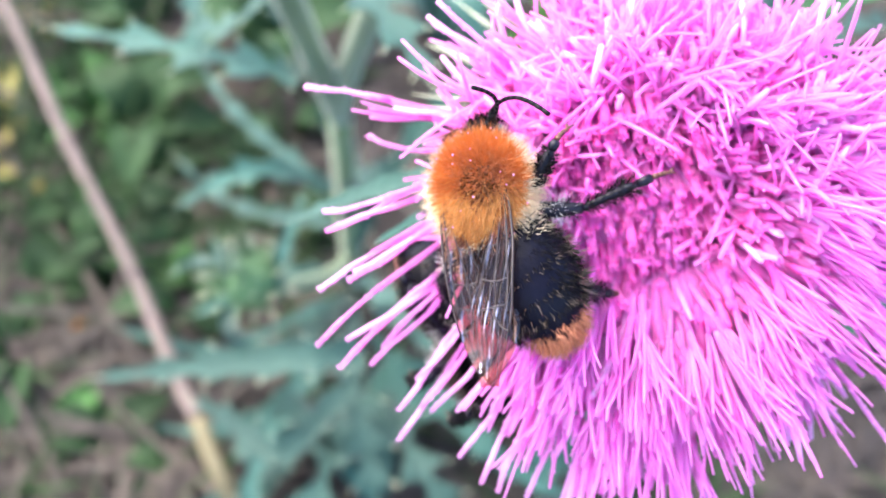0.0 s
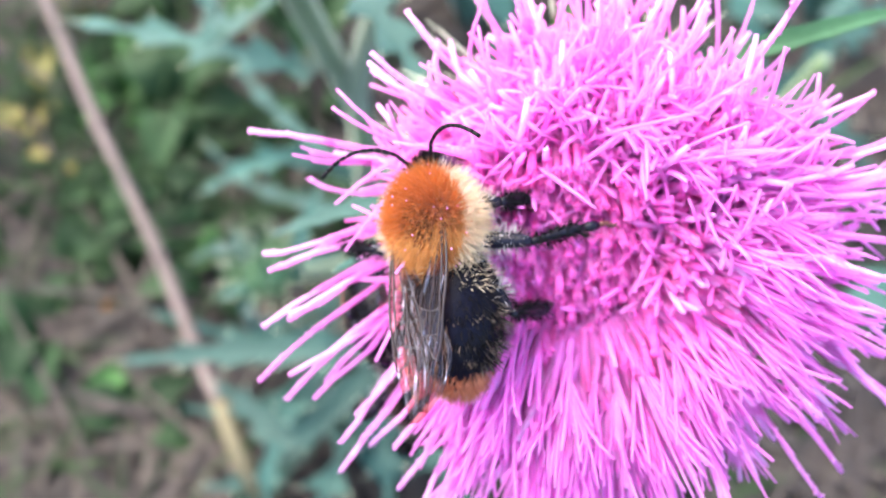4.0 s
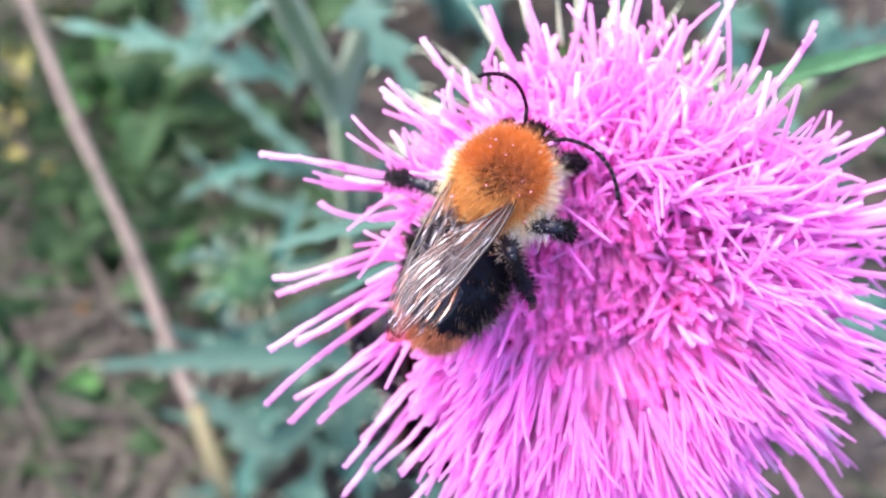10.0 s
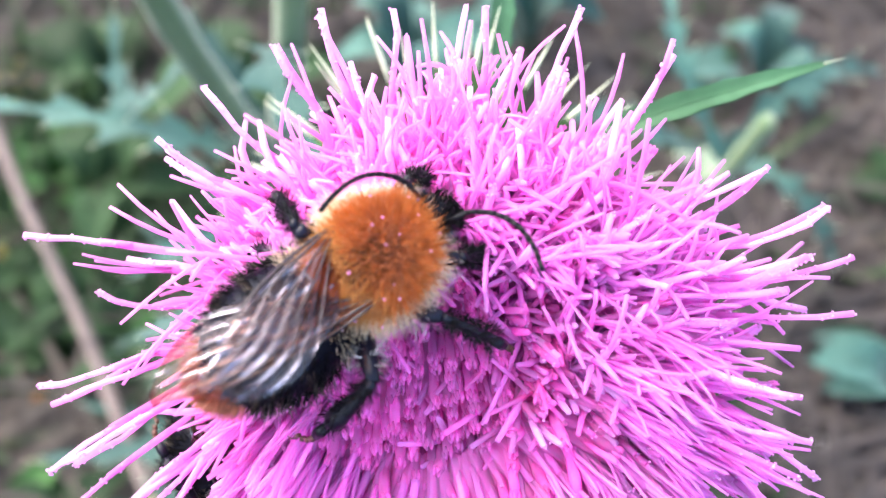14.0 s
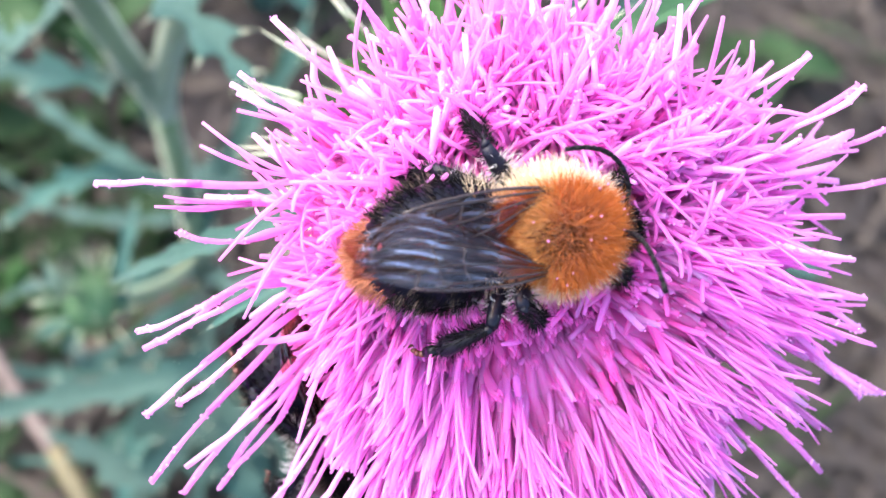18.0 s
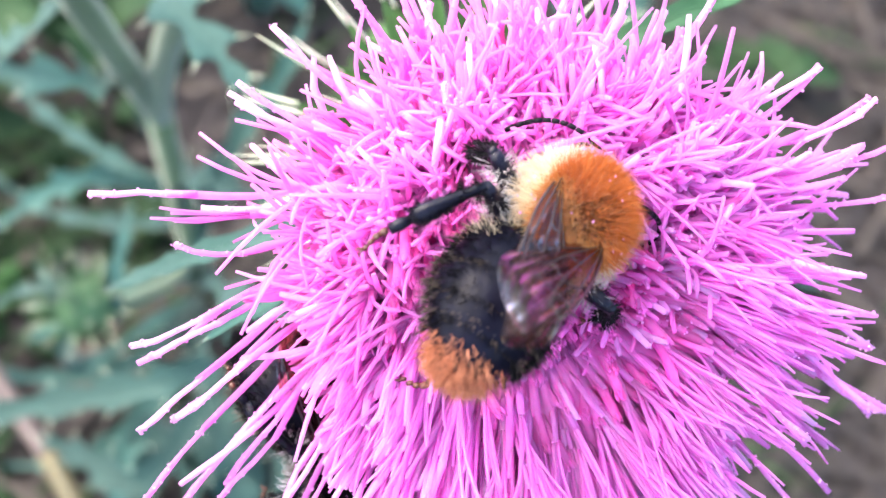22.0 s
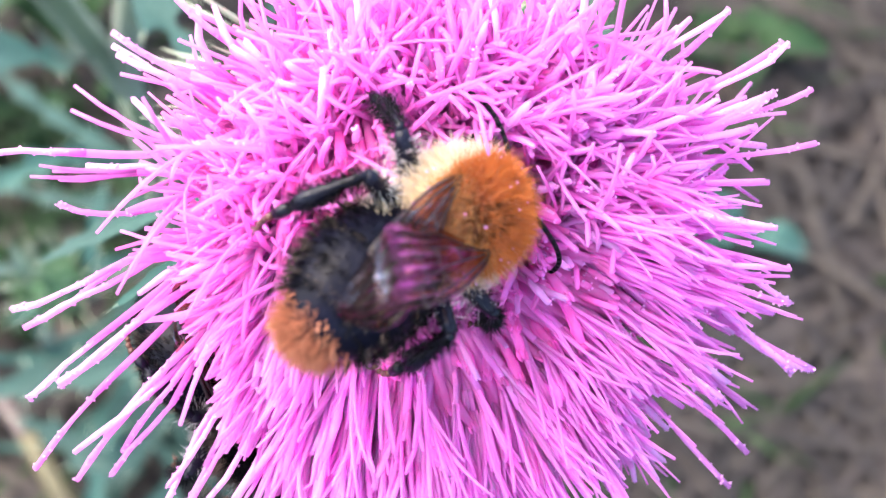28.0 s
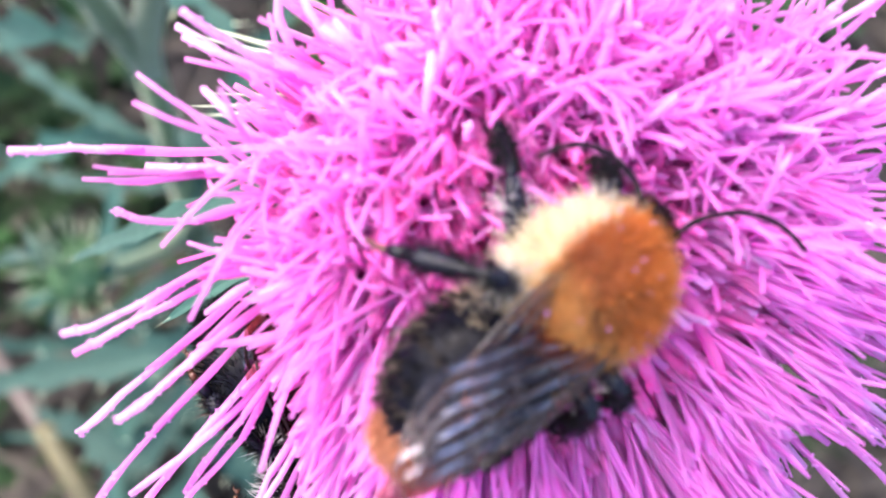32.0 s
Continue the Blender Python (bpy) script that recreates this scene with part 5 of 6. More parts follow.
        moves[key] = build_antenna("antenna", bee, (4.9, 0.9 * s, -0.3), s, rest[key])
    return bee, moves


REST = {
    "abdomen": (0, -20.1, -0.4),
    "antenna_l": (-58.5, 25.1, 96),
    "antenna_r": (46.1, 50.2, -50.9),
    "leg_lf": (0, -10.3, 25),
    "lowleg_lf": (4.61, 3.1, -1.16, 0, 76.41, 24.44),
    "leg_lm": (-1.9, -31.6, 83.3),
    "lowleg_lm": (-1.4, 6.53, 1.12, 1.43, 38.89, 63.97),
    "leg_lh": (0, 13.2, 129.3),
    "lowleg_lh": (-6.75, 6.12, -2.88, 0, 63.23, 159.62),
    "leg_rf": (2.9, -10.3, -25),
    "lowleg_rf": (4.61, -3.1, -1.16, 23.01, 76.41, -24.44),
    "leg_rm": (-5.9, -22.4, -73.5),
    "lowleg_rm": (-0.59, -6.73, 0.41, 119.28, 79.94, 58.68),
    "leg_rh": (-16.2, -54.1, -116.9),
    "lowleg_rh": (-4.79, -4.83, 2.94, -65.12, 23.04, -174.57),
    "wing_l": (-16, -16.9, -164.5),
    "wing_r": (16, -16, 178.2),
}
bee, moving = build_bee(REST, "furry ginger-brown and black bumblebee feeding on the pink thistle", M_ORANGE, M_GOLD, M_BROWNFUR, M_CREAM, M_TAIL)
hidden, limbs = build_bee(REST, "dark bumblebee half hidden beneath the outer pink florets", M_BLACKFUR, M_BLACKFUR, M_BLACKFUR, M_GREYFUR, M_BLACKFUR)
for tag, side in (("antenna_l", 1), ("antenna_r", -1)):
    limbs[tag].matrix_basis = pose(4.9 * S, 0.9 * side * S, -0.3 * S, 0, 80, 0)
hidden.matrix_basis = pose(-0.00073, -0.00679, 0.19638, -15.0, 32.3, -65.7)


# ---- what moves ----
def motions():
    walk(bee, [(t, pose(x, y, z, rx, ry, rz)) for t, x, y, z, rx, ry, rz in [
        (0, -0.00149, -0.00487, 0.21375, -29.8, -28.6, 95.8),
        (0.5, -0.00185, -0.00393, 0.21435, -42.7, -18.7, 107.1),
        (1, -0.00173, -0.00384, 0.21447, -54.7, -9.8, 111.6),
        (1.5, -0.00076, -0.00345, 0.21475, -54.5, -7.6, 113.4),
        (2, -0.00088, -0.00385, 0.21457, -53.2, -6.5, 113.1),
        (2.5, -0.00030, -0.00364, 0.21456, -50.6, -10.3, 113.5),
        (3, -0.00136, -0.00338, 0.21456, -51.9, -14.3, 111.6),
        (3.5, 0.00006, -0.00412, 0.21416, -47.9, -20.6, 109.6),
        (5.5, -0.00008, -0.00328, 0.21477, -29.5, -28.4, 77),
        (6, -0.00030, -0.00358, 0.21463, -26.9, -24.3, 69.8),
        (6.5, -0.00120, -0.00202, 0.21556, -32.2, -24.2, 77.8),
        (7, 0.00054, -0.00205, 0.21555, -30.9, -16.1, 67.6),
        (7.5, 0.00064, -0.00171, 0.21586, -26.9, -16.9, 71.1),
        (8, 0.00202, -0.00142, 0.21615, -24.2, -12.5, 66.3),
        (8.5, 0.00144, -0.00102, 0.21728, -17.7, -7.3, 83.7),
        (9, 0.00232, -0.00104, 0.21738, -17.5, -3.7, 75.5),
        (9.5, 0.00144, -0.00035, 0.21769, -14.5, -9.4, 78.6),
        (10, 0.00283, -0.00113, 0.21715, -8.3, -26.7, 55.2),
        (10.5, 0.00319, -0.00119, 0.21722, -2.2, -19.7, 65.4),
        (11, 0.00415, -0.00196, 0.21690, 2, -8.8, 68.1),
        (11.5, 0.00417, -0.00144, 0.21695, 4.2, -14.2, 53.9),
        (12, 0.00510, -0.00192, 0.21722, 5.5, -21.5, 35),
        (12.5, 0.00504, -0.00331, 0.21664, 14.4, -28.4, 30.7),
        (13, 0.00602, -0.00285, 0.21712, 19.4, -29.2, 27.8),
        (13.5, 0.00625, -0.00177, 0.21775, 17.8, -27.8, 25.9),
        (15.5, 0.00972, -0.00135, 0.21742, 20.3, -27.4, 24.7),
        (16, 0.00843, -0.00129, 0.21730, 18.5, -9, 29.2),
        (16.5, 0.00928, -0.00223, 0.21679, 21.5, -6.5, 25),
        (17, 0.01000, -0.00222, 0.21683, 23.8, 3.6, 20.8),
        (17.5, 0.01009, -0.00303, 0.21659, 30.8, 4.5, 1.7),
        (18, 0.00982, -0.00429, 0.21608, 30.4, -5, -11.8),
        (18.5, 0.00924, -0.00355, 0.21626, 24.8, 5.9, 17.7),
        (19, 0.00904, -0.00238, 0.21667, 22.6, 12.6, 11.1),
        (19.5, 0.00924, -0.00333, 0.21606, 27.8, 18.9, 2.2),
        (20, 0.00979, -0.00401, 0.21560, 27.8, 20, 16.5),
        (20.5, 0.01037, -0.00339, 0.21605, 24.3, -15, 15.2),
        (21, 0.01033, -0.00298, 0.21637, 24.4, -4.1, 19.7),
        (21.5, 0.00921, -0.00365, 0.21593, 24.2, -0.6, 23.8),
        (22, 0.01054, -0.00304, 0.21622, 24.6, 0.9, 26.2),
        (22.5, 0.01026, -0.00474, 0.21547, 31.1, -3.8, 9),
        (23, 0.00993, -0.00579, 0.21509, 33.9, -3.5, -1),
        (23.5, 0.00948, -0.00626, 0.21486, 30.8, -8, -9.4),
        (24, 0.00995, -0.00577, 0.21517, 27.5, -9.2, -3.2),
        (24.5, 0.01028, -0.00521, 0.21552, 29.5, -15.7, -12.5),
        (25, 0.01041, -0.00550, 0.21540, 29, -14.9, -2.3),
        (25.5, 0.01075, -0.00595, 0.21503, 29, -11.1, 5.3),
        (27.5, 0.00982, -0.00505, 0.21513, 32.8, 5.1, 22),
        (28, 0.01049, -0.00486, 0.21514, 33.5, 7, 20.2),
        (28.5, 0.01089, -0.00643, 0.21458, 29.2, -16.5, -10.1),
        (29, 0.01070, -0.00710, 0.21453, 27.8, -24.1, -10.5),
        (29.5, 0.01097, -0.00675, 0.21471, 35.6, -7.7, 7.3),
        (30, 0.00988, -0.00748, 0.21426, 43.6, -7.9, 3.6),
        (30.5, 0.00942, -0.00627, 0.21469, 37.4, 1.3, 15.3),
        (31, 0.01034, -0.00653, 0.21427, 31.3, 4.5, 12.2),
        (31.5, 0.00796, -0.00685, 0.21455, 37.7, 6, 21.5),
        (32, 0.00943, -0.00705, 0.21490, 41, -16.3, 22.2),
    ]])
    joint = {"abdomen": (-3.0, 0, -0.4), "wing_l": WING_BASE, "wing_r": (WING_BASE[0], -WING_BASE[1], WING_BASE[2]), "leg_lf": (1.4, 1.6, -1.8), "leg_rf": (1.4, -1.6, -1.8),
             "leg_lm": (-1.9, 2.3, -1.5), "leg_rm": (-1.9, -2.3, -1.5), "leg_lh": (-3.3, 1.9, -1.6), "leg_rh": (-3.3, -1.9, -1.6),
             "antenna_l": (4.9, 0.9, -0.3), "antenna_r": (4.9, -0.9, -0.3)}

    def swing(tag, rows):
        x, y, z = (c * S for c in joint[tag])
        walk(moving[tag], [(t, pose(x, y, z, rx, ry, rz)) for t, rx, ry, rz in rows])

    def carry(tag, rows):
        walk(moving[tag], [(t, pose(x * S, y * S, z * S, rx, ry, rz)) for t, x, y, z, rx, ry, rz in rows])

    swing("abdomen", [
        (0, 0, -13, 24.4), (0.5, 0, -8.3, 7.1), (1, 0, -4.1, -5), (1.5, 0, -4.3, -9), (2, 0, -8.7, -6.5), (2.5, 0, -4.1, -9.1),
        (3, 0, -1.4, -7.4), (3.5, 0, 0.5, -12.2), (5.5, 0, -11.7, -1.7), (6, 0, -18.7, 2.2), (6.5, 0, -20.1, 5.1), (7, 0, -20.2, 2.6),
        (7.5, 0, -11.7, 0.1), (8, 0, -13.9, 0.6), (8.5, 0, -13.7, -10.1), (9, 0, -20.1, -0.4), (9.5, 0, -16.9, -3.4), (10, 0, -2.8, 5.8),
        (10.5, 0, -6.8, 4.5), (11, 0, -14.6, -3.7), (11.5, 0, -14.1, 5.3), (12, 0, -6.7, 11.3), (12.5, 0, 1.6, 3.6), (13, 0, 10.2, 1.7),
        (13.5, 0, 10.1, 4.8), (15.5, 0, 34.2, -19.5), (16, 0, 9.4, -4.2), (16.5, 0, 8.7, 17.9), (17, 0, 10.3, 31.3), (17.5, 0, -11.5, 35.1),
        (18, 0, -1.2, 11.6), (18.5, 0, 3.4, 8.5), (19, 0, 2.9, -2), (19.5, 0, 15.4, 6.2), (20, 0, 11.6, 12.5), (20.5, 0, 6.7, 19),
        (21, 0, -5.1, 21.9), (21.5, 0, 21.3, 21.8), (22, 0, 4.4, 23.3), (22.5, 0, 7.4, 27.9), (23, 0, 3.2, 25.1), (23.5, 0, 8.3, 23.4),
        (24, 0, 2.8, 24.2), (24.5, 0, 7.4, 31.5), (25, 0, 3.7, 23.9), (25.5, 0, 0.4, 21.3), (27.5, 0, 0.6, 19), (28, 0, 4.1, 15.6),
        (28.5, 0, 18.5, 25.5), (29, 0, 9.7, 18.7), (29.5, 0, -1.9, 19.1), (30, 0, 5.9, 18.2), (30.5, 0, -1.3, 29.2), (31, 0, -5, 23),
        (31.5, 0, 7.4, 30.5), (32, 0, -4.7, 12.8),
    ])
    swing("antenna_l", [
        (0, 83, -58.5, -55.5), (0.5, 4.8, -35.2, 45.6), (1, 4.7, 19.4, 84.3), (1.5, -26.8, -2.1, 87.2), (2, -61.2, -18.8, 101.5), (3, -7.5, -20.9, 71.2),
        (4.5, -8.4, -66, 96.6), (6, -141.9, -64.8, -109.3), (6.33, 25, -67.1, 81.3), (6.67, 27.9, -19.4, 75.3), (7, 26, 28.3, 71.3), (8, -43.2, 17.1, 63.2),
        (9, -58.5, 25.1, 96), (9.5, -26.6, -25.1, 108.1), (10, 41.4, -69.8, 63.6), (10.5, -17.2, -29.7, 98.1), (11, -46, 13.7, 88), (11.5, -18.1, -18.5, 120.9),
        (12, -6.7, -60.1, 147.3), (13, 27.7, -75.2, 101.7), (13.5, 34.7, -69.8, 128.4), (14.33, -29.3, -32.6, 159.1), (15.17, -64.1, 5.7, 144.3), (16, -113.1, 25.1, 106.7),
        (17, -101, 32.9, 106.7), (17.5, -37.6, 4.4, 141.9), (18, 15.7, -38.7, 135.9), (18.5, -22.9, -5.4, 142.8), (19, -61.6, 24.9, 126.9), (20, -34.4, 17.2, 119.9),
        (21, -15, 8.3, 128.8), (22, -22, 15.2, 123.1), (23, 27.2, -35.5, 118.4), (24, 30.6, -45, 117), (25, 30.7, -66.4, 115.6), (26.5, -15.1, -12.1, 124.2),
        (28, -61.3, 31.9, 90.3), (28.5, -5.6, -9.5, 113.9), (29, 60.1, -51.1, 86.7), (30, 45.5, -27.8, 125.6), (30.33, 1.6, -3.6, 146.6), (30.67, -36.5, 27.8, 146.4),
        (31, -93.8, 49.3, 116.5), (31.5, -22.5, 18.1, 136.5), (32, 35.7, -10.5, 115.9),
    ])
    swing("antenna_r", [
        (0, 11, -33.5, -92.9), (1, 11, -33.5, -92.9), (1.5, 25, 19.9, -55.1), (2, 85.6, 40.4, 17.8), (2.5, 24.2, 22, -55.3), (3, 8.4, -30.4, -92.4),
        (6, 1.5, 21.4, -76.9), (7, 30.1, 26.3, -65.1), (8, 25.4, 14.9, -78), (9, 46.1, 50.2, -50.9), (10, 5.4, 13.2, -96.9), (11, 31.4, 28.1, -77.4),
        (12, 17.8, -10.4, -92.7), (13, -4.4, 4, -76.6), (13.5, -8.8, -22.2, -65.5), (14.75, -32, 9.1, -60.8), (16, -58.8, 39.5, -70.6), (16.33, -6.6, 44.4, -79.8),
        (16.67, 52.2, 52.9, -79.5), (17, 121.6, 56.5, -66.1), (17.5, 91.8, -3.9, -83.5), (18, 57.4, -64.2, -62.7), (18.5, 76, -17, -63.7), (19, 95.5, 28.2, -49.3),
        (19.5, 57.5, 22.1, -35.9), (20, 19.6, 24.8, -21.5), (21, -29.8, 50.5, -73.1), (21.5, 10, 51, -69.2), (22, 49.5, 49.8, -65.8), (22.5, 22, -11, -93.4),
        (23, 13.2, -76.3, -103), (24, 10.7, -42.5, -115.6), (25, -21.5, -35.1, -91.2), (26.5, 21.7, 2.9, -96.3), (28, 71.6, 33.2, -71.2), (28.5, 53, -26.9, -72.1),
        (29, -31.3, -74.2, 2.9), (29.5, -25.4, -68.6, -39.5), (30, -30, -63.1, -72.1), (30.5, -24.1, -13.9, -56.7), (31, -3.7, 31.4, -33.8), (32, -5.7, -15.5, -36),
    ])
    swing("leg_lf", [
        (0, 0, -10.3, 25), (32, 0, -10.3, 25),
    ])
    carry("lowleg_lf", [
        (0, 4.61, 3.1, -1.16, 0, 76.41, 24.44), (32, 4.61, 3.1, -1.16, 0, 76.41, 24.44),
    ])
    swing("leg_lm", [
        (0, 0, 22.8, 74.2), (0.5, -1.1, -11, 64.4), (1, 5.1, -44.3, 51.7), (1.5, -2.5, -46.9, 62.3), (2, -10.9, -48.3, 73.7), (2.5, -8.4, -48.3, 70.4),
        (3, -5.9, -48.3, 67), (3.5, -7.1, -36.5, 68.8), (5.5, -8.2, 10.9, 73.2), (6, -7.9, 22.8, 74.2), (7, -7.9, 22.8, 74.2), (7.5, -6.8, -14.1, 87.6),
        (8, -17.7, -50, 106.9), (8.5, -8, -41.4, 93.5), (9, -1.9, -31.6, 83.3), (9.5, -8.2, -29.4, 95.7), (10, -13.7, -26, 107.5), (10.5, -10.8, -19.8, 100),
        (11, -8.8, -13.2, 93.1), (11.5, -4.5, -26.2, 80.4), (12, 3.9, -37.9, 64.7), (12.5, 1.5, -40.8, 68.5), (13, -1.2, -43.6, 72.6), (13.5, -6.3, -69.3, 78.6),
        (15.5, -42.8, -65.8, 117.8), (16, -49.4, -63.6, 125.1), (16.5, -24.5, -59.5, 96.9), (17, -8.4, -50.9, 77.4), (17.5, -30.3, -43, 107), (18, -42.9, -29.5, 128.1),
        (18.5, -40.6, -39.3, 124), (19, -36.8, -49, 118.5), (19.5, -37.4, -44.5, 119.4), (20, -38, -40.1, 120.2), (20.5, -31.7, -43.2, 110.8), (21, -24.5, -45.5, 100.5),
        (21.5, -24.5, -39.1, 100.5), (22, -24.5, -32.7, 100.4), (22.5, -25.1, -14.2, 102.1), (23, -25.3, 4.3, 103.5), (23.5, -25.3, -0.8, 103.9), (24, -25.3, -5.8, 104.4),
        (24.5, -24.9, -5.8, 100.6), (25, -24.5, -5.8, 96.8), (25.5, -24.5, -9.6, 96.3), (27.5, -23.8, -24.9, 94.1), (28, -23.5, -28.7, 93.5), (28.5, -27.4, -19.8, 103),
        (29, -29.7, -10.4, 111.4), (29.5, -28.7, 1, 100.4), (30, -30.1, 12.4, 89.2), (30.5, -29.9, -6.1, 92.3), (31, -30.8, -24.6, 95.7), (31.5, -26, -6.1, 78),
        (32, -27, 13.1, 61.6),
    ])
    carry("lowleg_lm", [
        (0, -0.65, 6.74, -3.43, 0, 69.48, 45), (0.5, 0.22, 6.73, -0.55, 6.19, 38.43, 52.37), (1, 0.32, 5.11, 1.99, 7.23, 7.21, 54.97), (1.5, -0.31, 5.33, 2.15, 7.65, 2.01, 60.12),
        (2, -0.97, 5.49, 2.23, 7.59, -3.21, 65.23), (2.5, -0.78, 5.43, 2.24, 6.9, -6.53, 73.36), (3, -0.6, 5.36, 2.23, 5.74, -9.73, 81.59), (3.5, -0.45, 6.05, 1.47, 5.89, 3.83, 78.69),
        (5.5, -0.48, 7, -2.45, -4.7, 57.31, 60.21), (6, -0.65, 6.74, -3.43, -18.39, 69.48, 45), (7, -0.65, 6.74, -3.43, -18.39, 69.48, 45), (7.5, -1.7, 7.14, -0.28, 3.88, 56.65, 69.75),
        (8, -2.84, 5.38, 2.33, 12.51, 41.51, 81.06), (8.5, -2.13, 6.05, 1.8, 6.79, 40.52, 72.35), (9, -1.4, 6.53, 1.12, 1.43, 38.89, 63.97), (9.5, -2.33, 6.64, 0.95, 12.22, 40.28, 80.83),
        (10, -3.25, 6.59, 0.69, 23.1, 39.19, 97.77), (10.5, -2.72, 6.93, 0.19, 9.98, 41.2, 77.57), (11, -2.16, 7.16, -0.35, -3.27, 39.59, 57.25), (11.5, -1.15, 6.72, 0.71, -7.69, 39.99, 50.34),
        (12, -0.21, 5.87, 1.57, -12.16, 39.98, 43.39), (12.5, -0.51, 5.82, 1.77, -6.11, 54.38, 51.58), (13, -0.82, 5.75, 1.95, 8.58, 67.63, 68.23), (13.5, -1.55, 4.03, 3.18, 48.16, 56.9, 112.3),
        (15.5, -2.86, 4.12, 3.06, 24.56, -0.31, 70), (16, -3.18, 4.12, 2.98, 25.51, -15.5, 63.17), (16.5, -2.2, 4.82, 2.81, 26.12, 19.62, 79.26), (17, -1.21, 5.38, 2.38, 42.22, 52.43, 105.23),
        (17.5, -2.97, 5.8, 1.91, 45.28, 55.63, 109.02), (18, -4.58, 5.73, 0.96, 49.02, 58.7, 113.47), (18.5, -4.06, 5.51, 1.67, 21.05, 67.65, 82.37), (19, -3.47, 5.18, 2.27, -19.17, 66.96, 39.07),
        (19.5, -3.65, 5.41, 2.01, -15.08, 66.3, 43.53), (20, -3.82, 5.61, 1.72, -11.24, 65.52, 47.74), (20.5, -3.19, 5.71, 1.92, -1.53, 69.29, 58.24), (21, -2.54, 5.74, 2.07, 11.97, 72.18, 72.53),
        (21.5, -2.61, 6.11, 1.65, -4.48, 74.49, 55.37), (22, -2.66, 6.44, 1.2, -24.39, 75.14, 34.76), (22.5, -2.92, 7.04, -0.27, 8.93, 71.7, 69.42), (23, -3.06, 7.15, -1.87, 27.28, 64.38, 89.14),
        (23.5, -3.1, 7.15, -1.43, 38.29, 65.62, 101.29), (24, -3.14, 7.12, -0.99, 49.99, 65.81, 114.11), (24.5, -2.81, 7.19, -0.99, 50.09, 63.98, 114.22), (25, -2.49, 7.24, -1, 50.18, 62.14, 114.32),
        (25.5, -2.44, 7.2, -0.67, 42.2, 63.39, 105.34), (27.5, -2.23, 6.82, 0.61, 8.22, 62.11, 67.41), (28, -2.17, 6.68, 0.9, 1.11, 60.32, 59.31), (28.5, -2.96, 6.88, 0.19, 26.96, 47.97, 90.75),
        (29, -3.7, 6.88, -0.6, 38.21, 30.68, 108.22), (29.5, -2.8, 7.22, -1.59, 32.79, 44.99, 99.46), (30, -1.84, 7.18, -2.58, 21.41, 58.2, 85.07), (30.5, -2.1, 7.27, -0.97, 12.5, 56.49, 74.49),
        (31, -2.35, 6.82, 0.58, 4.71, 53.98, 65.03), (31.5, -0.87, 7.16, -0.97, -4.89, 62.49, 53.77), (32, 0.42, 6.58, -2.63, -22.37, 69.43, 34.69),
    ])
    swing("leg_lh", [
        (0, 0, 13.2, 129.3), (13.5, 0, 13.2, 129.3), (15.5, 0.4, 5.2, 131.5), (16, 0.4, 3.2, 132.1), (16.5, 1.2, 9.4, 139), (17, 2.7, 15.4, 146.3),
        (17.5, 3.4, 6, 149.7), (18, 3.4, -3.4, 153.1), (18.5, 3.5, 2.9, 142.2), (19, 2.3, 9.1, 131.2), (19.5, 1, 10.6, 123.6), (20, -0.5, 11.9, 115.9),
        (20.5, 0.4, -24.3, 108.1), (21, 11.2, -59.7, 92.7), (21.5, -2.8, -56.2, 109.3), (22, -13.4, -50.9, 122.4), (22.5, -13.7, -47, 122.9), (23, -14, -43.2, 123.2),
        (23.5, -13.7, -46.8, 122.8), (24, -13.4, -50.5, 122.4), (24.5, -13.6, -45.3, 122.7), (25, -13.9, -40.1, 123.1), (25.5, -14.7, -40.7, 124.3), (27.5, -18.2, -42.7, 129.5),
        (28, -19.1, -43.2, 130.9), (28.5, -15.4, -42.1, 125.5), (29, -12, -40.7, 120.3), (29.5, -7.8, -48.1, 114.3), (30, -1.6, -55, 106.4), (30.5, -9.8, -52.6, 116.6),
        (31, -16.8, -49.5, 125.6), (31.5, -6.7, -55, 112.8), (32, 6.8, -58.9, 96.7),
    ])
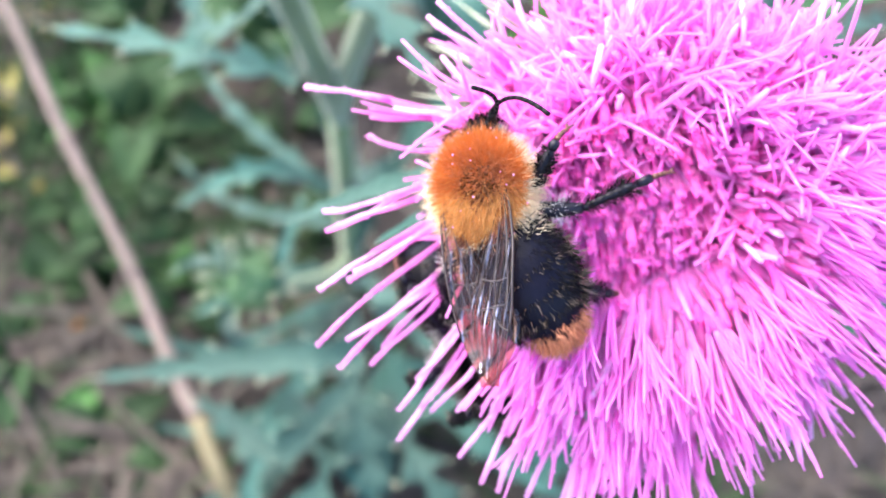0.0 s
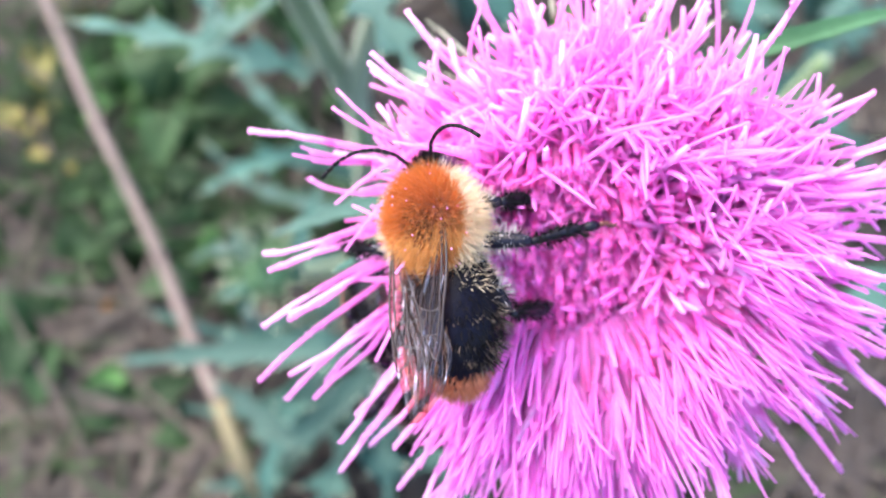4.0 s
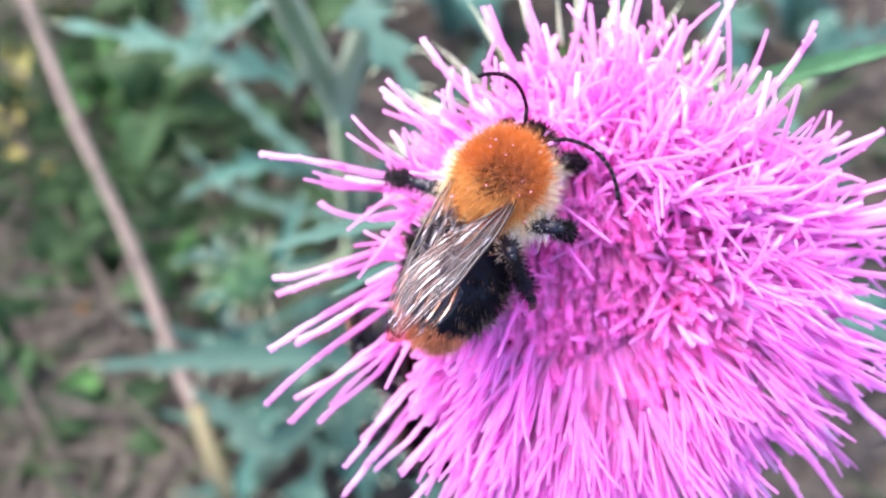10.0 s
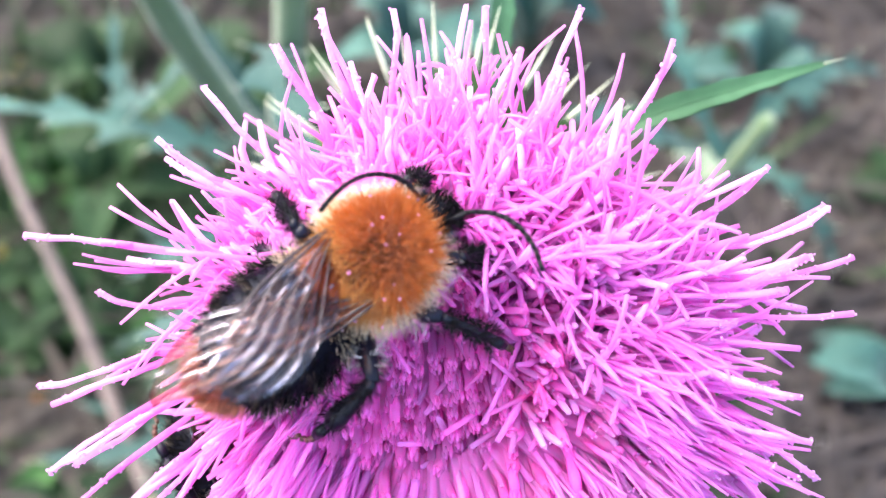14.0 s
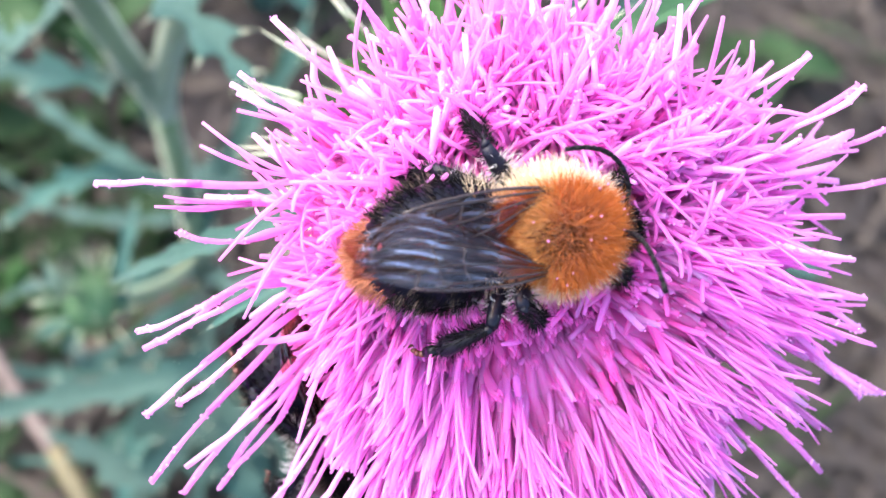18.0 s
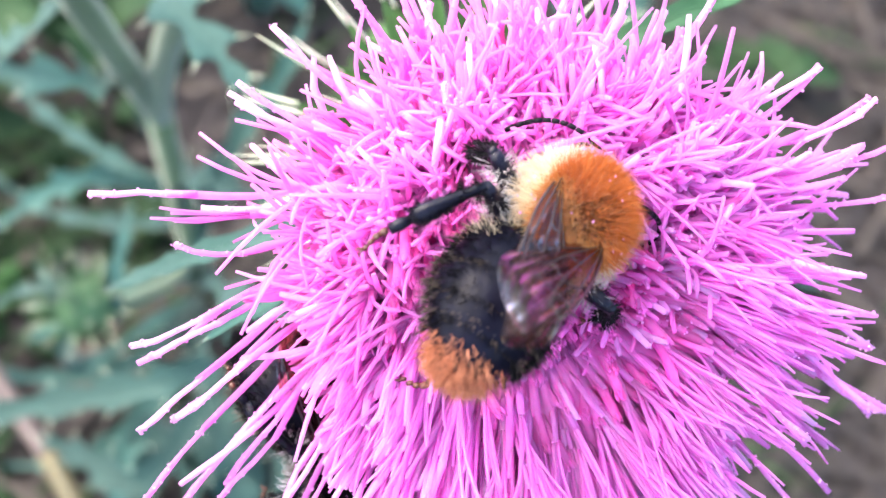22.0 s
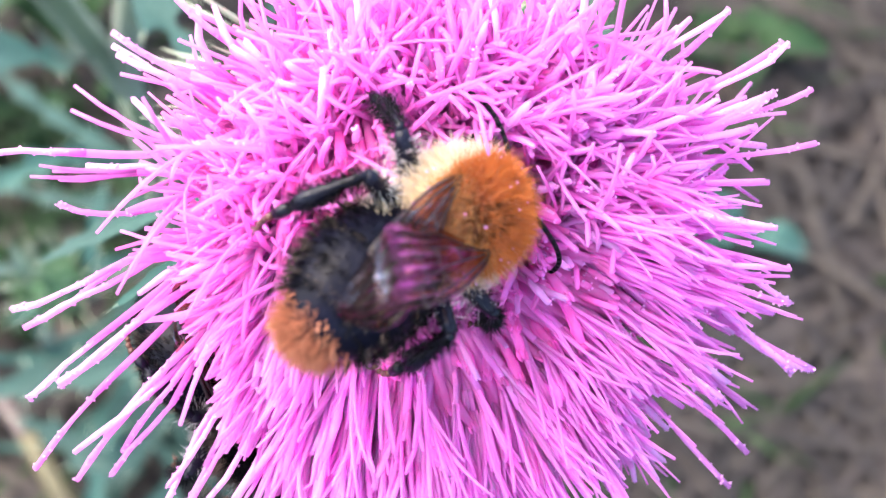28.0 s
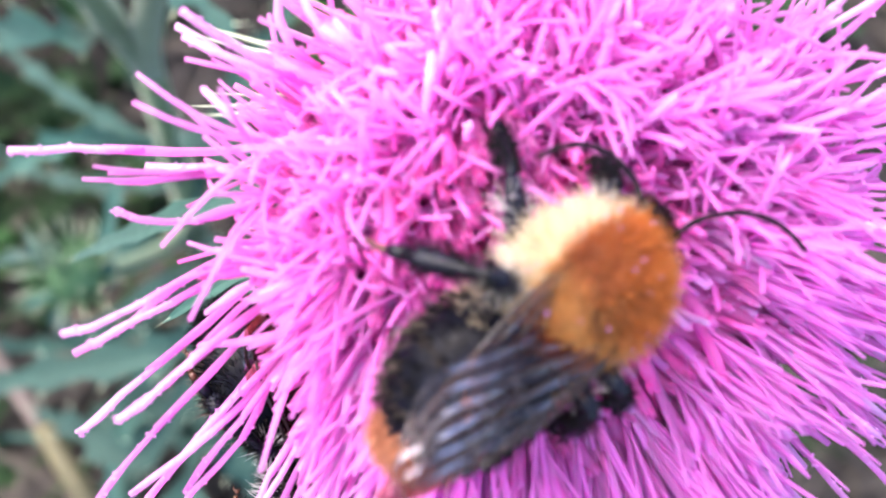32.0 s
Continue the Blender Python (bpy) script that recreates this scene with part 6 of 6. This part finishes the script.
    carry("lowleg_lh", [
        (0, -6.75, 6.12, -2.88, 0, 63.23, 159.62), (13.5, -6.75, 6.12, -2.88, 0, 63.23, 159.62), (15.5, -7, 6.08, -2.11, 24.8, 74.58, -173.98), (16, -7.05, 6.05, -1.91, 36.89, 76.47, -161.5),
        (16.5, -7.47, 5.52, -2.51, 61.07, 72.81, -136.47), (17, -7.79, 4.9, -3.09, 75.02, 67.23, -121.65), (17.5, -8.11, 4.71, -2.19, 55.75, 65.7, -142.63), (18, -8.28, 4.43, -1.27, 40.46, 61.74, -159.64),
        (18.5, -7.72, 5.33, -1.88, 60.91, 75.72, -137.89), (19, -6.94, 6.06, -2.48, 138.43, 79.69, -59.11), (19.5, -6.34, 6.49, -2.63, 95.03, 67.52, -103.94), (20, -5.69, 6.83, -2.75, 84.77, 51.79, -115.7),
        (20.5, -4.88, 6.75, 0.7, 55.5, 59.03, -150.84), (21, -3.43, 4.72, 3.24, 23.31, 54.68, 171.15), (21.5, -4.33, 4.84, 3.05, 23.57, 36.02, 171.52), (22, -5.19, 4.88, 2.75, 23.67, 17.37, 171.73),
        (22.5, -5.37, 5.11, 2.5, 27.75, 27.56, -177.64), (23, -5.54, 5.32, 2.23, 34.56, 36.79, -164.94), (23.5, -5.38, 5.12, 2.49, 32.43, 33.5, -168.63), (24, -5.21, 4.91, 2.72, 30.63, 30.12, -172.05),
        (24.5, -5.43, 5.21, 2.38, 33.8, 27.94, -165.52), (25, -5.64, 5.49, 2.01, 36.61, 25.46, -159.27), (25.5, -5.69, 5.41, 2.05, 35.51, 28.26, -161.7), (27.5, -5.92, 5.07, 2.2, 29.23, 38.92, -172.98),
        (28, -5.97, 4.99, 2.23, 27.09, 41.4, -176.3), (28.5, -5.71, 5.29, 2.15, 27.98, 22.99, -174.64), (29, -5.44, 5.57, 2.05, 28.29, 4.58, -173.39), (29.5, -4.84, 5.31, 2.57, 26.05, 15.32, 173.76),
        (30, -4.21, 4.98, 2.99, 21.09, 25.26, 159.58), (30.5, -4.82, 4.94, 2.85, 24.73, 26.77, 167.87), (31, -5.42, 4.86, 2.66, 28.62, 27.78, 176.35), (31.5, -4.55, 4.86, 2.99, 20.38, 37.74, 161.24),
        (32, -3.64, 4.77, 3.2, 7.62, 45.23, 142.12),
    ])
    swing("leg_rf", [
        (0, 0, -31.2, -120.6), (0.5, -2.6, -7.8, -112.9), (1, -2.1, 15.8, -106), (1.5, -3.7, 4.1, -114.8), (2, -3.4, -7.8, -123.3), (2.5, -3.4, 9.2, -123.9),
        (3, -3.6, 26.2, -124.5), (3.5, 0.3, 22.5, -115), (5.5, 8.3, 3.9, -81.4), (6, 8.5, -1.2, -73.6), (6.5, 8.4, -2.5, -69.9), (7, 8.2, -3.8, -66.2),
        (7.5, 6.2, -7.5, -45.7), (8, 2.9, -10.3, -25), (32, 2.9, -10.3, -25),
    ])
    carry("lowleg_rf", [
        (0, -0.17, -4.25, 0.07, 0, 2.28, -33.45), (0.5, 0.01, -4.89, -1.31, -4.75, 41.36, -45.46), (1, 0.44, -4.93, -2.78, -51.34, 74.68, -97.33), (1.5, -0.11, -4.86, -2.05, -56.39, 76.14, -102.54),
        (2, -0.56, -4.58, -1.31, -62.59, 77.47, -108.9), (2.5, -0.58, -4.55, -2.38, -63.19, 75.86, -109.53), (3, -0.43, -4.26, -3.39, -63.68, 74.25, -110.03), (3.5, -0.01, -4.61, -3.18, -62.02, 79.61, -108.32),
        (5.5, 1.94, -5.15, -2.05, 108.44, 78.82, 62.3), (6, 2.42, -5.05, -1.73, 109.91, 73.46, 63.81), (6.5, 2.64, -4.98, -1.64, 42.67, 80.49, -4.72), (7, 2.85, -4.89, -1.56, -7.1, 70.09, -55.77),
        (7.5, 3.89, -4.16, -1.33, 5, 73.82, -43.06), (8, 4.61, -3.1, -1.16, 23.01, 76.41, -24.44), (32, 4.61, -3.1, -1.16, 23.01, 76.41, -24.44),
    ])
    swing("leg_rm", [
        (0, 0, 16.8, -94), (0.5, -6.7, 26.1, -112.1), (1, -16.9, 32.8, -132.7), (1.5, -16.5, 27.8, -131.8), (2, -16.1, 22.8, -131), (2.5, -16.9, 28.4, -132.9),
        (3, -18, 34.1, -135), (3.5, -11.3, 26.5, -121.7), (5.5, -4.7, -10.3, -79.8), (6, -7.5, -19.4, -69.2), (6.5, -14, -11, -44.8), (7, -16.4, -0.8, -21.9),
        (7.5, -13.4, -12.2, -47.4), (8, -5.4, -21.1, -74.8), (8.5, -5.7, -21.8, -74.2), (9, -5.9, -22.4, -73.5), (9.5, -6.1, -24.6, -73.1), (10, -6.2, -26.8, -72.7),
        (10.5, -2, -28.7, -81.9), (11, 2.7, -29.9, -91.4), (11.5, -2.9, -14.4, -76.7), (12, -4.3, 1.8, -64.1), (12.5, -4.8, 3.3, -74), (13, -5.4, 4.7, -83.8),
        (13.5, -9, -14.3, -43.5), (15.5, -7.5, -15, -49.7), (16, -7.1, -15.1, -51.2), (16.5, 0.4, -34.7, -68.5), (17, 18.8, -50.4, -95.3), (17.5, 19.7, -52.7, -96.5),
        (18, 20.8, -54.9, -97.7), (18.5, 9.5, -49.3, -83.6), (19, 1.7, -42.3, -72.6), (19.5, 5, -42.4, -77.6), (20, 8.3, -42.3, -82.5), (20.5, 7.2, -37.8, -80.8),
        (21, 6.4, -33.4, -79.4), (21.5, 6.9, -32.8, -80.4), (22, 7.5, -32.2, -81.4), (22.5, -0.1, -37.7, -68.2), (23, -9.6, -41.5, -53.4), (23.5, -8.2, -39.1, -55.5),
        (24, -7, -36.7, -57.5), (24.5, -2.2, -44, -64.8), (25, 4.7, -50.8, -74.1), (25.5, 4.2, -46, -73.6), (27.5, 3.3, -26.8, -72), (28, 3.2, -22, -71.8),
        (28.5, -1.2, -41.7, -63.6), (29, -13.3, -60.3, -48.2), (29.5, -5.3, -42.6, -58.4), (30, -2.2, -24.4, -63.9), (30.5, -1.2, -36.6, -65.8), (31, 0.6, -48.8, -68.4),
        (31.5, 6.3, -53.5, -75.8), (32, 13.8, -57.8, -84.9),
    ])
    carry("lowleg_rm", [
        (0, -2.24, -7.08, -2.94, 0, 24.31, -70.54), (0.5, -3.59, -6.46, -3.7, -0.53, 51.37, -71.38), (1, -4.75, -5.39, -4.21, -4.09, 78.4, -75.21), (1.5, -4.85, -5.6, -3.83, -20.43, 60.25, -92.44),
        (2, -4.93, -5.78, -3.43, -24.02, 41.5, -97), (2.5, -4.89, -5.52, -3.88, -22.89, 36.85, -95.22), (3, -4.83, -5.23, -4.3, -22, 32.19, -93.65), (3.5, -4.25, -6.11, -3.73, -20.51, 41.39, -91.17),
        (5.5, -1.03, -7.14, -0.61, 10.38, 75.99, -56.86), (6, -0.23, -6.71, 0.16, 51.93, 80.32, -14.51), (6.5, 1.58, -5.76, -0.54, 69.97, 66.84, 4.16), (7, 2.74, -4.17, -1.43, 74.42, 52.75, 9.26),
        (7.5, 1.41, -5.9, -0.44, 88.25, 64.01, 25.41), (8, -0.68, -6.8, 0.3, 118.06, 71.49, 57.42), (8.5, -0.63, -6.77, 0.35, 118.48, 75.71, 57.87), (9, -0.59, -6.73, 0.41, 119.28, 79.94, 58.68),
        (9.5, -0.58, -6.65, 0.58, 123.66, 79.93, 63.14), (10, -0.57, -6.56, 0.75, 128.02, 79.87, 67.56), (10.5, -1.28, -6.64, 0.9, 91.9, 79.13, 30.87), (11, -2, -6.63, 1, 68.26, 75.15, 6.66),
        (11.5, -0.79, -7.01, -0.25, 90.29, 78.18, 29.26), (12, 0.28, -6.8, -1.66, 119.67, 78.62, 59.24), (12.5, -0.52, -7.1, -1.79, -147.54, 80.8, 152.94), (13, -1.37, -7.25, -1.91, -117, 67.85, -175.59),
        (13.5, 1.62, -5.63, -0.27, -41.99, 66.71, -96.07), (15.5, 1.23, -5.98, -0.21, -6.55, 39.22, -53.58), (16, 1.12, -6.06, -0.2, -3.8, 31.04, -48.82), (16.5, -0.39, -6.13, 1.34, 1.82, 49.28, -40.22),
        (17, -2.2, -5.48, 2.35, 17.62, 66.14, -21.78), (17.5, -2.24, -5.31, 2.48, 9.96, 67.37, -30.11), (18, -2.29, -5.15, 2.59, 1.58, 68.14, -39.16), (18.5, -1.53, -5.54, 2.29, 4.09, 53.31, -36.31),
        (19, -0.79, -5.83, 1.87, 5.07, 38.46, -34.95), (19.5, -1.1, -5.91, 1.87, 10.87, 46.77, -26.42), (20, -1.42, -5.97, 1.86, 19.74, 54.23, -14.96), (20.5, -1.27, -6.2, 1.57, 6.22, 64, -30.64),
        (21, -1.13, -6.4, 1.25, -20.06, 70.57, -58.99), (21.5, -1.2, -6.44, 1.21, -9.19, 69.43, -47.43), (22, -1.26, -6.48, 1.17, 0.19, 67.61, -37.35), (22.5, -0.43, -5.98, 1.56, -6.25, 68.51, -44.29),
        (23, 0.34, -5.31, 1.81, -13.16, 69.11, -51.71), (23.5, 0.3, -5.5, 1.65, -10.28, 74.95, -48.68), (24, 0.25, -5.68, 1.49, -3.71, 80.71, -41.97), (24.5, -0.37, -5.55, 1.98, -8.53, 79.31, -46.86),
        (25, -1.04, -5.34, 2.37, -12.2, 77.85, -50.61), (25.5, -0.92, -5.63, 2.1, -11.14, 75.4, -49.51), (27.5, -0.52, -6.55, 0.75, -9.04, 65.61, -47.29), (28, -0.45, -6.7, 0.37, -8.75, 63.16, -46.98),
        (28.5, -0.24, -5.65, 1.82, -55.52, 74.85, -96.45), (29, -0.25, -4.15, 2.84, -113, 66.7, -156.62), (29.5, 0.03, -5.43, 1.88, -63.26, 69.86, -103.6), (30, 0.1, -6.39, 0.57, -29.13, 58.7, -66.14),
        (30.5, -0.25, -5.96, 1.48, -21.88, 60.96, -57.76), (31, -0.69, -5.36, 2.26, -13.53, 62.62, -48.28), (31.5, -1.17, -5.18, 2.52, -36.67, 60.68, -74.48), (32, -1.66, -4.96, 2.73, -54.04, 54.53, -94.96),
    ])
    swing("leg_rh", [
        (0, 0, 8.5, -151.9), (0.5, 1.9, 11.1, -140.7), (1, 4.3, 13.2, -129.3), (1.5, -3.1, 15, -159.1), (2, -10.5, 12.9, 171.1), (2.5, -9.2, 12, 177.1),
        (3, -8, 11, -176.9), (3.5, -6.5, 7, -167.8), (5.5, -7.4, -9.6, -131.8), (6, -9.2, -13.4, -122.6), (6.5, -9.1, 10.3, -127.5), (7, -11.3, 34, -133.4),
        (7.5, -9.9, 2.2, -128.9), (8, -11, -29.7, -124.6), (8.5, -12.8, -42, -121.5), (9, -16.2, -54.1, -116.9), (9.5, -20, -54.2, -112.2), (10, -23.8, -54.1, -107.5),
        (10.5, -12.7, -35.1, -123.1), (11, -8.6, -14.9, -132.5), (11.5, -9.8, -18.2, -128.2), (12, -11.4, -21.4, -123.7), (12.5, -11.2, -33.1, -124), (13, -11, -44.9, -124.4),
        (13.5, -27.4, -32.7, -98.6), (15.5, -18.3, -32.5, -115.3), (16, -16.1, -32.1, -119.5), (16.5, -14.7, -11.9, -123.1), (17, -14.6, 8.3, -126.1), (17.5, -15, -11.7, -115.2),
        (18, -19.7, -31.2, -102.5), (18.5, -19.1, -39.4, -103.5), (19, -18.2, -47.5, -104.9), (19.5, -6.1, -25.1, -124.7), (20, -3.1, -0.9, -137.9), (20.5, -5.4, -19.5, -125.2),
        (21, -13.1, -37, -109.1), (21.5, -6.3, -14.7, -124.3), (22, -5.6, 8.3, -136.5), (22.5, -7.5, -21.3, -120.5), (23, -22, -48.6, -96.1), (23.5, -26.2, -45.5, -90.3),
        (24, -29.8, -42.3, -85.2), (24.5, -25.9, -41.9, -90.9), (25, -22.2, -41.2, -96.6), (25.5, -21.5, -40.1, -97.6), (27.5, -19.3, -35.9, -101.2), (28, -18.8, -34.8, -102.1),
        (28.5, -16.9, -47.4, -104.9), (29, -13.3, -60, -109.4), (29.5, -23.6, -61.1, -97.6), (30, -34.3, -61.1, -85.3), (30.5, -28.7, -57.3, -91.9), (31, -24.3, -53.1, -97.2),
        (31.5, -24.5, -56.3, -97), (32, -24.7, -59.4, -96.7),
    ])
    carry("lowleg_rh", [
        (0, -8.18, -4.51, -2.43, 0, 65.23, -116.15), (0.5, -7.55, -5.38, -2.67, -20.58, 65.84, -138.71), (1, -6.75, -6.12, -2.88, -39.51, 63.23, -159.62), (1.5, -8.35, -3.83, -3.05, -83.66, 75.66, 153.78),
        (2, -8.69, -1.06, -2.85, -145.64, 68.72, 89.38), (2.5, -8.77, -1.62, -2.77, -128.32, 71.63, 107.77), (3, -8.79, -2.2, -2.67, -107.25, 72.31, 129.9), (3.5, -8.73, -3.08, -2.29, -110.19, 78.06, 126.87),
        (5.5, -6.98, -6.01, -0.66, 88.4, 78.42, -34.93), (6, -6.23, -6.49, -0.3, 85.31, 72.67, -38.12), (6.5, -6.66, -6.27, -2.61, 57.65, 75.07, -66.86), (7, -6.49, -5.27, -4.74, 28.81, 73.31, -96.77),
        (7.5, -6.81, -6.26, -1.81, -96.72, 82.38, 136.78), (8, -6.06, -5.91, 1.17, -124.82, 61.57, 107.76), (8.5, -5.47, -5.45, 2.15, -79.94, 48.53, 160.95), (9, -4.79, -4.83, 2.94, -65.12, 23.04, -174.57),
        (9.5, -4.54, -4.93, 2.94, -60.2, 44.67, -165.91), (10, -4.29, -5.03, 2.94, -44.37, 64.85, -146.88), (10.5, -5.8, -5.74, 1.62, -90.12, 76.18, 165.11), (11, -6.96, -5.89, -0.16, -149.87, 69.03, 103.12),
        (11.5, -6.59, -6.08, 0.15, -50.51, 77.76, -155.29), (12, -6.19, -6.24, 0.44, -15.04, 55.09, -117.52), (12.5, -5.92, -5.79, 1.46, -48.75, 48.47, -159.63), (13, -5.54, -5.17, 2.35, -66.26, 31.36, 173.67),
        (13.5, -4, -6.56, 1.43, -61.85, 23.2, -176.76), (15.5, -5.32, -6.17, 1.41, -64.7, 21.26, 175.73), (16, -5.63, -6.03, 1.38, -65.36, 20.72, 173.89), (16.5, -6.29, -6.49, -0.44, -63.72, 33.46, 177.46),
        (17, -6.57, -6.38, -2.41, -60.62, 46.05, -177.72), (17.5, -5.63, -6.86, -0.47, -51.7, 43.58, -165.1), (18, -4.33, -6.58, 1.3, -44.1, 39.85, -153.7), (18.5, -4.31, -6.11, 1.95, -50.18, 31.43, -164.09),
        (19, -4.27, -5.55, 2.53, -54.09, 22.32, -172.69), (19.5, -6.19, -6.07, 0.77, -57.39, 49.69, -178.14), (20, -7.46, -5.65, -1.52, -76.97, 76.05, 160.48), (20.5, -6.34, -6.22, 0.27, -47.84, 82.76, -169.96),
        (21, -4.77, -6.13, 1.77, 23.21, 82.8, -98.48), (21.5, -6.35, -6.37, -0.17, -54.92, 64.56, -178.2), (22, -7.32, -5.71, -2.41, -62.43, 40.04, 172.52), (22.5, -5.95, -6.4, 0.43, -48.06, 59.84, -169.05),
        (23, -3.69, -5.59, 2.6, -1.28, 71.72, -118.53), (23.5, -3.32, -5.82, 2.4, -12.5, 71.14, -130.36), (24, -2.95, -6.03, 2.17, -22.65, 69.87, -141.13), (24.5, -3.37, -6.07, 2.14, -29.9, 56, -149.2),
        (25, -3.78, -6.09, 2.09, -32.73, 41.89, -152.93), (25.5, -3.86, -6.15, 2.01, -31.78, 45, -151.56), (27.5, -4.19, -6.35, 1.68, -25.92, 57.2, -144.07), (28, -4.26, -6.4, 1.59, -23.64, 60.15, -141.4),
        (28.5, -4.27, -5.56, 2.52, -33.92, 58.87, -153.31), (29, -4.23, -4.54, 3.25, -43.02, 56.58, -164.07), (29.5, -3.66, -4.59, 3.3, -24.74, 59.88, -142.65), (30, -3.08, -4.6, 3.3, -4.69, 59.26, -119.48),
        (30.5, -3.4, -4.93, 3.11, 14.76, 67.46, -97.82), (31, -3.72, -5.23, 2.88, 47.24, 70.62, -63.19), (31.5, -3.68, -4.99, 3.06, 10.38, 67.1, -102.49), (32, -3.63, -4.73, 3.22, -10.02, 57.32, -125.41),
    ])
    swing("wing_l", [
        (0, -16, -0.9, -174), (1, -16, -13.8, -169.8), (2, -16, -24.6, -165.8), (3, -16, -17.6, -175.4), (6, -16, -2.8, 172.6), (7, -16, 2.8, 166.1),
        (8, -16, -16.6, -170.1), (9, -16, -16.9, -164.5), (10, -16, -6.9, -169.1), (11, -16, -22.2, -167.3), (12, -16, -10, -173.7), (13, -16, -38.1, -166.7),
        (13.5, -16, -45.3, -149.3), (16, -16, -37.8, -159.3), (17, -16, -31.5, -148.7), (18, -16, -26.8, -166.7), (19, -16, -37.8, -171.3), (20, -16, -33.9, -161.7),
        (21, -16, -31, -148.4), (22, -16, -29, -156.7), (23, -16, -19.8, -156.7), (24, -16, -12.6, -154), (25, -16, -21.4, -161.3), (28, -16, -28.7, -167.9),
        (29, -16, -26.2, -170.5), (30, -16, -19, -167.1), (31, -16, -31.1, -157), (32, -16, -11.9, -170.6),
    ])
    swing("wing_r", [
        (0, 16, -5.6, 173.1), (1, 16, -5.7, 166.5), (2, 16, -24, 175.1), (3, 16, -8.4, 162.4), (6, 16, -11.5, 163.9), (7, 16, -3.1, 157.1),
        (8, 16, -18.8, 176.1), (9, 16, -16, 178.2), (10, 16, -26.4, -177.5), (11, 16, -21.5, 177.7), (12, 16, -3.7, 165.9), (13, 16, -46.1, 171.7),
        (13.5, 16, -19.6, 172.2), (16, 16, -45.5, 177.8), (17, 16, -43.4, -170.5), (18, 16, -34.9, 179.7), (19, 16, -38.9, 169.1), (20, 16, -38.2, 178.9),
        (21, 16, -31.1, -169.4), (22, 16, -39, -178.5), (23, 16, -39.1, -176.4), (24, 16, -38.8, -171.8), (25, 16, -39.5, -177.7), (28, 16, -39.9, 172),
        (29, 16, -18.8, 177.2), (30, 16, -35.4, 167), (31, 16, -31.5, -179.8), (32, 16, -25.1, 164.7),
    ])


motions()
